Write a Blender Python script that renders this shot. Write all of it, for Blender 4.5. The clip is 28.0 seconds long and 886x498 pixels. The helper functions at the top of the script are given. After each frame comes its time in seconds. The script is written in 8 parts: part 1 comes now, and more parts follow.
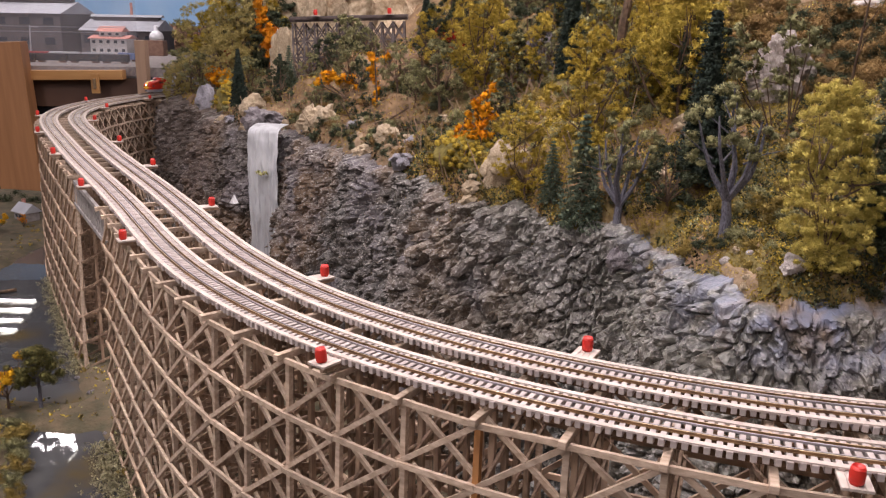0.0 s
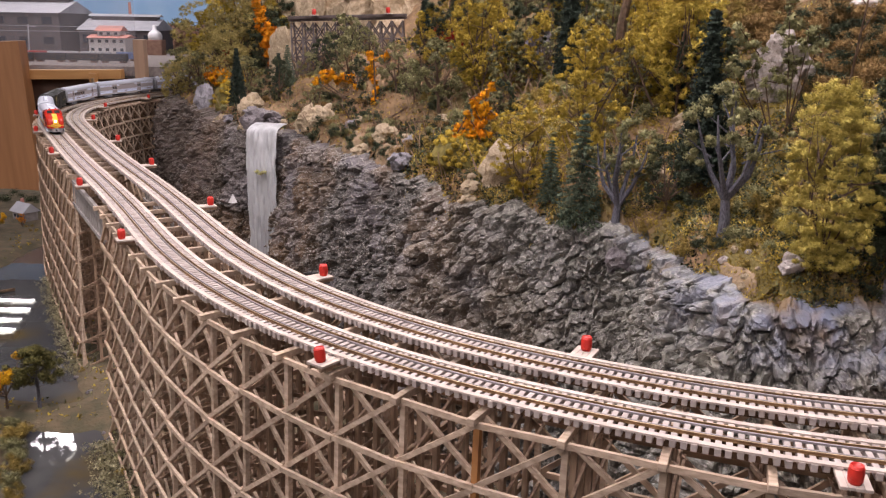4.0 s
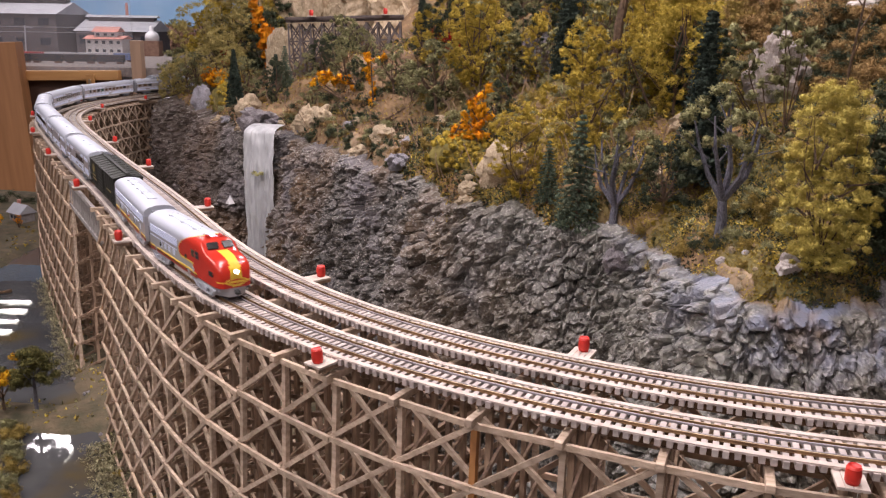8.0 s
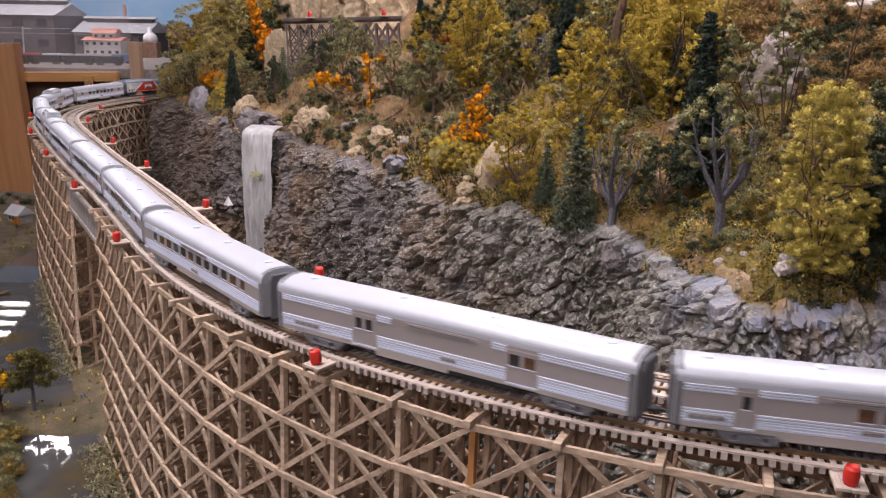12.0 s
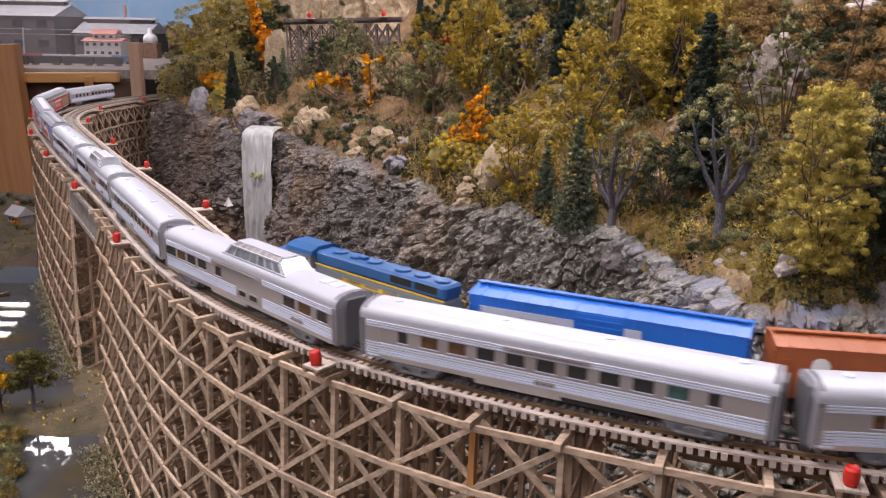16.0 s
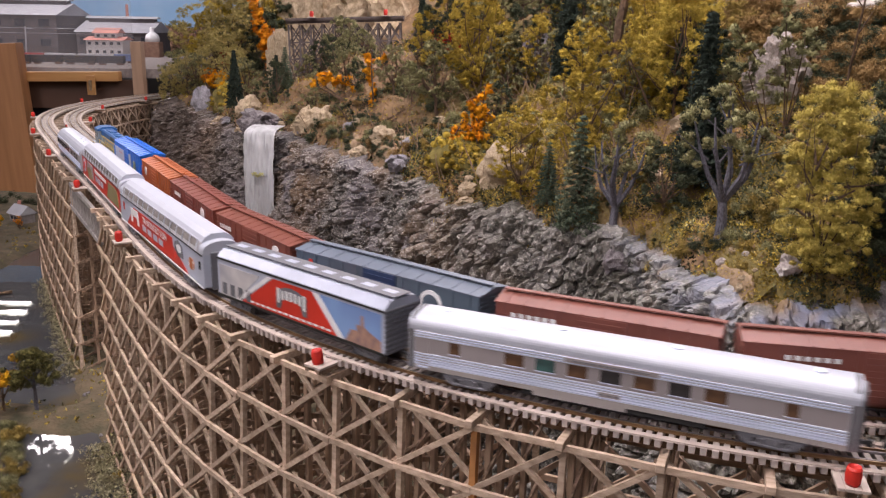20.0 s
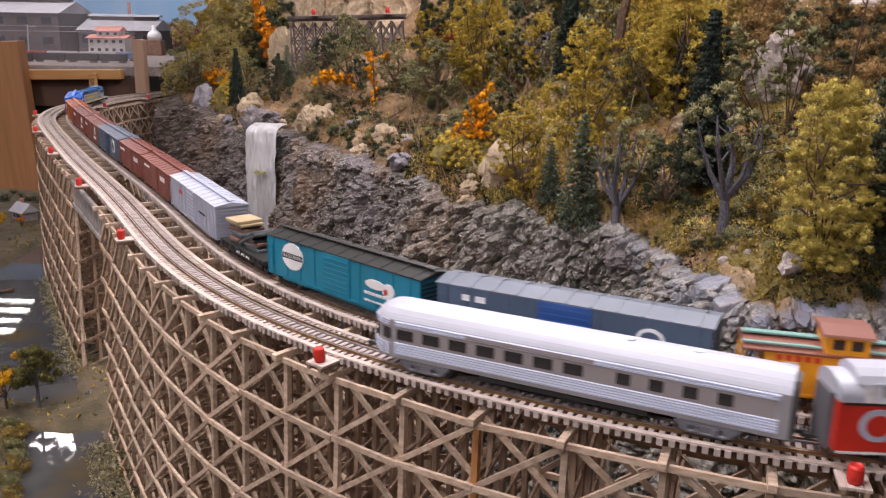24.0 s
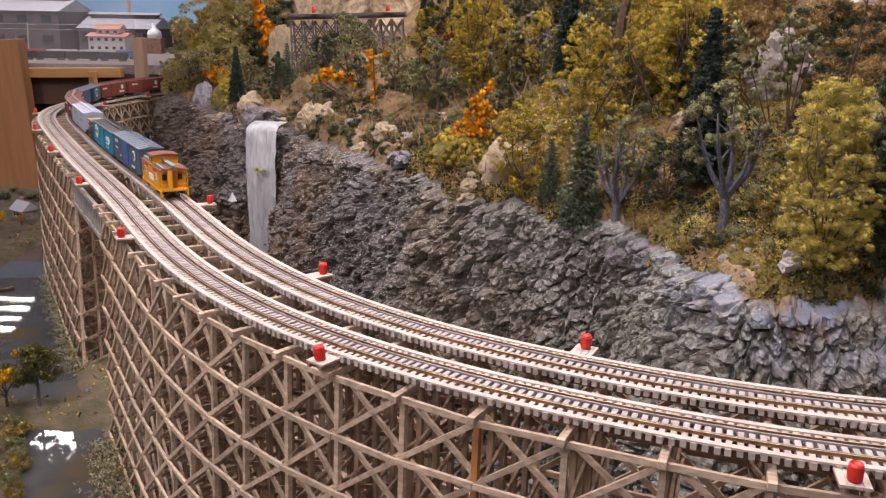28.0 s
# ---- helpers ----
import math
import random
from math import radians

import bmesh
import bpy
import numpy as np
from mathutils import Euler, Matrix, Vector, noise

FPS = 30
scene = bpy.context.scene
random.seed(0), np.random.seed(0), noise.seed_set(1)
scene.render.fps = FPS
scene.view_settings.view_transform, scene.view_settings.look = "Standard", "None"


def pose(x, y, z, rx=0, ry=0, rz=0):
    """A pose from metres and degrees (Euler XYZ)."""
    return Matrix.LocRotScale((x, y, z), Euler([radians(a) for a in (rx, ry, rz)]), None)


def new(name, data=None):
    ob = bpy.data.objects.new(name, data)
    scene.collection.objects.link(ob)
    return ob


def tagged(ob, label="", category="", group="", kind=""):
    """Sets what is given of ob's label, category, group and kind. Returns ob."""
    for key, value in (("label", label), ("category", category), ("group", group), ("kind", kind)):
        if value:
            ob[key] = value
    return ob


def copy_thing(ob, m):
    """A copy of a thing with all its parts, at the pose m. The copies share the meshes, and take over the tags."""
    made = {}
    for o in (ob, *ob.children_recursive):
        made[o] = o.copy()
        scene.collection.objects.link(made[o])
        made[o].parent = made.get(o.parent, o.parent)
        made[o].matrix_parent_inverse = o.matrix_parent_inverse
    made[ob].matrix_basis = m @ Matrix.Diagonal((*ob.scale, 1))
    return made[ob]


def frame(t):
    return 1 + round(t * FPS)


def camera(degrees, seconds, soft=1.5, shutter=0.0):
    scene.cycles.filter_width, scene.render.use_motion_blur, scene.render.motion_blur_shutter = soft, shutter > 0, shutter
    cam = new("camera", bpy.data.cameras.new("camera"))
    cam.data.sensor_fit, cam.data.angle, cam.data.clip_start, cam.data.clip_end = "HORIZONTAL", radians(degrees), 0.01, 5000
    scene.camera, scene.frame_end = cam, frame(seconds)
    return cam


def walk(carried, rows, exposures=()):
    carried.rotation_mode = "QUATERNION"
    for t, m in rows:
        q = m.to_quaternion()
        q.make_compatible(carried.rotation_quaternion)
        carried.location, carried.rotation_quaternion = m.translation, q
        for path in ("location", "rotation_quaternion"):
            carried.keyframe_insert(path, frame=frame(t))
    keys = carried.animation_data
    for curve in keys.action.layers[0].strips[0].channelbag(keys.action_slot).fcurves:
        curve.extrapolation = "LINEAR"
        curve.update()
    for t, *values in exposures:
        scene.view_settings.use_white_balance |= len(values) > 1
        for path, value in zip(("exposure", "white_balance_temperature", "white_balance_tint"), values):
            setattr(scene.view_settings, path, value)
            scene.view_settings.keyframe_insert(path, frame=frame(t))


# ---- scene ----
# One scale: the trestle carries two 16.5 mm gauge tracks. z = 0 is the top of the guard timbers.
FOV, TILT, LEAN, EYE_Z = 55.47, 14.95, 1.023, 0.2421
cam = camera(FOV, 28.0, 1.25, 0.35)
PIX = math.degrees(1 / 1491.04)


def eye(dx, dy):
    return pose(0, 0, EYE_Z, 90 - TILT + dy * PIX, 0, dx * PIX / 0.966) @ pose(0, 0, 0, 0, 0, LEAN)


SWAY = [(0, 0, 0), (0.5, -0.1, -0.7), (1, -0.3, -1.8), (1.5, -0.5, -2.9), (2, -0.9, -4.6), (2.5, -1.5, -4.9), (3, -1.7, -4.2),
        (3.5, -1.9, -2.4), (4.5, -2.3, 0), (5.5, -3.2, 1.1), (6, -4.4, 1.3), (7, -5.7, 1.3), (8, -6.6, 0.8), (9, -7.9, 0.6),
        (9.5, -8.6, 1.2), (10.5, -9.2, 2.6), (11.5, -9.5, 3.1), (12.5, -9.5, 3.0), (14.5, -9.5, 4.0), (15.5, -9.5, 4.5),
        (16.5, -9.1, 4.2), (17.5, -8.1, 4.2), (18.5, -7.3, 4.6), (19.5, -6.9, 3.6), (20.5, -5.6, 1.8), (21.5, -5.0, 1.0),
        (23.5, -3.4, -0.4), (24.5, -2.8, -1.0), (26, -2.8, -1.3), (27, -2.8, -1.3), (27.5, -2.8, -2.7), (28, -2.8, -3.9)]
walk(cam, [(t, eye(dx, dy)) for t, dx, dy in SWAY], [(0, -0.02), (8, -0.02), (12.5, -0.07), (15, -0.09), (17, -0.10), (19, -0.08), (21, -0.04), (24, -0.05), (28, -0.02)])

# ---- light: an exhibition room under rows of ceiling panels ----
scene.view_settings.exposure = 0.0
world = bpy.data.worlds.new("world")
scene.world = world
world.use_nodes = True
world.node_tree.nodes["Background"].inputs[0].default_value = (0.8, 0.85, 1, 1)
world.node_tree.nodes["Background"].inputs[1].default_value = 0.15
CEIL = 1.55
PANELS = [(-2.1, -1.0), (-2.1, 1.2), (-2.26, 4.86), (-0.4, -1.6), (-0.4, 0.5), (0.25, 2.9), (0.72, 1.50)]
for i, (px, py) in enumerate(PANELS):
    lamp = bpy.data.lights.new("ceiling_lamp", "AREA")
    lamp.shape, lamp.size, lamp.size_y = "RECTANGLE", 0.28, 1.15
    lamp.energy, lamp.color = 27.0, (1.0, 0.895, 0.96)
    new("ceiling_lamp", lamp).matrix_world = pose(px, py, CEIL - 0.075)
STRIPS = [(-3.79, 7.10), (-3.71, 6.85), (-3.66, 6.60), (-3.60, 6.37)]
for px, py in STRIPS:
    lamp = bpy.data.lights.new("strip_lamp", "AREA")
    lamp.shape, lamp.size, lamp.size_y = "RECTANGLE", 0.34, 0.07
    lamp.energy, lamp.color = 1.9, (1.0, 0.905, 0.968)
    new("strip_lamp", lamp).matrix_world = pose(px, py, CEIL - 0.075)


# ---- materials ----
def mat(name, c1, c2=None, scale=60.0, rough=0.7, metal=0.0, bump=0.0, bscale=None, vary=0.0, detail=4.0, spec=0.5, stretch=(1, 1, 1), island=False, stain=None, stain_scale=8.0, stain_at=0.55):
    m = bpy.data.materials.new(name)
    m.use_nodes = True
    nt = m.node_tree
    b = nt.nodes["Principled BSDF"]
    b.inputs["Roughness"].default_value, b.inputs["Metallic"].default_value = rough, metal
    b.inputs["Specular IOR Level"].default_value = spec
    c2 = c2 or tuple(v * 0.7 for v in c1)
    co = nt.nodes.new("ShaderNodeTexCoord")
    mp = nt.nodes.new("ShaderNodeMapping")
    mp.inputs["Scale"].default_value = stretch
    nt.links.new(co.outputs["Object"], mp.inputs["Vector"])
    n1 = nt.nodes.new("ShaderNodeTexNoise")
    n1.inputs["Scale"].default_value, n1.inputs["Detail"].default_value = scale, detail
    nt.links.new(mp.outputs[0], n1.inputs["Vector"])
    r = nt.nodes.new("ShaderNodeValToRGB")
    r.color_ramp.elements[0].position, r.color_ramp.elements[1].position = 0.32, 0.68
    r.color_ramp.elements[0].color, r.color_ramp.elements[1].color = (*c2, 1), (*c1, 1)
    nt.links.new(n1.outputs["Fac"], r.inputs[0])
    out = r.outputs[0]
    if stain:
        n2 = nt.nodes.new("ShaderNodeTexNoise")
        n2.inputs["Scale"].default_value, n2.inputs["Detail"].default_value = stain_scale, 5
        nt.links.new(co.outputs["Object"], n2.inputs["Vector"])
        r2 = nt.nodes.new("ShaderNodeValToRGB")
        r2.color_ramp.elements[0].position, r2.color_ramp.elements[1].position = stain_at, stain_at + 0.12
        nt.links.new(n2.outputs["Fac"], r2.inputs[0])
        mx = nt.nodes.new("ShaderNodeMix")
        mx.data_type = "RGBA"
        nt.links.new(r2.outputs[0], mx.inputs[0])
        nt.links.new(out, mx.inputs[6])
        mx.inputs[7].default_value = (*stain, 1)
        out = mx.outputs[2]
    if vary:
        src = nt.nodes.new("ShaderNodeNewGeometry").outputs["Random Per Island"] if island else nt.nodes.new("ShaderNodeObjectInfo").outputs["Random"]
        mr = nt.nodes.new("ShaderNodeMapRange")
        mr.inputs[3].default_value, mr.inputs[4].default_value = 1 - vary, 1 + vary
        nt.links.new(src, mr.inputs[0])
        hs = nt.nodes.new("ShaderNodeHueSaturation")
        nt.links.new(mr.outputs[0], hs.inputs["Value"])
        nt.links.new(out, hs.inputs["Color"])
        out = hs.outputs[0]
    nt.links.new(out, b.inputs["Base Color"])
    if bump:
        n3 = nt.nodes.new("ShaderNodeTexNoise")
        n3.inputs["Scale"].default_value, n3.inputs["Detail"].default_value = bscale or scale * 3, 6
        nt.links.new(mp.outputs[0], n3.inputs["Vector"])
        bp = nt.nodes.new("ShaderNodeBump")
        bp.inputs["Strength"].default_value, bp.inputs["Distance"].default_value = bump, 0.002
        nt.links.new(n3.outputs["Fac"], bp.inputs["Height"])
        nt.links.new(bp.outputs[0], b.inputs["Normal"])
    return m


def glow(name, c, strength):
    m = bpy.data.materials.new(name)
    m.use_nodes = True
    b = m.node_tree.nodes["Principled BSDF"]
    b.inputs["Base Color"].default_value = (*c, 1)
    b.inputs["Emission Color"].default_value, b.inputs["Emission Strength"].default_value = (*c, 1), strength
    return m


def rock(name):
    """Dark painted plaster rock with pale dry-brushed flecks, brown and violet washes."""
    m = mat(name, (0.165, 0.147, 0.132), (0.022, 0.019, 0.017), 80, 0.46, bump=0.9, bscale=210, detail=9, stain=(0.16, 0.105, 0.065), stain_scale=3.2, stain_at=0.49)
    nt = m.node_tree
    b = nt.nodes["Principled BSDF"]
    src = b.inputs["Base Color"].links[0].from_socket
    co = nt.nodes.new("ShaderNodeTexCoord")
    fleck = nt.nodes.new("ShaderNodeTexNoise")
    fleck.inputs["Scale"].default_value, fleck.inputs["Detail"].default_value = 270, 5
    ramp = nt.nodes.new("ShaderNodeValToRGB")
    ramp.color_ramp.elements[0].position, ramp.color_ramp.elements[1].position = 0.53, 0.66
    mx = nt.nodes.new("ShaderNodeMix")
    mx.data_type = "RGBA"
    wash = nt.nodes.new("ShaderNodeTexNoise")
    wash.inputs["Scale"].default_value = 9
    wr = nt.nodes.new("ShaderNodeValToRGB")
    wr.color_ramp.elements[0].position, wr.color_ramp.elements[1].position = 0.5, 0.7
    mw = nt.nodes.new("ShaderNodeMix")
    mw.data_type = "RGBA"
    for n in (fleck, wash):
        nt.links.new(co.outputs["Object"], n.inputs["Vector"])
    nt.links.new(wash.outputs["Fac"], wr.inputs[0])
    nt.links.new(wr.outputs[0], mw.inputs[0])
    nt.links.new(src, mw.inputs[6])
    mw.inputs[7].default_value = (0.155, 0.14, 0.148, 1)
    nt.links.new(fleck.outputs["Fac"], ramp.inputs[0])
    plain, less = nt.nodes.new("ShaderNodeMapRange"), nt.nodes.new("ShaderNodeMath")
    plain.inputs[1].default_value, plain.inputs[2].default_value, plain.inputs[3].default_value = -0.62, -0.30, 0.25
    less.operation = "MULTIPLY"
    nt.links.new(ramp.outputs[0], less.inputs[0])
    nt.links.new(plain.outputs[0], less.inputs[1])
    nt.links.new(less.outputs[0], mx.inputs[0])
    # the eastern end of the cliff is washed in pale blue grey
    sep = nt.nodes.new("ShaderNodeSeparateXYZ")
    nt.links.new(co.outputs["Object"], sep.inputs[0])
    east = nt.nodes.new("ShaderNodeMapRange")
    east.inputs[1].default_value, east.inputs[2].default_value, east.inputs[4].default_value = -0.12, 0.25, 0.75
    nt.links.new(sep.outputs[0], east.inputs[0])
    nt.links.new(sep.outputs[0], plain.inputs[0])
    west = nt.nodes.new("ShaderNodeMapRange")
    west.inputs[1].default_value, west.inputs[2].default_value, west.inputs[4].default_value = -0.35, -0.62, 0.6
    nt.links.new(sep.outputs[0], west.inputs[0])
    chips = nt.nodes.new("ShaderNodeTexNoise")
    chips.inputs["Scale"].default_value, chips.inputs["Detail"].default_value = 95, 10
    nt.links.new(co.outputs["Object"], chips.inputs["Vector"])
    chr_ = nt.nodes.new("ShaderNodeValToRGB")
    chr_.color_ramp.elements[0].position, chr_.color_ramp.elements[1].position = 0.40, 0.60
    chr_.color_ramp.elements[0].color, chr_.color_ramp.elements[1].color = (0.085, 0.080, 0.068, 1), (0.285, 0.278, 0.235, 1)
    nt.links.new(chips.outputs["Fac"], chr_.inputs[0])
    me_, mb_ = nt.nodes.new("ShaderNodeMix"), nt.nodes.new("ShaderNodeMix")
    me_.data_type = mb_.data_type = "RGBA"
    nt.links.new(east.outputs[0], me_.inputs[0])
    nt.links.new(mw.outputs[2], me_.inputs[6])
    nt.links.new(chr_.outputs[0], me_.inputs[7])
    nt.links.new(west.outputs[0], mb_.inputs[0])
    nt.links.new(me_.outputs[2], mb_.inputs[6])
    mb_.inputs[7].default_value = (0.085, 0.052, 0.034, 1)
    nt.links.new(mb_.outputs[2], mx.inputs[6])
    mx.inputs[7].default_value = (0.36, 0.33, 0.30, 1)
    # the lip above the last bents is brushed in bluish white and tan
    lipx, lipz, both, frost = nt.nodes.new("ShaderNodeMapRange"), nt.nodes.new("ShaderNodeMapRange"), nt.nodes.new("ShaderNodeMath"), nt.nodes.new("ShaderNodeMath")
    lipx.inputs[1].default_value, lipx.inputs[2].default_value = 0.19, 0.29
    lipz.inputs[1].default_value, lipz.inputs[2].default_value = -0.07, -0.005
    both.operation, frost.operation = "MULTIPLY", "MULTIPLY"
    patch, pr = nt.nodes.new("ShaderNodeTexNoise"), nt.nodes.new("ShaderNodeValToRGB")
    patch.inputs["Scale"].default_value, patch.inputs["Detail"].default_value = 34, 8
    pr.color_ramp.elements[0].position, pr.color_ramp.elements[1].position = 0.36, 0.54
    tone, tr = nt.nodes.new("ShaderNodeTexNoise"), nt.nodes.new("ShaderNodeValToRGB")
    tone.inputs["Scale"].default_value = 17
    tr.color_ramp.elements[0].position, tr.color_ramp.elements[1].position = 0.52, 0.66
    tr.color_ramp.elements[0].color, tr.color_ramp.elements[1].color = (0.20, 0.215, 0.29, 1), (0.27, 0.19, 0.115, 1)
    lip = nt.nodes.new("ShaderNodeMix")
    lip.data_type = "RGBA"
    nt.links.new(sep.outputs[0], lipx.inputs[0])
    nt.links.new(sep.outputs[2], lipz.inputs[0])
    nt.links.new(lipx.outputs[0], both.inputs[0])
    nt.links.new(lipz.outputs[0], both.inputs[1])
    for n in (patch, tone):
        nt.links.new(co.outputs["Object"], n.inputs["Vector"])
    nt.links.new(patch.outputs["Fac"], pr.inputs[0])
    nt.links.new(tone.outputs["Fac"], tr.inputs[0])
    nt.links.new(both.outputs[0], frost.inputs[0])
    nt.links.new(pr.outputs[0], frost.inputs[1])
    nt.links.new(frost.outputs[0], lip.inputs[0])
    nt.links.new(mx.outputs[2], lip.inputs[6])
    nt.links.new(tr.outputs[0], lip.inputs[7])
    nt.links.new(lip.outputs[2], b.inputs["Base Color"])
    return m


# Same timber as the outer posts; interior shade is put into this darker tone.
WOOD = mat("shade_darkened_wood", (0.38, 0.26, 0.175), (0.19, 0.12, 0.08), 40, 0.8, bump=0.3, vary=0.22, stretch=(6, 6, 1))
WOODL = mat("bracing_wood", (0.52, 0.38, 0.27), (0.35, 0.24, 0.165), 40, 0.8, bump=0.3, vary=0.25, island=True)
STRING = mat("stained_stringer", (0.19, 0.105, 0.055), (0.09, 0.05, 0.028), 40, 0.9)
TIE = mat("tie_wood", (0.50, 0.43, 0.40), (0.34, 0.28, 0.255), 90, 0.75, bump=0.3, vary=0.16)
TIES = mat("far_tie_wood", (0.50, 0.44, 0.39), (0.36, 0.30, 0.25), 90, 0.75, bump=0.2, vary=0.16, island=True)
GUARD = mat("guard_wood", (0.58, 0.49, 0.43), (0.43, 0.35, 0.30), 50, 0.7, bump=0.2)
RUST = mat("rail_rust", (0.27, 0.155, 0.07), (0.11, 0.06, 0.032), 90, 0.55, metal=0.3)
STEEL = mat("rail_head_steel", (0.50, 0.38, 0.24), (0.36, 0.26, 0.16), 90, 0.42, metal=0.8)
DULL = mat("dull_guard_rail", (0.33, 0.30, 0.31), (0.20, 0.175, 0.175), 70, 0.5, metal=0.3)
RED = mat("barrel_red", (0.62, 0.035, 0.02), (0.5, 0.02, 0.015), 120, 0.45)
ROCK = rock("cliff_rock")
SOIL = mat("hill_soil", (0.33, 0.205, 0.11), (0.105, 0.06, 0.032), 34, 0.95, bump=1.0, bscale=220, stain=(0.15, 0.115, 0.034), stain_scale=7, stain_at=0.43)
nt = SOIL.node_tree
moss = [n for n in nt.nodes if n.bl_idname == "ShaderNodeMix"][0]
amount = moss.inputs[0].links[0].from_socket
where, split, span, both = nt.nodes.new("ShaderNodeTexCoord"), nt.nodes.new("ShaderNodeSeparateXYZ"), nt.nodes.new("ShaderNodeMapRange"), nt.nodes.new("ShaderNodeMath")
span.inputs[1].default_value, span.inputs[2].default_value, span.inputs[3].default_value = -0.08, 0.10, 0.15
both.operation = "MULTIPLY"
nt.links.new(where.outputs["Object"], split.inputs[0])
nt.links.new(split.outputs[0], span.inputs[0])
nt.links.new(amount, both.inputs[0])
nt.links.new(span.outputs[0], both.inputs[1])
nt.links.new(both.outputs[0], moss.inputs[0])
BANK = mat("valley_ground", (0.13, 0.095, 0.055), (0.05, 0.045, 0.022), 30, 0.95, bump=1.0, bscale=180)
WATER = mat("pond_water", (0.080, 0.080, 0.080), (0.045, 0.046, 0.050), 14, 0.015, bump=0.02, bscale=26, stain=(0.095, 0.07, 0.03), stain_scale=6)
for n in WATER.node_tree.nodes:
    if n.bl_idname == "ShaderNodeTexNoise" and abs(n.inputs["Scale"].default_value - 26) < 0.1:
        n.inputs["Detail"].default_value = 0.3
FASCIA = mat("fascia_wood", (0.42, 0.20, 0.085), (0.32, 0.145, 0.06), 5, 0.5, stretch=(8, 8, 0.6))
BEAMW = mat("beam_wood", (0.55, 0.30, 0.11), (0.45, 0.22, 0.075), 5, 0.5, stretch=(0.6, 8, 8))
DARKW = mat("dark_panel", (0.11, 0.055, 0.035), (0.07, 0.035, 0.022), 4, 0.55)
BLACK = mat("black_cloth", (0.012, 0.011, 0.014), None, 60, 0.95)
ROOMW = mat("room_wall", (0.13, 0.118, 0.108), (0.11, 0.10, 0.09), 3, 0.9)
ROOMC = mat("room_ceiling", (0.24, 0.23, 0.225), (0.21, 0.205, 0.20), 3, 0.95)
CARPET = mat("room_carpet", (0.10, 0.09, 0.09), (0.07, 0.065, 0.065), 80, 0.98)


# ---- mesh helpers ----
def mesh_of(name, bm, material):
    me = bpy.data.meshes.new(name)
    bm.to_mesh(me)
    bm.free()
    for m in (material if isinstance(material, (list, tuple)) else [material]):
        me.materials.append(m)
    return me


def part(name, bm, material, parent=None, label="", m=None, smooth=False):
    me = bm if isinstance(bm, bpy.types.Mesh) else mesh_of(name, bm, material)
    if smooth:
        me.polygons.foreach_set("use_smooth", [True] * len(me.polygons))
    ob = new(name, me)
    ob.parent = parent
    if m is not None:
        ob.matrix_basis = m
    if label:
        ob["label"] = label
    return ob


def thing(name, label, category, group="", m=None, kind=""):
    ob = tagged(new(name), label, category, group, kind)
    if m is not None:
        ob.matrix_basis = m
    return ob


def box(bm, sx, sy, sz, m=None, bevel=0.0, mi=0):
    """A box of full sizes centred on the origin, then moved by m."""
    r = bmesh.ops.create_cube(bm, size=1, matrix=(m or Matrix()) @ Matrix.Diagonal((sx, sy, sz, 1)))
    fs = set(f for v in r["verts"] for f in v.link_faces)
    for f in fs:
        f.material_index = mi
    if bevel:
        es = list({e for f in fs for e in f.edges})
        bmesh.ops.bevel(bm, geom=es, offset=bevel, segments=1, affect="EDGES")


def boxm(sx, sy, sz, m=None, bevel=0.0):
    bm = bmesh.new()
    box(bm, sx, sy, sz, m, bevel)
    return bm


def cyl(bm, r1, r2, depth, m=None, n=12, mi=0):
    r = bmesh.ops.create_cone(bm, cap_ends=True, segments=n, radius1=r1, radius2=r2, depth=depth, matrix=m or Matrix())
    for f in {f for v in r["verts"] for f in v.link_faces}:
        f.material_index = mi


def bar(bm, a, b, w, h, mi=0):
    """A timber from a to b, w wide and h thick."""
    a, b = Vector(a), Vector(b)
    d = b - a
    q = d.to_track_quat("X", "Z").to_matrix().to_4x4()
    box(bm, d.length, w, h, Matrix.Translation((a + b) / 2) @ q, mi=mi)


def sheet(name, verts, faces, material):
    me = bpy.data.meshes.new(name)
    me.from_pydata([tuple(v) for v in verts], [], [tuple(f) for f in faces])
    me.materials.append(material)
    return me


# ---- the line of the two tracks ----
BEND = [-2.247, -1.0, -1.41, -0.765, 0.14, 0.078, -0.143, 0.031, -0.179, -0.968, -1.182, -0.914, -1.0, -1.0, -1.0, -1.0, -0.9, 0.0]
DECK, GAPW = 0.0415, 0.0225
OFF_A, OFF_B = (DECK + GAPW) / 2, -(DECK + GAPW) / 2
S_END = 4.3
_ss = np.linspace(0, S_END, 1500)
_k = np.interp(_ss, np.arange(len(BEND)) * 3.3 / 13, BEND)
_h = 3.1535 + np.concatenate([[0], np.cumsum((_k[1:] + _k[:-1]) / 2 * _ss[1])])
_hm = (_h[1:] + _h[:-1]) / 2
_x = 0.3917 + np.concatenate([[0], np.cumsum(np.cos(_hm) * _ss[1])])
_y = 0.4672 + np.concatenate([[0], np.cumsum(np.sin(_hm) * _ss[1])])


def line(s, off=0.0):
    """Place and heading at s along the middle line, off to its left; straight past both ends."""
    if s < 0:
        h = _h[0]
        x, y = _x[0] + s * math.cos(h), _y[0] + s * math.sin(h)
    elif s > S_END:
        h = _h[-1]
        x, y = _x[-1] + (s - S_END) * math.cos(h), _y[-1] + (s - S_END) * math.sin(h)
    else:
        x, y, h = (float(np.interp(s, _ss, a)) for a in (_x, _y, _h))
    return x - off * math.sin(h), y + off * math.cos(h), h


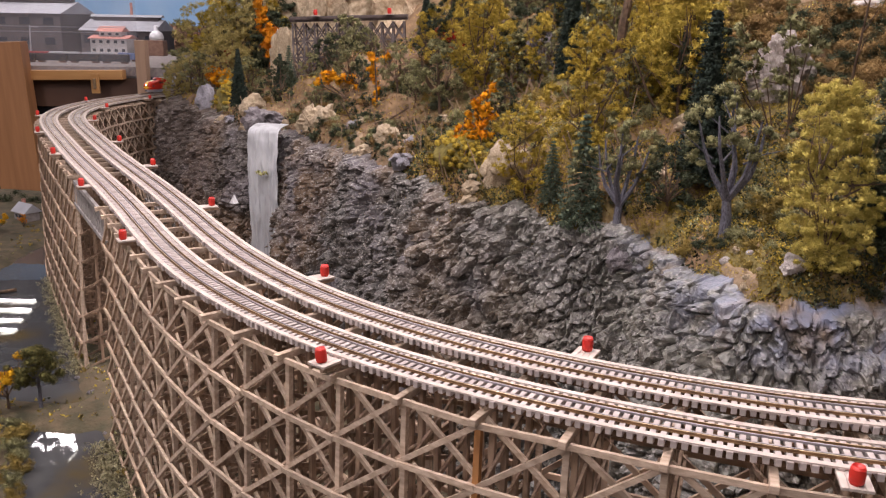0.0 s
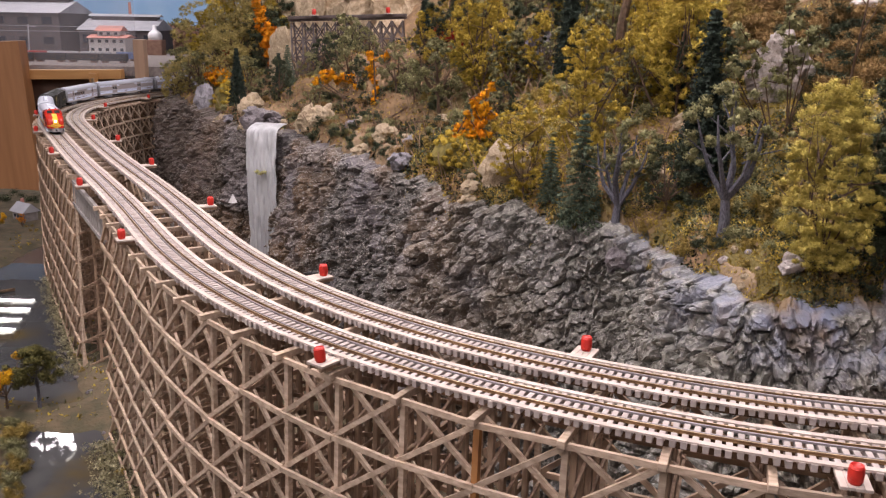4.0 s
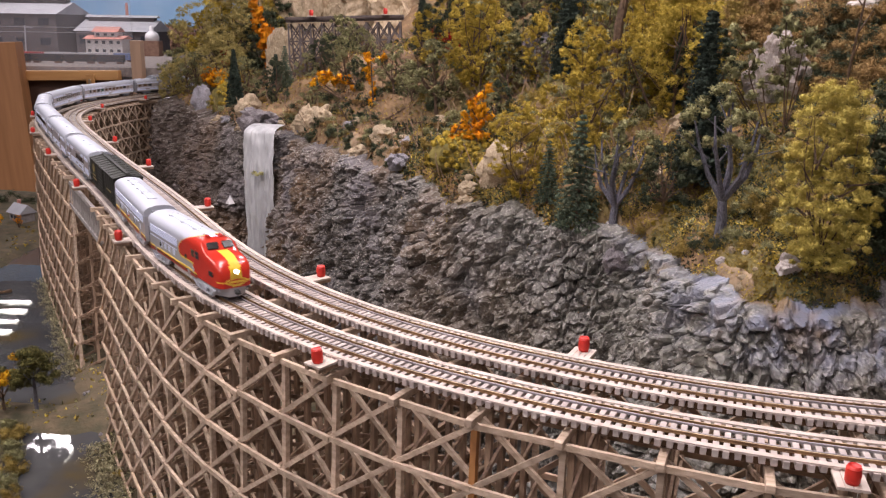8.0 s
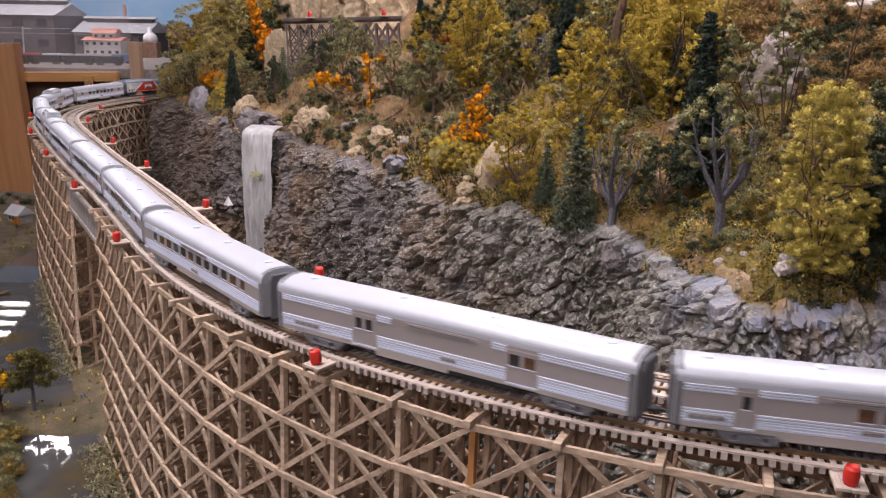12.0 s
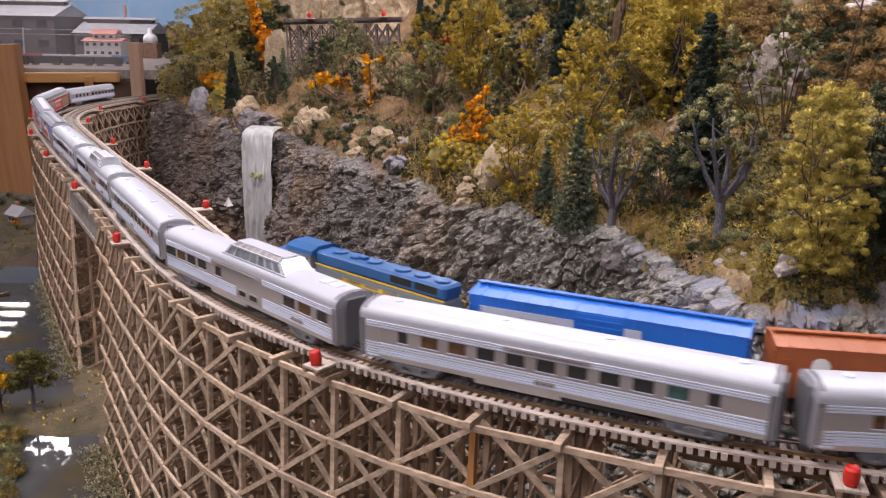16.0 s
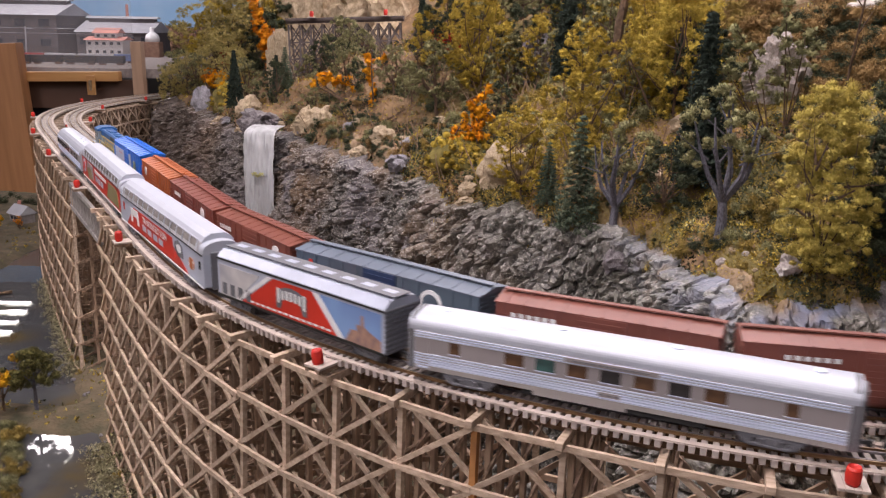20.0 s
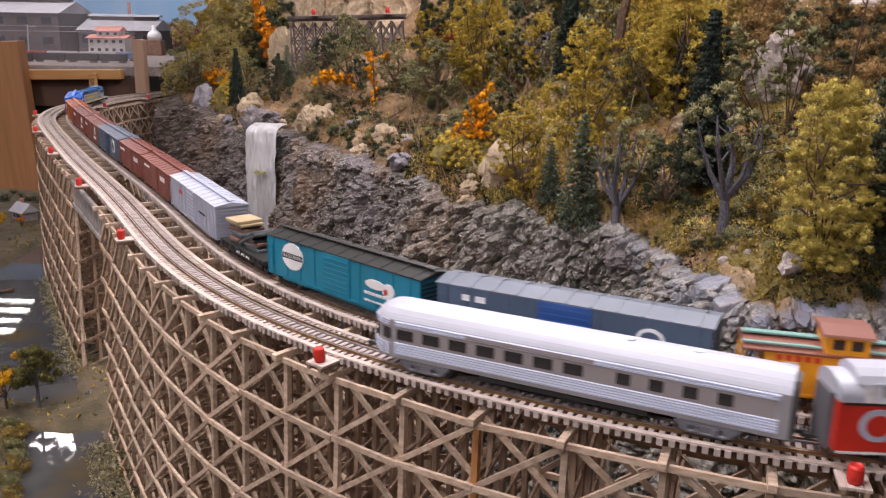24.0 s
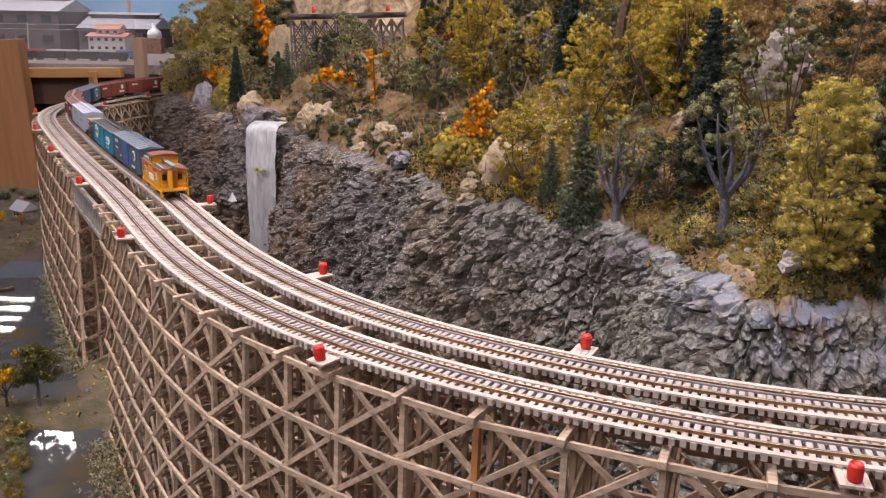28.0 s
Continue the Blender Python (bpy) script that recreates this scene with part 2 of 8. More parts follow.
def measured(off):
    """Middle-line s for lengths along the track that runs off beside it."""
    s = np.linspace(-7, 10, 3400)
    p = np.array([line(v, off)[:2] for v in s])
    d = np.concatenate([[0], np.cumsum(np.hypot(*np.diff(p, axis=0).T))])
    d -= np.interp(0, s, d)
    return d, s


LEN_A, LEN_B = measured(OFF_A), measured(OFF_B)


def on_track(which, d):
    tab, off = (LEN_A, OFF_A) if which == "A" else (LEN_B, OFF_B)
    return line(float(np.interp(d, *tab)), off)


def ribbon(name, off, half, z0, z1, s0, s1, material, step=0.02, parent=None, m2=None):
    """A long timber or rail that follows the line."""
    bm = bmesh.new()
    n = int((s1 - s0) / step)
    prev = None
    for i in range(n + 1):
        x, y, h = line(s0 + (s1 - s0) * i / n)
        c, sn = math.cos(h), math.sin(h)
        ring = [bm.verts.new((x - o * sn, y + o * c, z)) for o, z in ((off - half, z0), (off + half, z0), (off + half, z1), (off - half, z1))]
        if prev:
            for k in range(4):
                f = bm.faces.new((prev[k], prev[(k + 1) % 4], ring[(k + 1) % 4], ring[k]))
                f.material_index = 1 if (m2 and k == 2) else 0
        else:
            bm.faces.new(ring)
        prev = ring
    bm.faces.new(prev[::-1])
    bmesh.ops.recalc_face_normals(bm, faces=bm.faces)
    return part(name, bm, [material, m2] if m2 else material, parent)


# ---- room ----
def room():
    for name, sx, sy, sz, at, m in (("floor", 12.4, 12.4, 0.1, (0.8, 2.5, -1.15), CARPET), ("ceiling", 12.4, 12.4, 0.1, (0.8, 2.5, CEIL + 0.05), ROOMC),
                                    ("wall_south", 12.4, 0.1, 2.6, (0.8, -3.7, 0.2), ROOMW), ("wall_north", 12.4, 0.1, 2.6, (0.8, 8.7, 0.2), ROOMW),
                                    ("wall_west", 0.1, 12.4, 2.6, (-5.4, 2.5, 0.2), ROOMW), ("wall_east", 0.1, 12.4, 2.6, (7.0, 2.5, 0.2), ROOMW)):
        tagged(part(name, boxm(sx, sy, sz), m, m=pose(*at)), "plain painted room surface around the layout", "wall" if "wall" in name else name, kind="structure")
    lit, metal = glow("lamp_diffuser", (1.0, 0.93, 0.84), 6.0), mat("lamp_frame", (0.8, 0.8, 0.8))
    for px, py in PANELS:
        t = thing("ceiling_light", "long white ceiling light panel", "ceiling light", "ceiling lights", pose(px, py, CEIL - 0.03))
        part("frame", boxm(0.32, 1.2, 0.05, bevel=0.005), metal, t)
        part("diffuser", boxm(0.28, 1.15, 0.006, pose(0, 0, -0.0275)), lit, t)
    for px, py in STRIPS:
        t = thing("strip_light", "short white ceiling strip light", "ceiling light", "strip lights", pose(px, py, CEIL - 0.03))
        part("frame", boxm(0.38, 0.10, 0.05, bevel=0.005), metal, t)
        part("diffuser", boxm(0.34, 0.07, 0.006, pose(0, 0, -0.0275)), lit, t)


room()


# ---- trestle ----
def deck(name, off, label):
    t = thing(name, label, "track")
    for sgn in (1, -1):
        ribbon("guard_timber", off + sgn * (DECK / 2 - 0.0024), 0.0022, -0.0014, 0.0, -0.5, S_END, GUARD, parent=t)
        ribbon("rail", off + sgn * 0.0087, 0.0005, -0.0012, 0.0011, -6.8, 8.9, RUST, parent=t, m2=STEEL)
        ribbon("rail_foot", off + sgn * 0.0087, 0.0012, -0.0013, -0.0006, -0.5, S_END, RUST, parent=t)
        ribbon("guard_rail", off + sgn * 0.0056, 0.0006, -0.0012, 0.0005, -0.5, S_END, DULL, parent=t, m2=DULL)
        ribbon("stringer", off + sgn * 0.0087, 0.0024, -0.0109, -0.0064, -0.5, S_END, STRING, parent=t)
    me = mesh_of("tie", boxm(0.0039, DECK, 0.0050, bevel=0.0003), TIE)
    rest = []
    s, i = -0.4, 0
    while s < S_END - 0.3:
        x, y, h = line(s, off)
        m = pose(x, y, -0.0034 + random.uniform(-0.0002, 0.0002), 0, 0, math.degrees(h) + random.uniform(-1.2, 1.2)) @ pose(0, random.uniform(-0.0012, 0.0012), 0)
        if i >= 30 and i < 330:
            part("tie", me, None, t, m=m)
        else:
            rest.append(m)
        s, i = s + 0.0063, i + 1
    bm = bmesh.new()
    for m in rest:
        box(bm, 0.0039, DECK, 0.0050, m)
    tagged(part("tie_run", bm, TIES, t), kind="stuff")
    return t


deck("outer_track", OFF_A, "steel rails on closely laid wooden bridge ties")
deck("inner_track", OFF_B, "steel rails on closely laid wooden bridge ties")

GROUND = -0.36
HALF = DECK + GAPW / 2
STOREY = [-0.0165 - 0.0481 * k for k in range(8)]
SPAN = (1.165, 1.40)  # the bridge span over the stream has no bents


def batter(y, z):
    return y * (1 + 0.26 * (-0.02 - z) / 0.35 * abs(y) / HALF)


def bent():
    t = thing("trestle_bent", "tall timber trestle bent of posts, caps and braces", "trestle bent", "bents of the trestle")
    part("cap", boxm(0.0056, 2 * HALF + 0.027, 0.0056, bevel=0.0004), GIRT, t, m=pose(0, 0, -0.0137))
    rows = (-HALF, -0.6 * HALF, -0.2 * HALF, 0.2 * HALF, 0.6 * HALF, HALF)
    for y in rows:
        bm = bmesh.new()
        bar(bm, (0, y, -0.0165), (0, batter(y, STOREY[-1]), STOREY[-1] - 0.004), 0.0044, 0.0044)
        # Inner posts take the darkened wood: shade between the rows is in its colour.
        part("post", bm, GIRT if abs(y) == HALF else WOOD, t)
    for k in range(7):
        z0, z1 = STOREY[k], STOREY[k + 1]
        w0, w1 = batter(HALF, z0), batter(HALF, z1)
        bm = bmesh.new()
        bar(bm, (0.0045, -w1 - 0.004, z1), (0.0045, w1 + 0.004, z1), 0.003, 0.0042)
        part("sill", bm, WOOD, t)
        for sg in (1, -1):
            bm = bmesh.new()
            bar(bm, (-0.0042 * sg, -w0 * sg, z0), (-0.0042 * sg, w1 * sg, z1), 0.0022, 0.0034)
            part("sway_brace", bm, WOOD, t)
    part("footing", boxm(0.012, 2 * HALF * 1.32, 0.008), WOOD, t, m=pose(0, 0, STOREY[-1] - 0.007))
    return t


def trestle():
    first = bent()
    spans = [0.1808 + 0.0585 * i for i in range(-5, 6)] + [0.4733 + 0.0555 * i for i in range(1, 47)]
    used = False
    for s in spans:
        if SPAN[0] < s < SPAN[1]:
            continue
        x, y, h = line(s)
        m = pose(x, y, 0, random.uniform(-0.5, 0.5), random.uniform(-0.4, 0.4), math.degrees(h) + random.uniform(-1, 1))
        if used:
            copy_thing(first, m)
        else:
            first.matrix_basis, used = m, True
    for side, nm in ((1, "outer"), (-1, "inner")):
        t = thing(nm + "_bracing", "crossed timber braces along the flank of the trestle", "trestle bracing")
        far = bmesh.new()
        for i in range(len(spans) - 1):
            if SPAN[0] < (spans[i] + spans[i + 1]) / 2 < SPAN[1] or spans[i + 1] < -0.05:
                continue

            def pt(j, z, out):
                x, y, h = line(spans[j], side * (batter(HALF, z) + out))
                return (x + random.uniform(-1, 1) * 0.0007, y, z + random.uniform(-1, 1) * 0.0014)
            for k in range(8):
                bars = [("girt", pt(i, STOREY[k], 0.0064), pt(i + 1, STOREY[k], 0.0064), 0.0045)]
                if k < 7:
                    bars.append(("brace", pt(i + 1, STOREY[k + 1] + 0.001, 0.0050), pt(i, STOREY[k] - 0.001, 0.0050), 0.0038))
                    bars.append(("counter_brace", pt(i, STOREY[k + 1], -0.0042), pt(i + 1, STOREY[k], -0.0042), 0.0037))
                for name, a, b, th in bars:
                    if (side > 0 and spans[i] < 1.0 and k < 6) or (side < 0 and 1.5 < spans[i] < 2.75 and k < 5):
                        bm = bmesh.new()
                        bar(bm, a, b, 0.0028, th)
                        part(name, bm, GIRT, t)
                    else:
                        bar(far, a, b, 0.003, th * 1.15)
        tagged(part("far_bracing", far, WOODL, t), kind="stuff")
    # the girder span over the stream
    for side in (1, -1):
        g = thing("girder_span", "weathered grey timber truss span between two bents", "bridge truss", "girder spans")
        a, b = SPAN[0] - 0.03, SPAN[1] + 0.03
        off = side * (HALF + 0.003)
        for z in (-0.022, -0.062):
            bm = bmesh.new()
            p, q = line(a, off), line(b, off)
            bar(bm, (p[0], p[1], z), (q[0], q[1], z), 0.005, 0.006)
            part("chord", bm, GREYW, g)
        for i in range(13):
            p = line(a + (b - a) * (i + 0.5) / 13, off)
            part("web_post", boxm(0.006, 0.003, 0.04), GREYW, g, m=pose(p[0], p[1], -0.042, 0, 0, math.degrees(p[2])))


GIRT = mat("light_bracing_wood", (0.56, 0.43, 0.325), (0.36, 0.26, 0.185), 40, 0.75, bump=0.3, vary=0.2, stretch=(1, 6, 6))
GREYW = mat("weathered_grey_timber", (0.36, 0.33, 0.31), (0.24, 0.21, 0.2), 50, 0.8, bump=0.3)
trestle()
bm = bmesh.new()
p, q = line(0.3563, batter(HALF, -0.018) + 0.003), line(0.3563, batter(HALF, -0.11) + 0.003)
bar(bm, (p[0], p[1], -0.018), (q[0], q[1], -0.112), 0.0046, 0.0046)
tagged(part("replacement_post", bm, mat("orange_stained_wood", (0.42, 0.19, 0.06), (0.28, 0.12, 0.04), 50, 0.8)), "orange brown replacement post in the trestle", "post")


# ---- barrels on their shelves ----
def barrel_platform(s, side):
    far = 0.0 if side > 0 else 0.0065
    off = (OFF_A + DECK / 2 if side > 0 else OFF_B - DECK / 2)
    x, y, h = line(s, off)
    m = pose(x, y, 0, 0, 0, math.degrees(h) + (0 if side > 0 else 180))
    t = thing("refuge_platform", "small pale wooden refuge platform beside the track", "platform", "refuge platforms", m)
    for i in range(4):
        part("plank", boxm(0.0042, 0.021 + far, 0.002, bevel=0.0002), GUARD, t, m=pose(-0.0066 + i * 0.0044, 0.0085 + far / 2, -0.0035))
    for sg in (-1, 1):
        part("joist", boxm(0.003, 0.026 + far, 0.003), WOOD, t, m=pose(sg * 0.006, 0.006 + far / 2, -0.0061))
    b = thing("barrel", "bright red water barrel on the refuge platform", "barrel", "red barrels", m @ pose(0.0, 0.0125 + far, -0.0025, 0, 9 if (s, side) == (0.479, 1) else 0, 0) @ pose(0, 0, 0, 0, 0, random.uniform(0, 90)))
    bm = bmesh.new()
    prof = [(0.0, 0.0), (0.0036, 0.0), (0.0043, 0.003), (0.0045, 0.0056), (0.0043, 0.0082), (0.0036, 0.0112), (0.0034, 0.0112), (0.0033, 0.0106), (0.0, 0.0106)]
    lathe(bm, prof, 16)
    part("body", bm, RED, b, smooth=True)
    for z in (0.002, 0.0092):
        bm = bmesh.new()
        lathe(bm, [(0.0040, z - 0.0004), (0.00428, z - 0.0004), (0.00428, z + 0.0004), (0.0040, z + 0.0004)], 16)
        part("hoop", bm, RED, b)


def lathe(bm, prof, n=16, m=None):
    rings = []
    for r, z in prof:
        rings.append([bm.verts.new((m or Matrix()) @ Vector((r * math.cos(2 * math.pi * k / n), r * math.sin(2 * math.pi * k / n), z))) for k in range(n)])
    for a, b in zip(rings, rings[1:]):
        for k in range(n):
            bm.faces.new((a[k], a[(k + 1) % n], b[(k + 1) % n], b[k]))
    bmesh.ops.remove_doubles(bm, verts=bm.verts, dist=1e-6)
    bmesh.ops.recalc_face_normals(bm, faces=bm.faces)


for s in (0.143, 0.479, 0.904, 1.267, 1.62, 1.967, 2.319, 2.705):
    barrel_platform(s, 1)
for s in (0.325, 0.655, 1.045, 1.415, 1.75, 2.17, 2.52, 2.84):
    barrel_platform(s, -1)

# ---- terrain ----
RIM = [(-0.60, 3.9), (-0.80, 3.25), (-0.90, 2.90), (-0.87, 2.66), (-0.687, 2.354), (-0.452, 1.884), (-0.356, 1.848), (-0.203, 1.614), (-0.081, 1.375), (-0.013, 1.194),
       (0.085, 1.073), (0.149, 1.0), (0.199, 0.975), (0.235, 0.926), (0.24, 0.825), (0.266, 0.728), (0.309, 0.707), (0.384, 0.689), (0.6, 0.66), (1.2, 0.64), (2.6, 0.62)]
_rim = np.array(RIM)
_path = np.array([line(s)[:2] for s in np.linspace(-4, 8, 900)])


def rim_distance(x, y):
    """Signed distance behind the cliff's upper edge."""
    p = np.stack([x, y], -1)[:, None]
    a, b = _rim[:-1], _rim[1:]
    ab = b - a
    t = np.clip(((p - a) * ab).sum(-1) / (ab ** 2).sum(-1), 0, 1)
    c = p - (a + t[..., None] * ab)
    d = np.sqrt((c ** 2).sum(-1))
    i = d.argmin(1)
    j = np.arange(len(d))
    side = np.sign(ab[i, 0] * c[j, i, 1] - ab[i, 1] * c[j, i, 0])
    return side * d[j, i]


def fbm(x, y, f, seed=0.0, n=4):
    return noise.fractal((x * f, y * f, seed), 1.0, 2.0, n)


def hill(x, y):
    D = max(0.0, float(rim_distance(np.array([x]), np.array([y]))[0]))
    return hill_of(x, y, D)


def hill_of(x, y, D):
    ease = min(1, max(0.0, (x + 1.0) / 0.72))
    ease = 0.22 + 0.78 * ease * ease * (3 - 2 * ease)
    z = -0.014 + 0.034 * min(1, D / 0.045) + ease * (0.30 * min(D, 0.12) + 0.50 * max(0, min(D - 0.12, 0.75)))
    z -= 0.15 * math.exp(-((x + 0.25) / 0.19) ** 2 - ((y - 2.38) / 0.15) ** 2)
    z -= 0.032 * max(0.0, 1 - D / 0.03)
    k = min(1, D / 0.08)
    z += k * (0.045 * fbm(x, y, 4.0) + 0.018 * fbm(x, y, 14, 3.0) + 0.004 * fbm(x, y, 60, 5.0))
    return z


def terrain():
    xs, ys = np.arange(-1.0, 2.6, 0.0135), np.arange(0.55, 4.3, 0.0135)
    X, Y = np.meshgrid(xs, ys)
    D = rim_distance(X.ravel(), Y.ravel())
    near = np.full(len(D), 9.0)
    for q in _path[::6]:
        near = np.minimum(near, np.hypot(X.ravel() - q[0], Y.ravel() - q[1]))
    keep = (D > 0.013)
    idx, verts = -np.ones(len(D), int), []
    for i in np.nonzero(keep)[0]:
        x, y, d = X.ravel()[i], Y.ravel()[i], D[i]
        z = hill_of(x, y, max(0, d)) + min(0, d) * 3
        if near[i] < 0.13:
            z = min(z, -0.02 + max(0, near[i] - 0.075) * 3)
        idx[i] = len(verts)
        verts.append((x, y, z))
    g = idx.reshape(X.shape)
    faces = []
    for j in range(g.shape[0] - 1):
        for i in range(g.shape[1] - 1):
            q = (g[j, i], g[j, i + 1], g[j + 1, i + 1], g[j + 1, i])
            if min(q) >= 0:
                faces.append(q)
    me = sheet("hillside", verts, faces, SOIL)
    me.polygons.foreach_set("use_smooth", [True] * len(me.polygons))
    tagged(new("hillside", me), "steep wooded hillside of brown soil and dry grass", "hillside", kind="structure")


def cliff():
    seg = np.concatenate([[0], np.cumsum(np.hypot(*np.diff(_rim, axis=0).T))])
    U = np.concatenate([np.arange(0.35, 2.75, 0.0027), np.arange(2.75, seg[-1] - 1.9, 0.0017)])
    px, py = np.interp(U, seg, _rim[:, 0]), np.interp(U, seg, _rim[:, 1])
    for _ in range(3):
        px[1:-1], py[1:-1] = (px[:-2] + px[1:-1] * 2 + px[2:]) / 4, (py[:-2] + py[1:-1] * 2 + py[2:]) / 4
    tx, ty = np.gradient(px), np.gradient(py)
    ln = np.hypot(tx, ty)
    nx, ny = ty / ln, -tx / ln
    for _ in range(14):
        nx[1:-1], ny[1:-1] = (nx[:-2] + nx[1:-1] * 2 + nx[2:]) / 4, (ny[:-2] + ny[1:-1] * 2 + ny[2:]) / 4
    R = 195
    verts = []
    for i in range(len(U)):
        top = 0.016 + 0.012 * fbm(U[i], 0, 9, 2.0)
        east = min(1.0, max(0.0, (px[i] + 0.30) / 0.35))
        lip = min(1.0, max(0.0, (px[i] - 0.15) / 0.08))
        stone = min(1.0, max(0.0, (px[i] - 0.06) / 0.08))
        calm = 1 - 0.6 * min(1.0, max(0.0, (px[i] - 0.30) / 0.1))
        for j in range(R):
            f = (j / (R - 1)) ** 1.45
            z = top - f * (top + 0.385)
            out = -0.004 - 0.062 * max(0, 1 - f / 0.05) + 0.075 * f + 0.02 * math.sin(f * 3.1)
            w = Vector((fbm(U[i], z, 9, 1.0), fbm(U[i], z, 9, 7.0), 0)) * 0.007
            p = Vector((U[i] * 1.08, z * 1.12, 0)) + w
            q1, q2, q3 = p * 25, p * 52 + Vector((3, 5, 0)), p * 120 + Vector((7, 1, 0))
            (d1, c1), (d2, c2), (d3, c3) = noise.voronoi(q1)[0:2], noise.voronoi(q2)[0:2], noise.voronoi(q3)[0:2]
            r1, r2, r3 = noise.cell_vector(c1[0] * 13.1), noise.cell_vector(c2[0] * 7.7), noise.cell_vector(c3[0] * 5.3)
            mid = Vector((0.5, 0.5, 0.5))
            b1 = (r1.x - 0.5) * 0.030 + (q1 - c1[0]).dot(r1 - mid) * 0.026 - max(0, 0.14 - (d1[1] - d1[0])) * 0.12
            b2 = (r2.x - 0.5) * 0.012 + (q2 - c2[0]).dot(r2 - mid) * 0.013 - max(0, 0.15 - (d2[1] - d2[0])) * 0.05
            b3 = (r3.x - 0.5) * 0.0052 + (q3 - c3[0]).dot(r3 - mid) * 0.0060 + 0.0016 * fbm(U[i], z, 170, 6.0, 2)
            b1, b2 = b1 * (0.5 + 0.32 * east - 0.25 * lip), b2 * (1.1 - 0.15 * lip) + b3 * (1.2 - 0.1 * east)
            if stone:
                q4 = p * 50 + Vector((11, 2, 0))
                d4, c4 = noise.voronoi(q4)[0:2]
                r4 = noise.cell_vector(c4[0] * 9.1)
                b4 = (r4.x - 0.5) * 0.009 + (q4 - c4[0]).dot(r4 - mid) * 0.007 - max(0, 0.20 - (d4[1] - d4[0])) * 0.055
                b1, b2 = b1 * (1 - 0.7 * stone) * calm, b2 * (1 - 0.85 * stone) + stone * (b4 * calm + (0.45 + 0.45 * calm) * b3 + 0.0015 * fbm(U[i], z * 2, 60, 8.0))
            fade = min(1, f * 8 + 0.35)
            o = out + fade * (b1 + b2 + 0.024 * fbm(U[i], z, 3.5, 4.0))
            z += fade * 0.010 * (r2.y - 0.5) + 0.012 * (r1.y - 0.4) * max(0, 1 - f / 0.1)
            verts.append((px[i] + nx[i] * o, py[i] + ny[i] * o, z))
    faces = [(i * R + j, i * R + j + 1, (i + 1) * R + j + 1, (i + 1) * R + j) for i in range(len(U) - 1) for j in range(R - 1)]
    tagged(new("cliff", sheet("cliff", verts, faces, ROCK)), "rugged dark grey rock cliff below the wooded slope", "cliff", kind="structure")


terrain()
cliff()


def valley():
    xs, ys = np.arange(-2.0, 2.6, 0.02), np.arange(0.0, 4.6, 0.02)
    verts = []
    for y in ys:
        for x in xs:
            river = min(-0.60 - 0.52 * (y - 1.30) - x, y - 1.25, (x + 1.09) if y > 1.95 else 9)
            pond = min(0.062 + 0.12 * (1.14 - y) - abs(x + 0.487 + 0.55 * (y - 1.0)), 1.15 - y)
            deep = max(river, pond) + 0.02 * fbm(x, y, 9, 8.0)
            z = GROUND + max(-0.025, min(0.012, -deep * 0.5)) + 0.004 * fbm(x, y, 16) + 0.002 * fbm(x, y, 50)
            if x < -1.1 and y > 2.0:
                z += 0.02 * min(1, (-1.1 - x) * 3) * min(1, (y - 2.0))
            verts.append((x, y, z))
    n = len(xs)
    faces = [(j * n + i, j * n + i + 1, (j + 1) * n + i + 1, (j + 1) * n + i) for j in range(len(ys) - 1) for i in range(n - 1) if ys[j] < 2.83 or xs[i] > -1.16]
    me = sheet("ground", verts, faces, BANK)
    me.polygons.foreach_set("use_smooth", [True] * len(me.polygons))
    tagged(new("ground", me), "brown and mossy valley floor beneath the trestle", "ground", kind="structure")
    tagged(part("water", boxm(4.4, 2.7, 0.01), WATER, m=pose(0.2, 1.45, GROUND - 0.005)), "still murky river water with glossy reflections", "water", kind="structure")
    for bx, by, sx, sy in ((0.25, 1.44, 4.5, 2.78), (0.68, 3.69, 3.64, 1.72)):
        tagged(part("layout_base", boxm(sx, sy, 0.68), BLACK, m=pose(bx, by, -0.75)), "dark base of the layout under the valley", "layout base", kind="structure")
    for a, b in ((-6.8, -0.42), (S_END - 0.35, 8.9)):
        tagged(ribbon("roadbed", 0, 0.075, -0.03, -0.0075, a, b, WOOD, 0.1), "plain board carrying the tracks off the trestle", "roadbed", kind="structure")


valley()


# ---- what lies beyond the far bend ----
def gable(bm, x0, x1, y0, y1, z0, z1):
    """A roof with its ridge along x."""
    ym = (y0 + y1) / 2
    v = [bm.verts.new(p) for p in ((x0, y0, z0), (x1, y0, z0), (x1, y1, z0), (x0, y1, z0), (x0, ym, z1), (x1, ym, z1))]
    for f in ((0, 1, 5, 4), (2, 3, 4, 5), (1, 2, 5), (3, 0, 4), (3, 2, 1, 0)):
        bm.faces.new([v[i] for i in f])


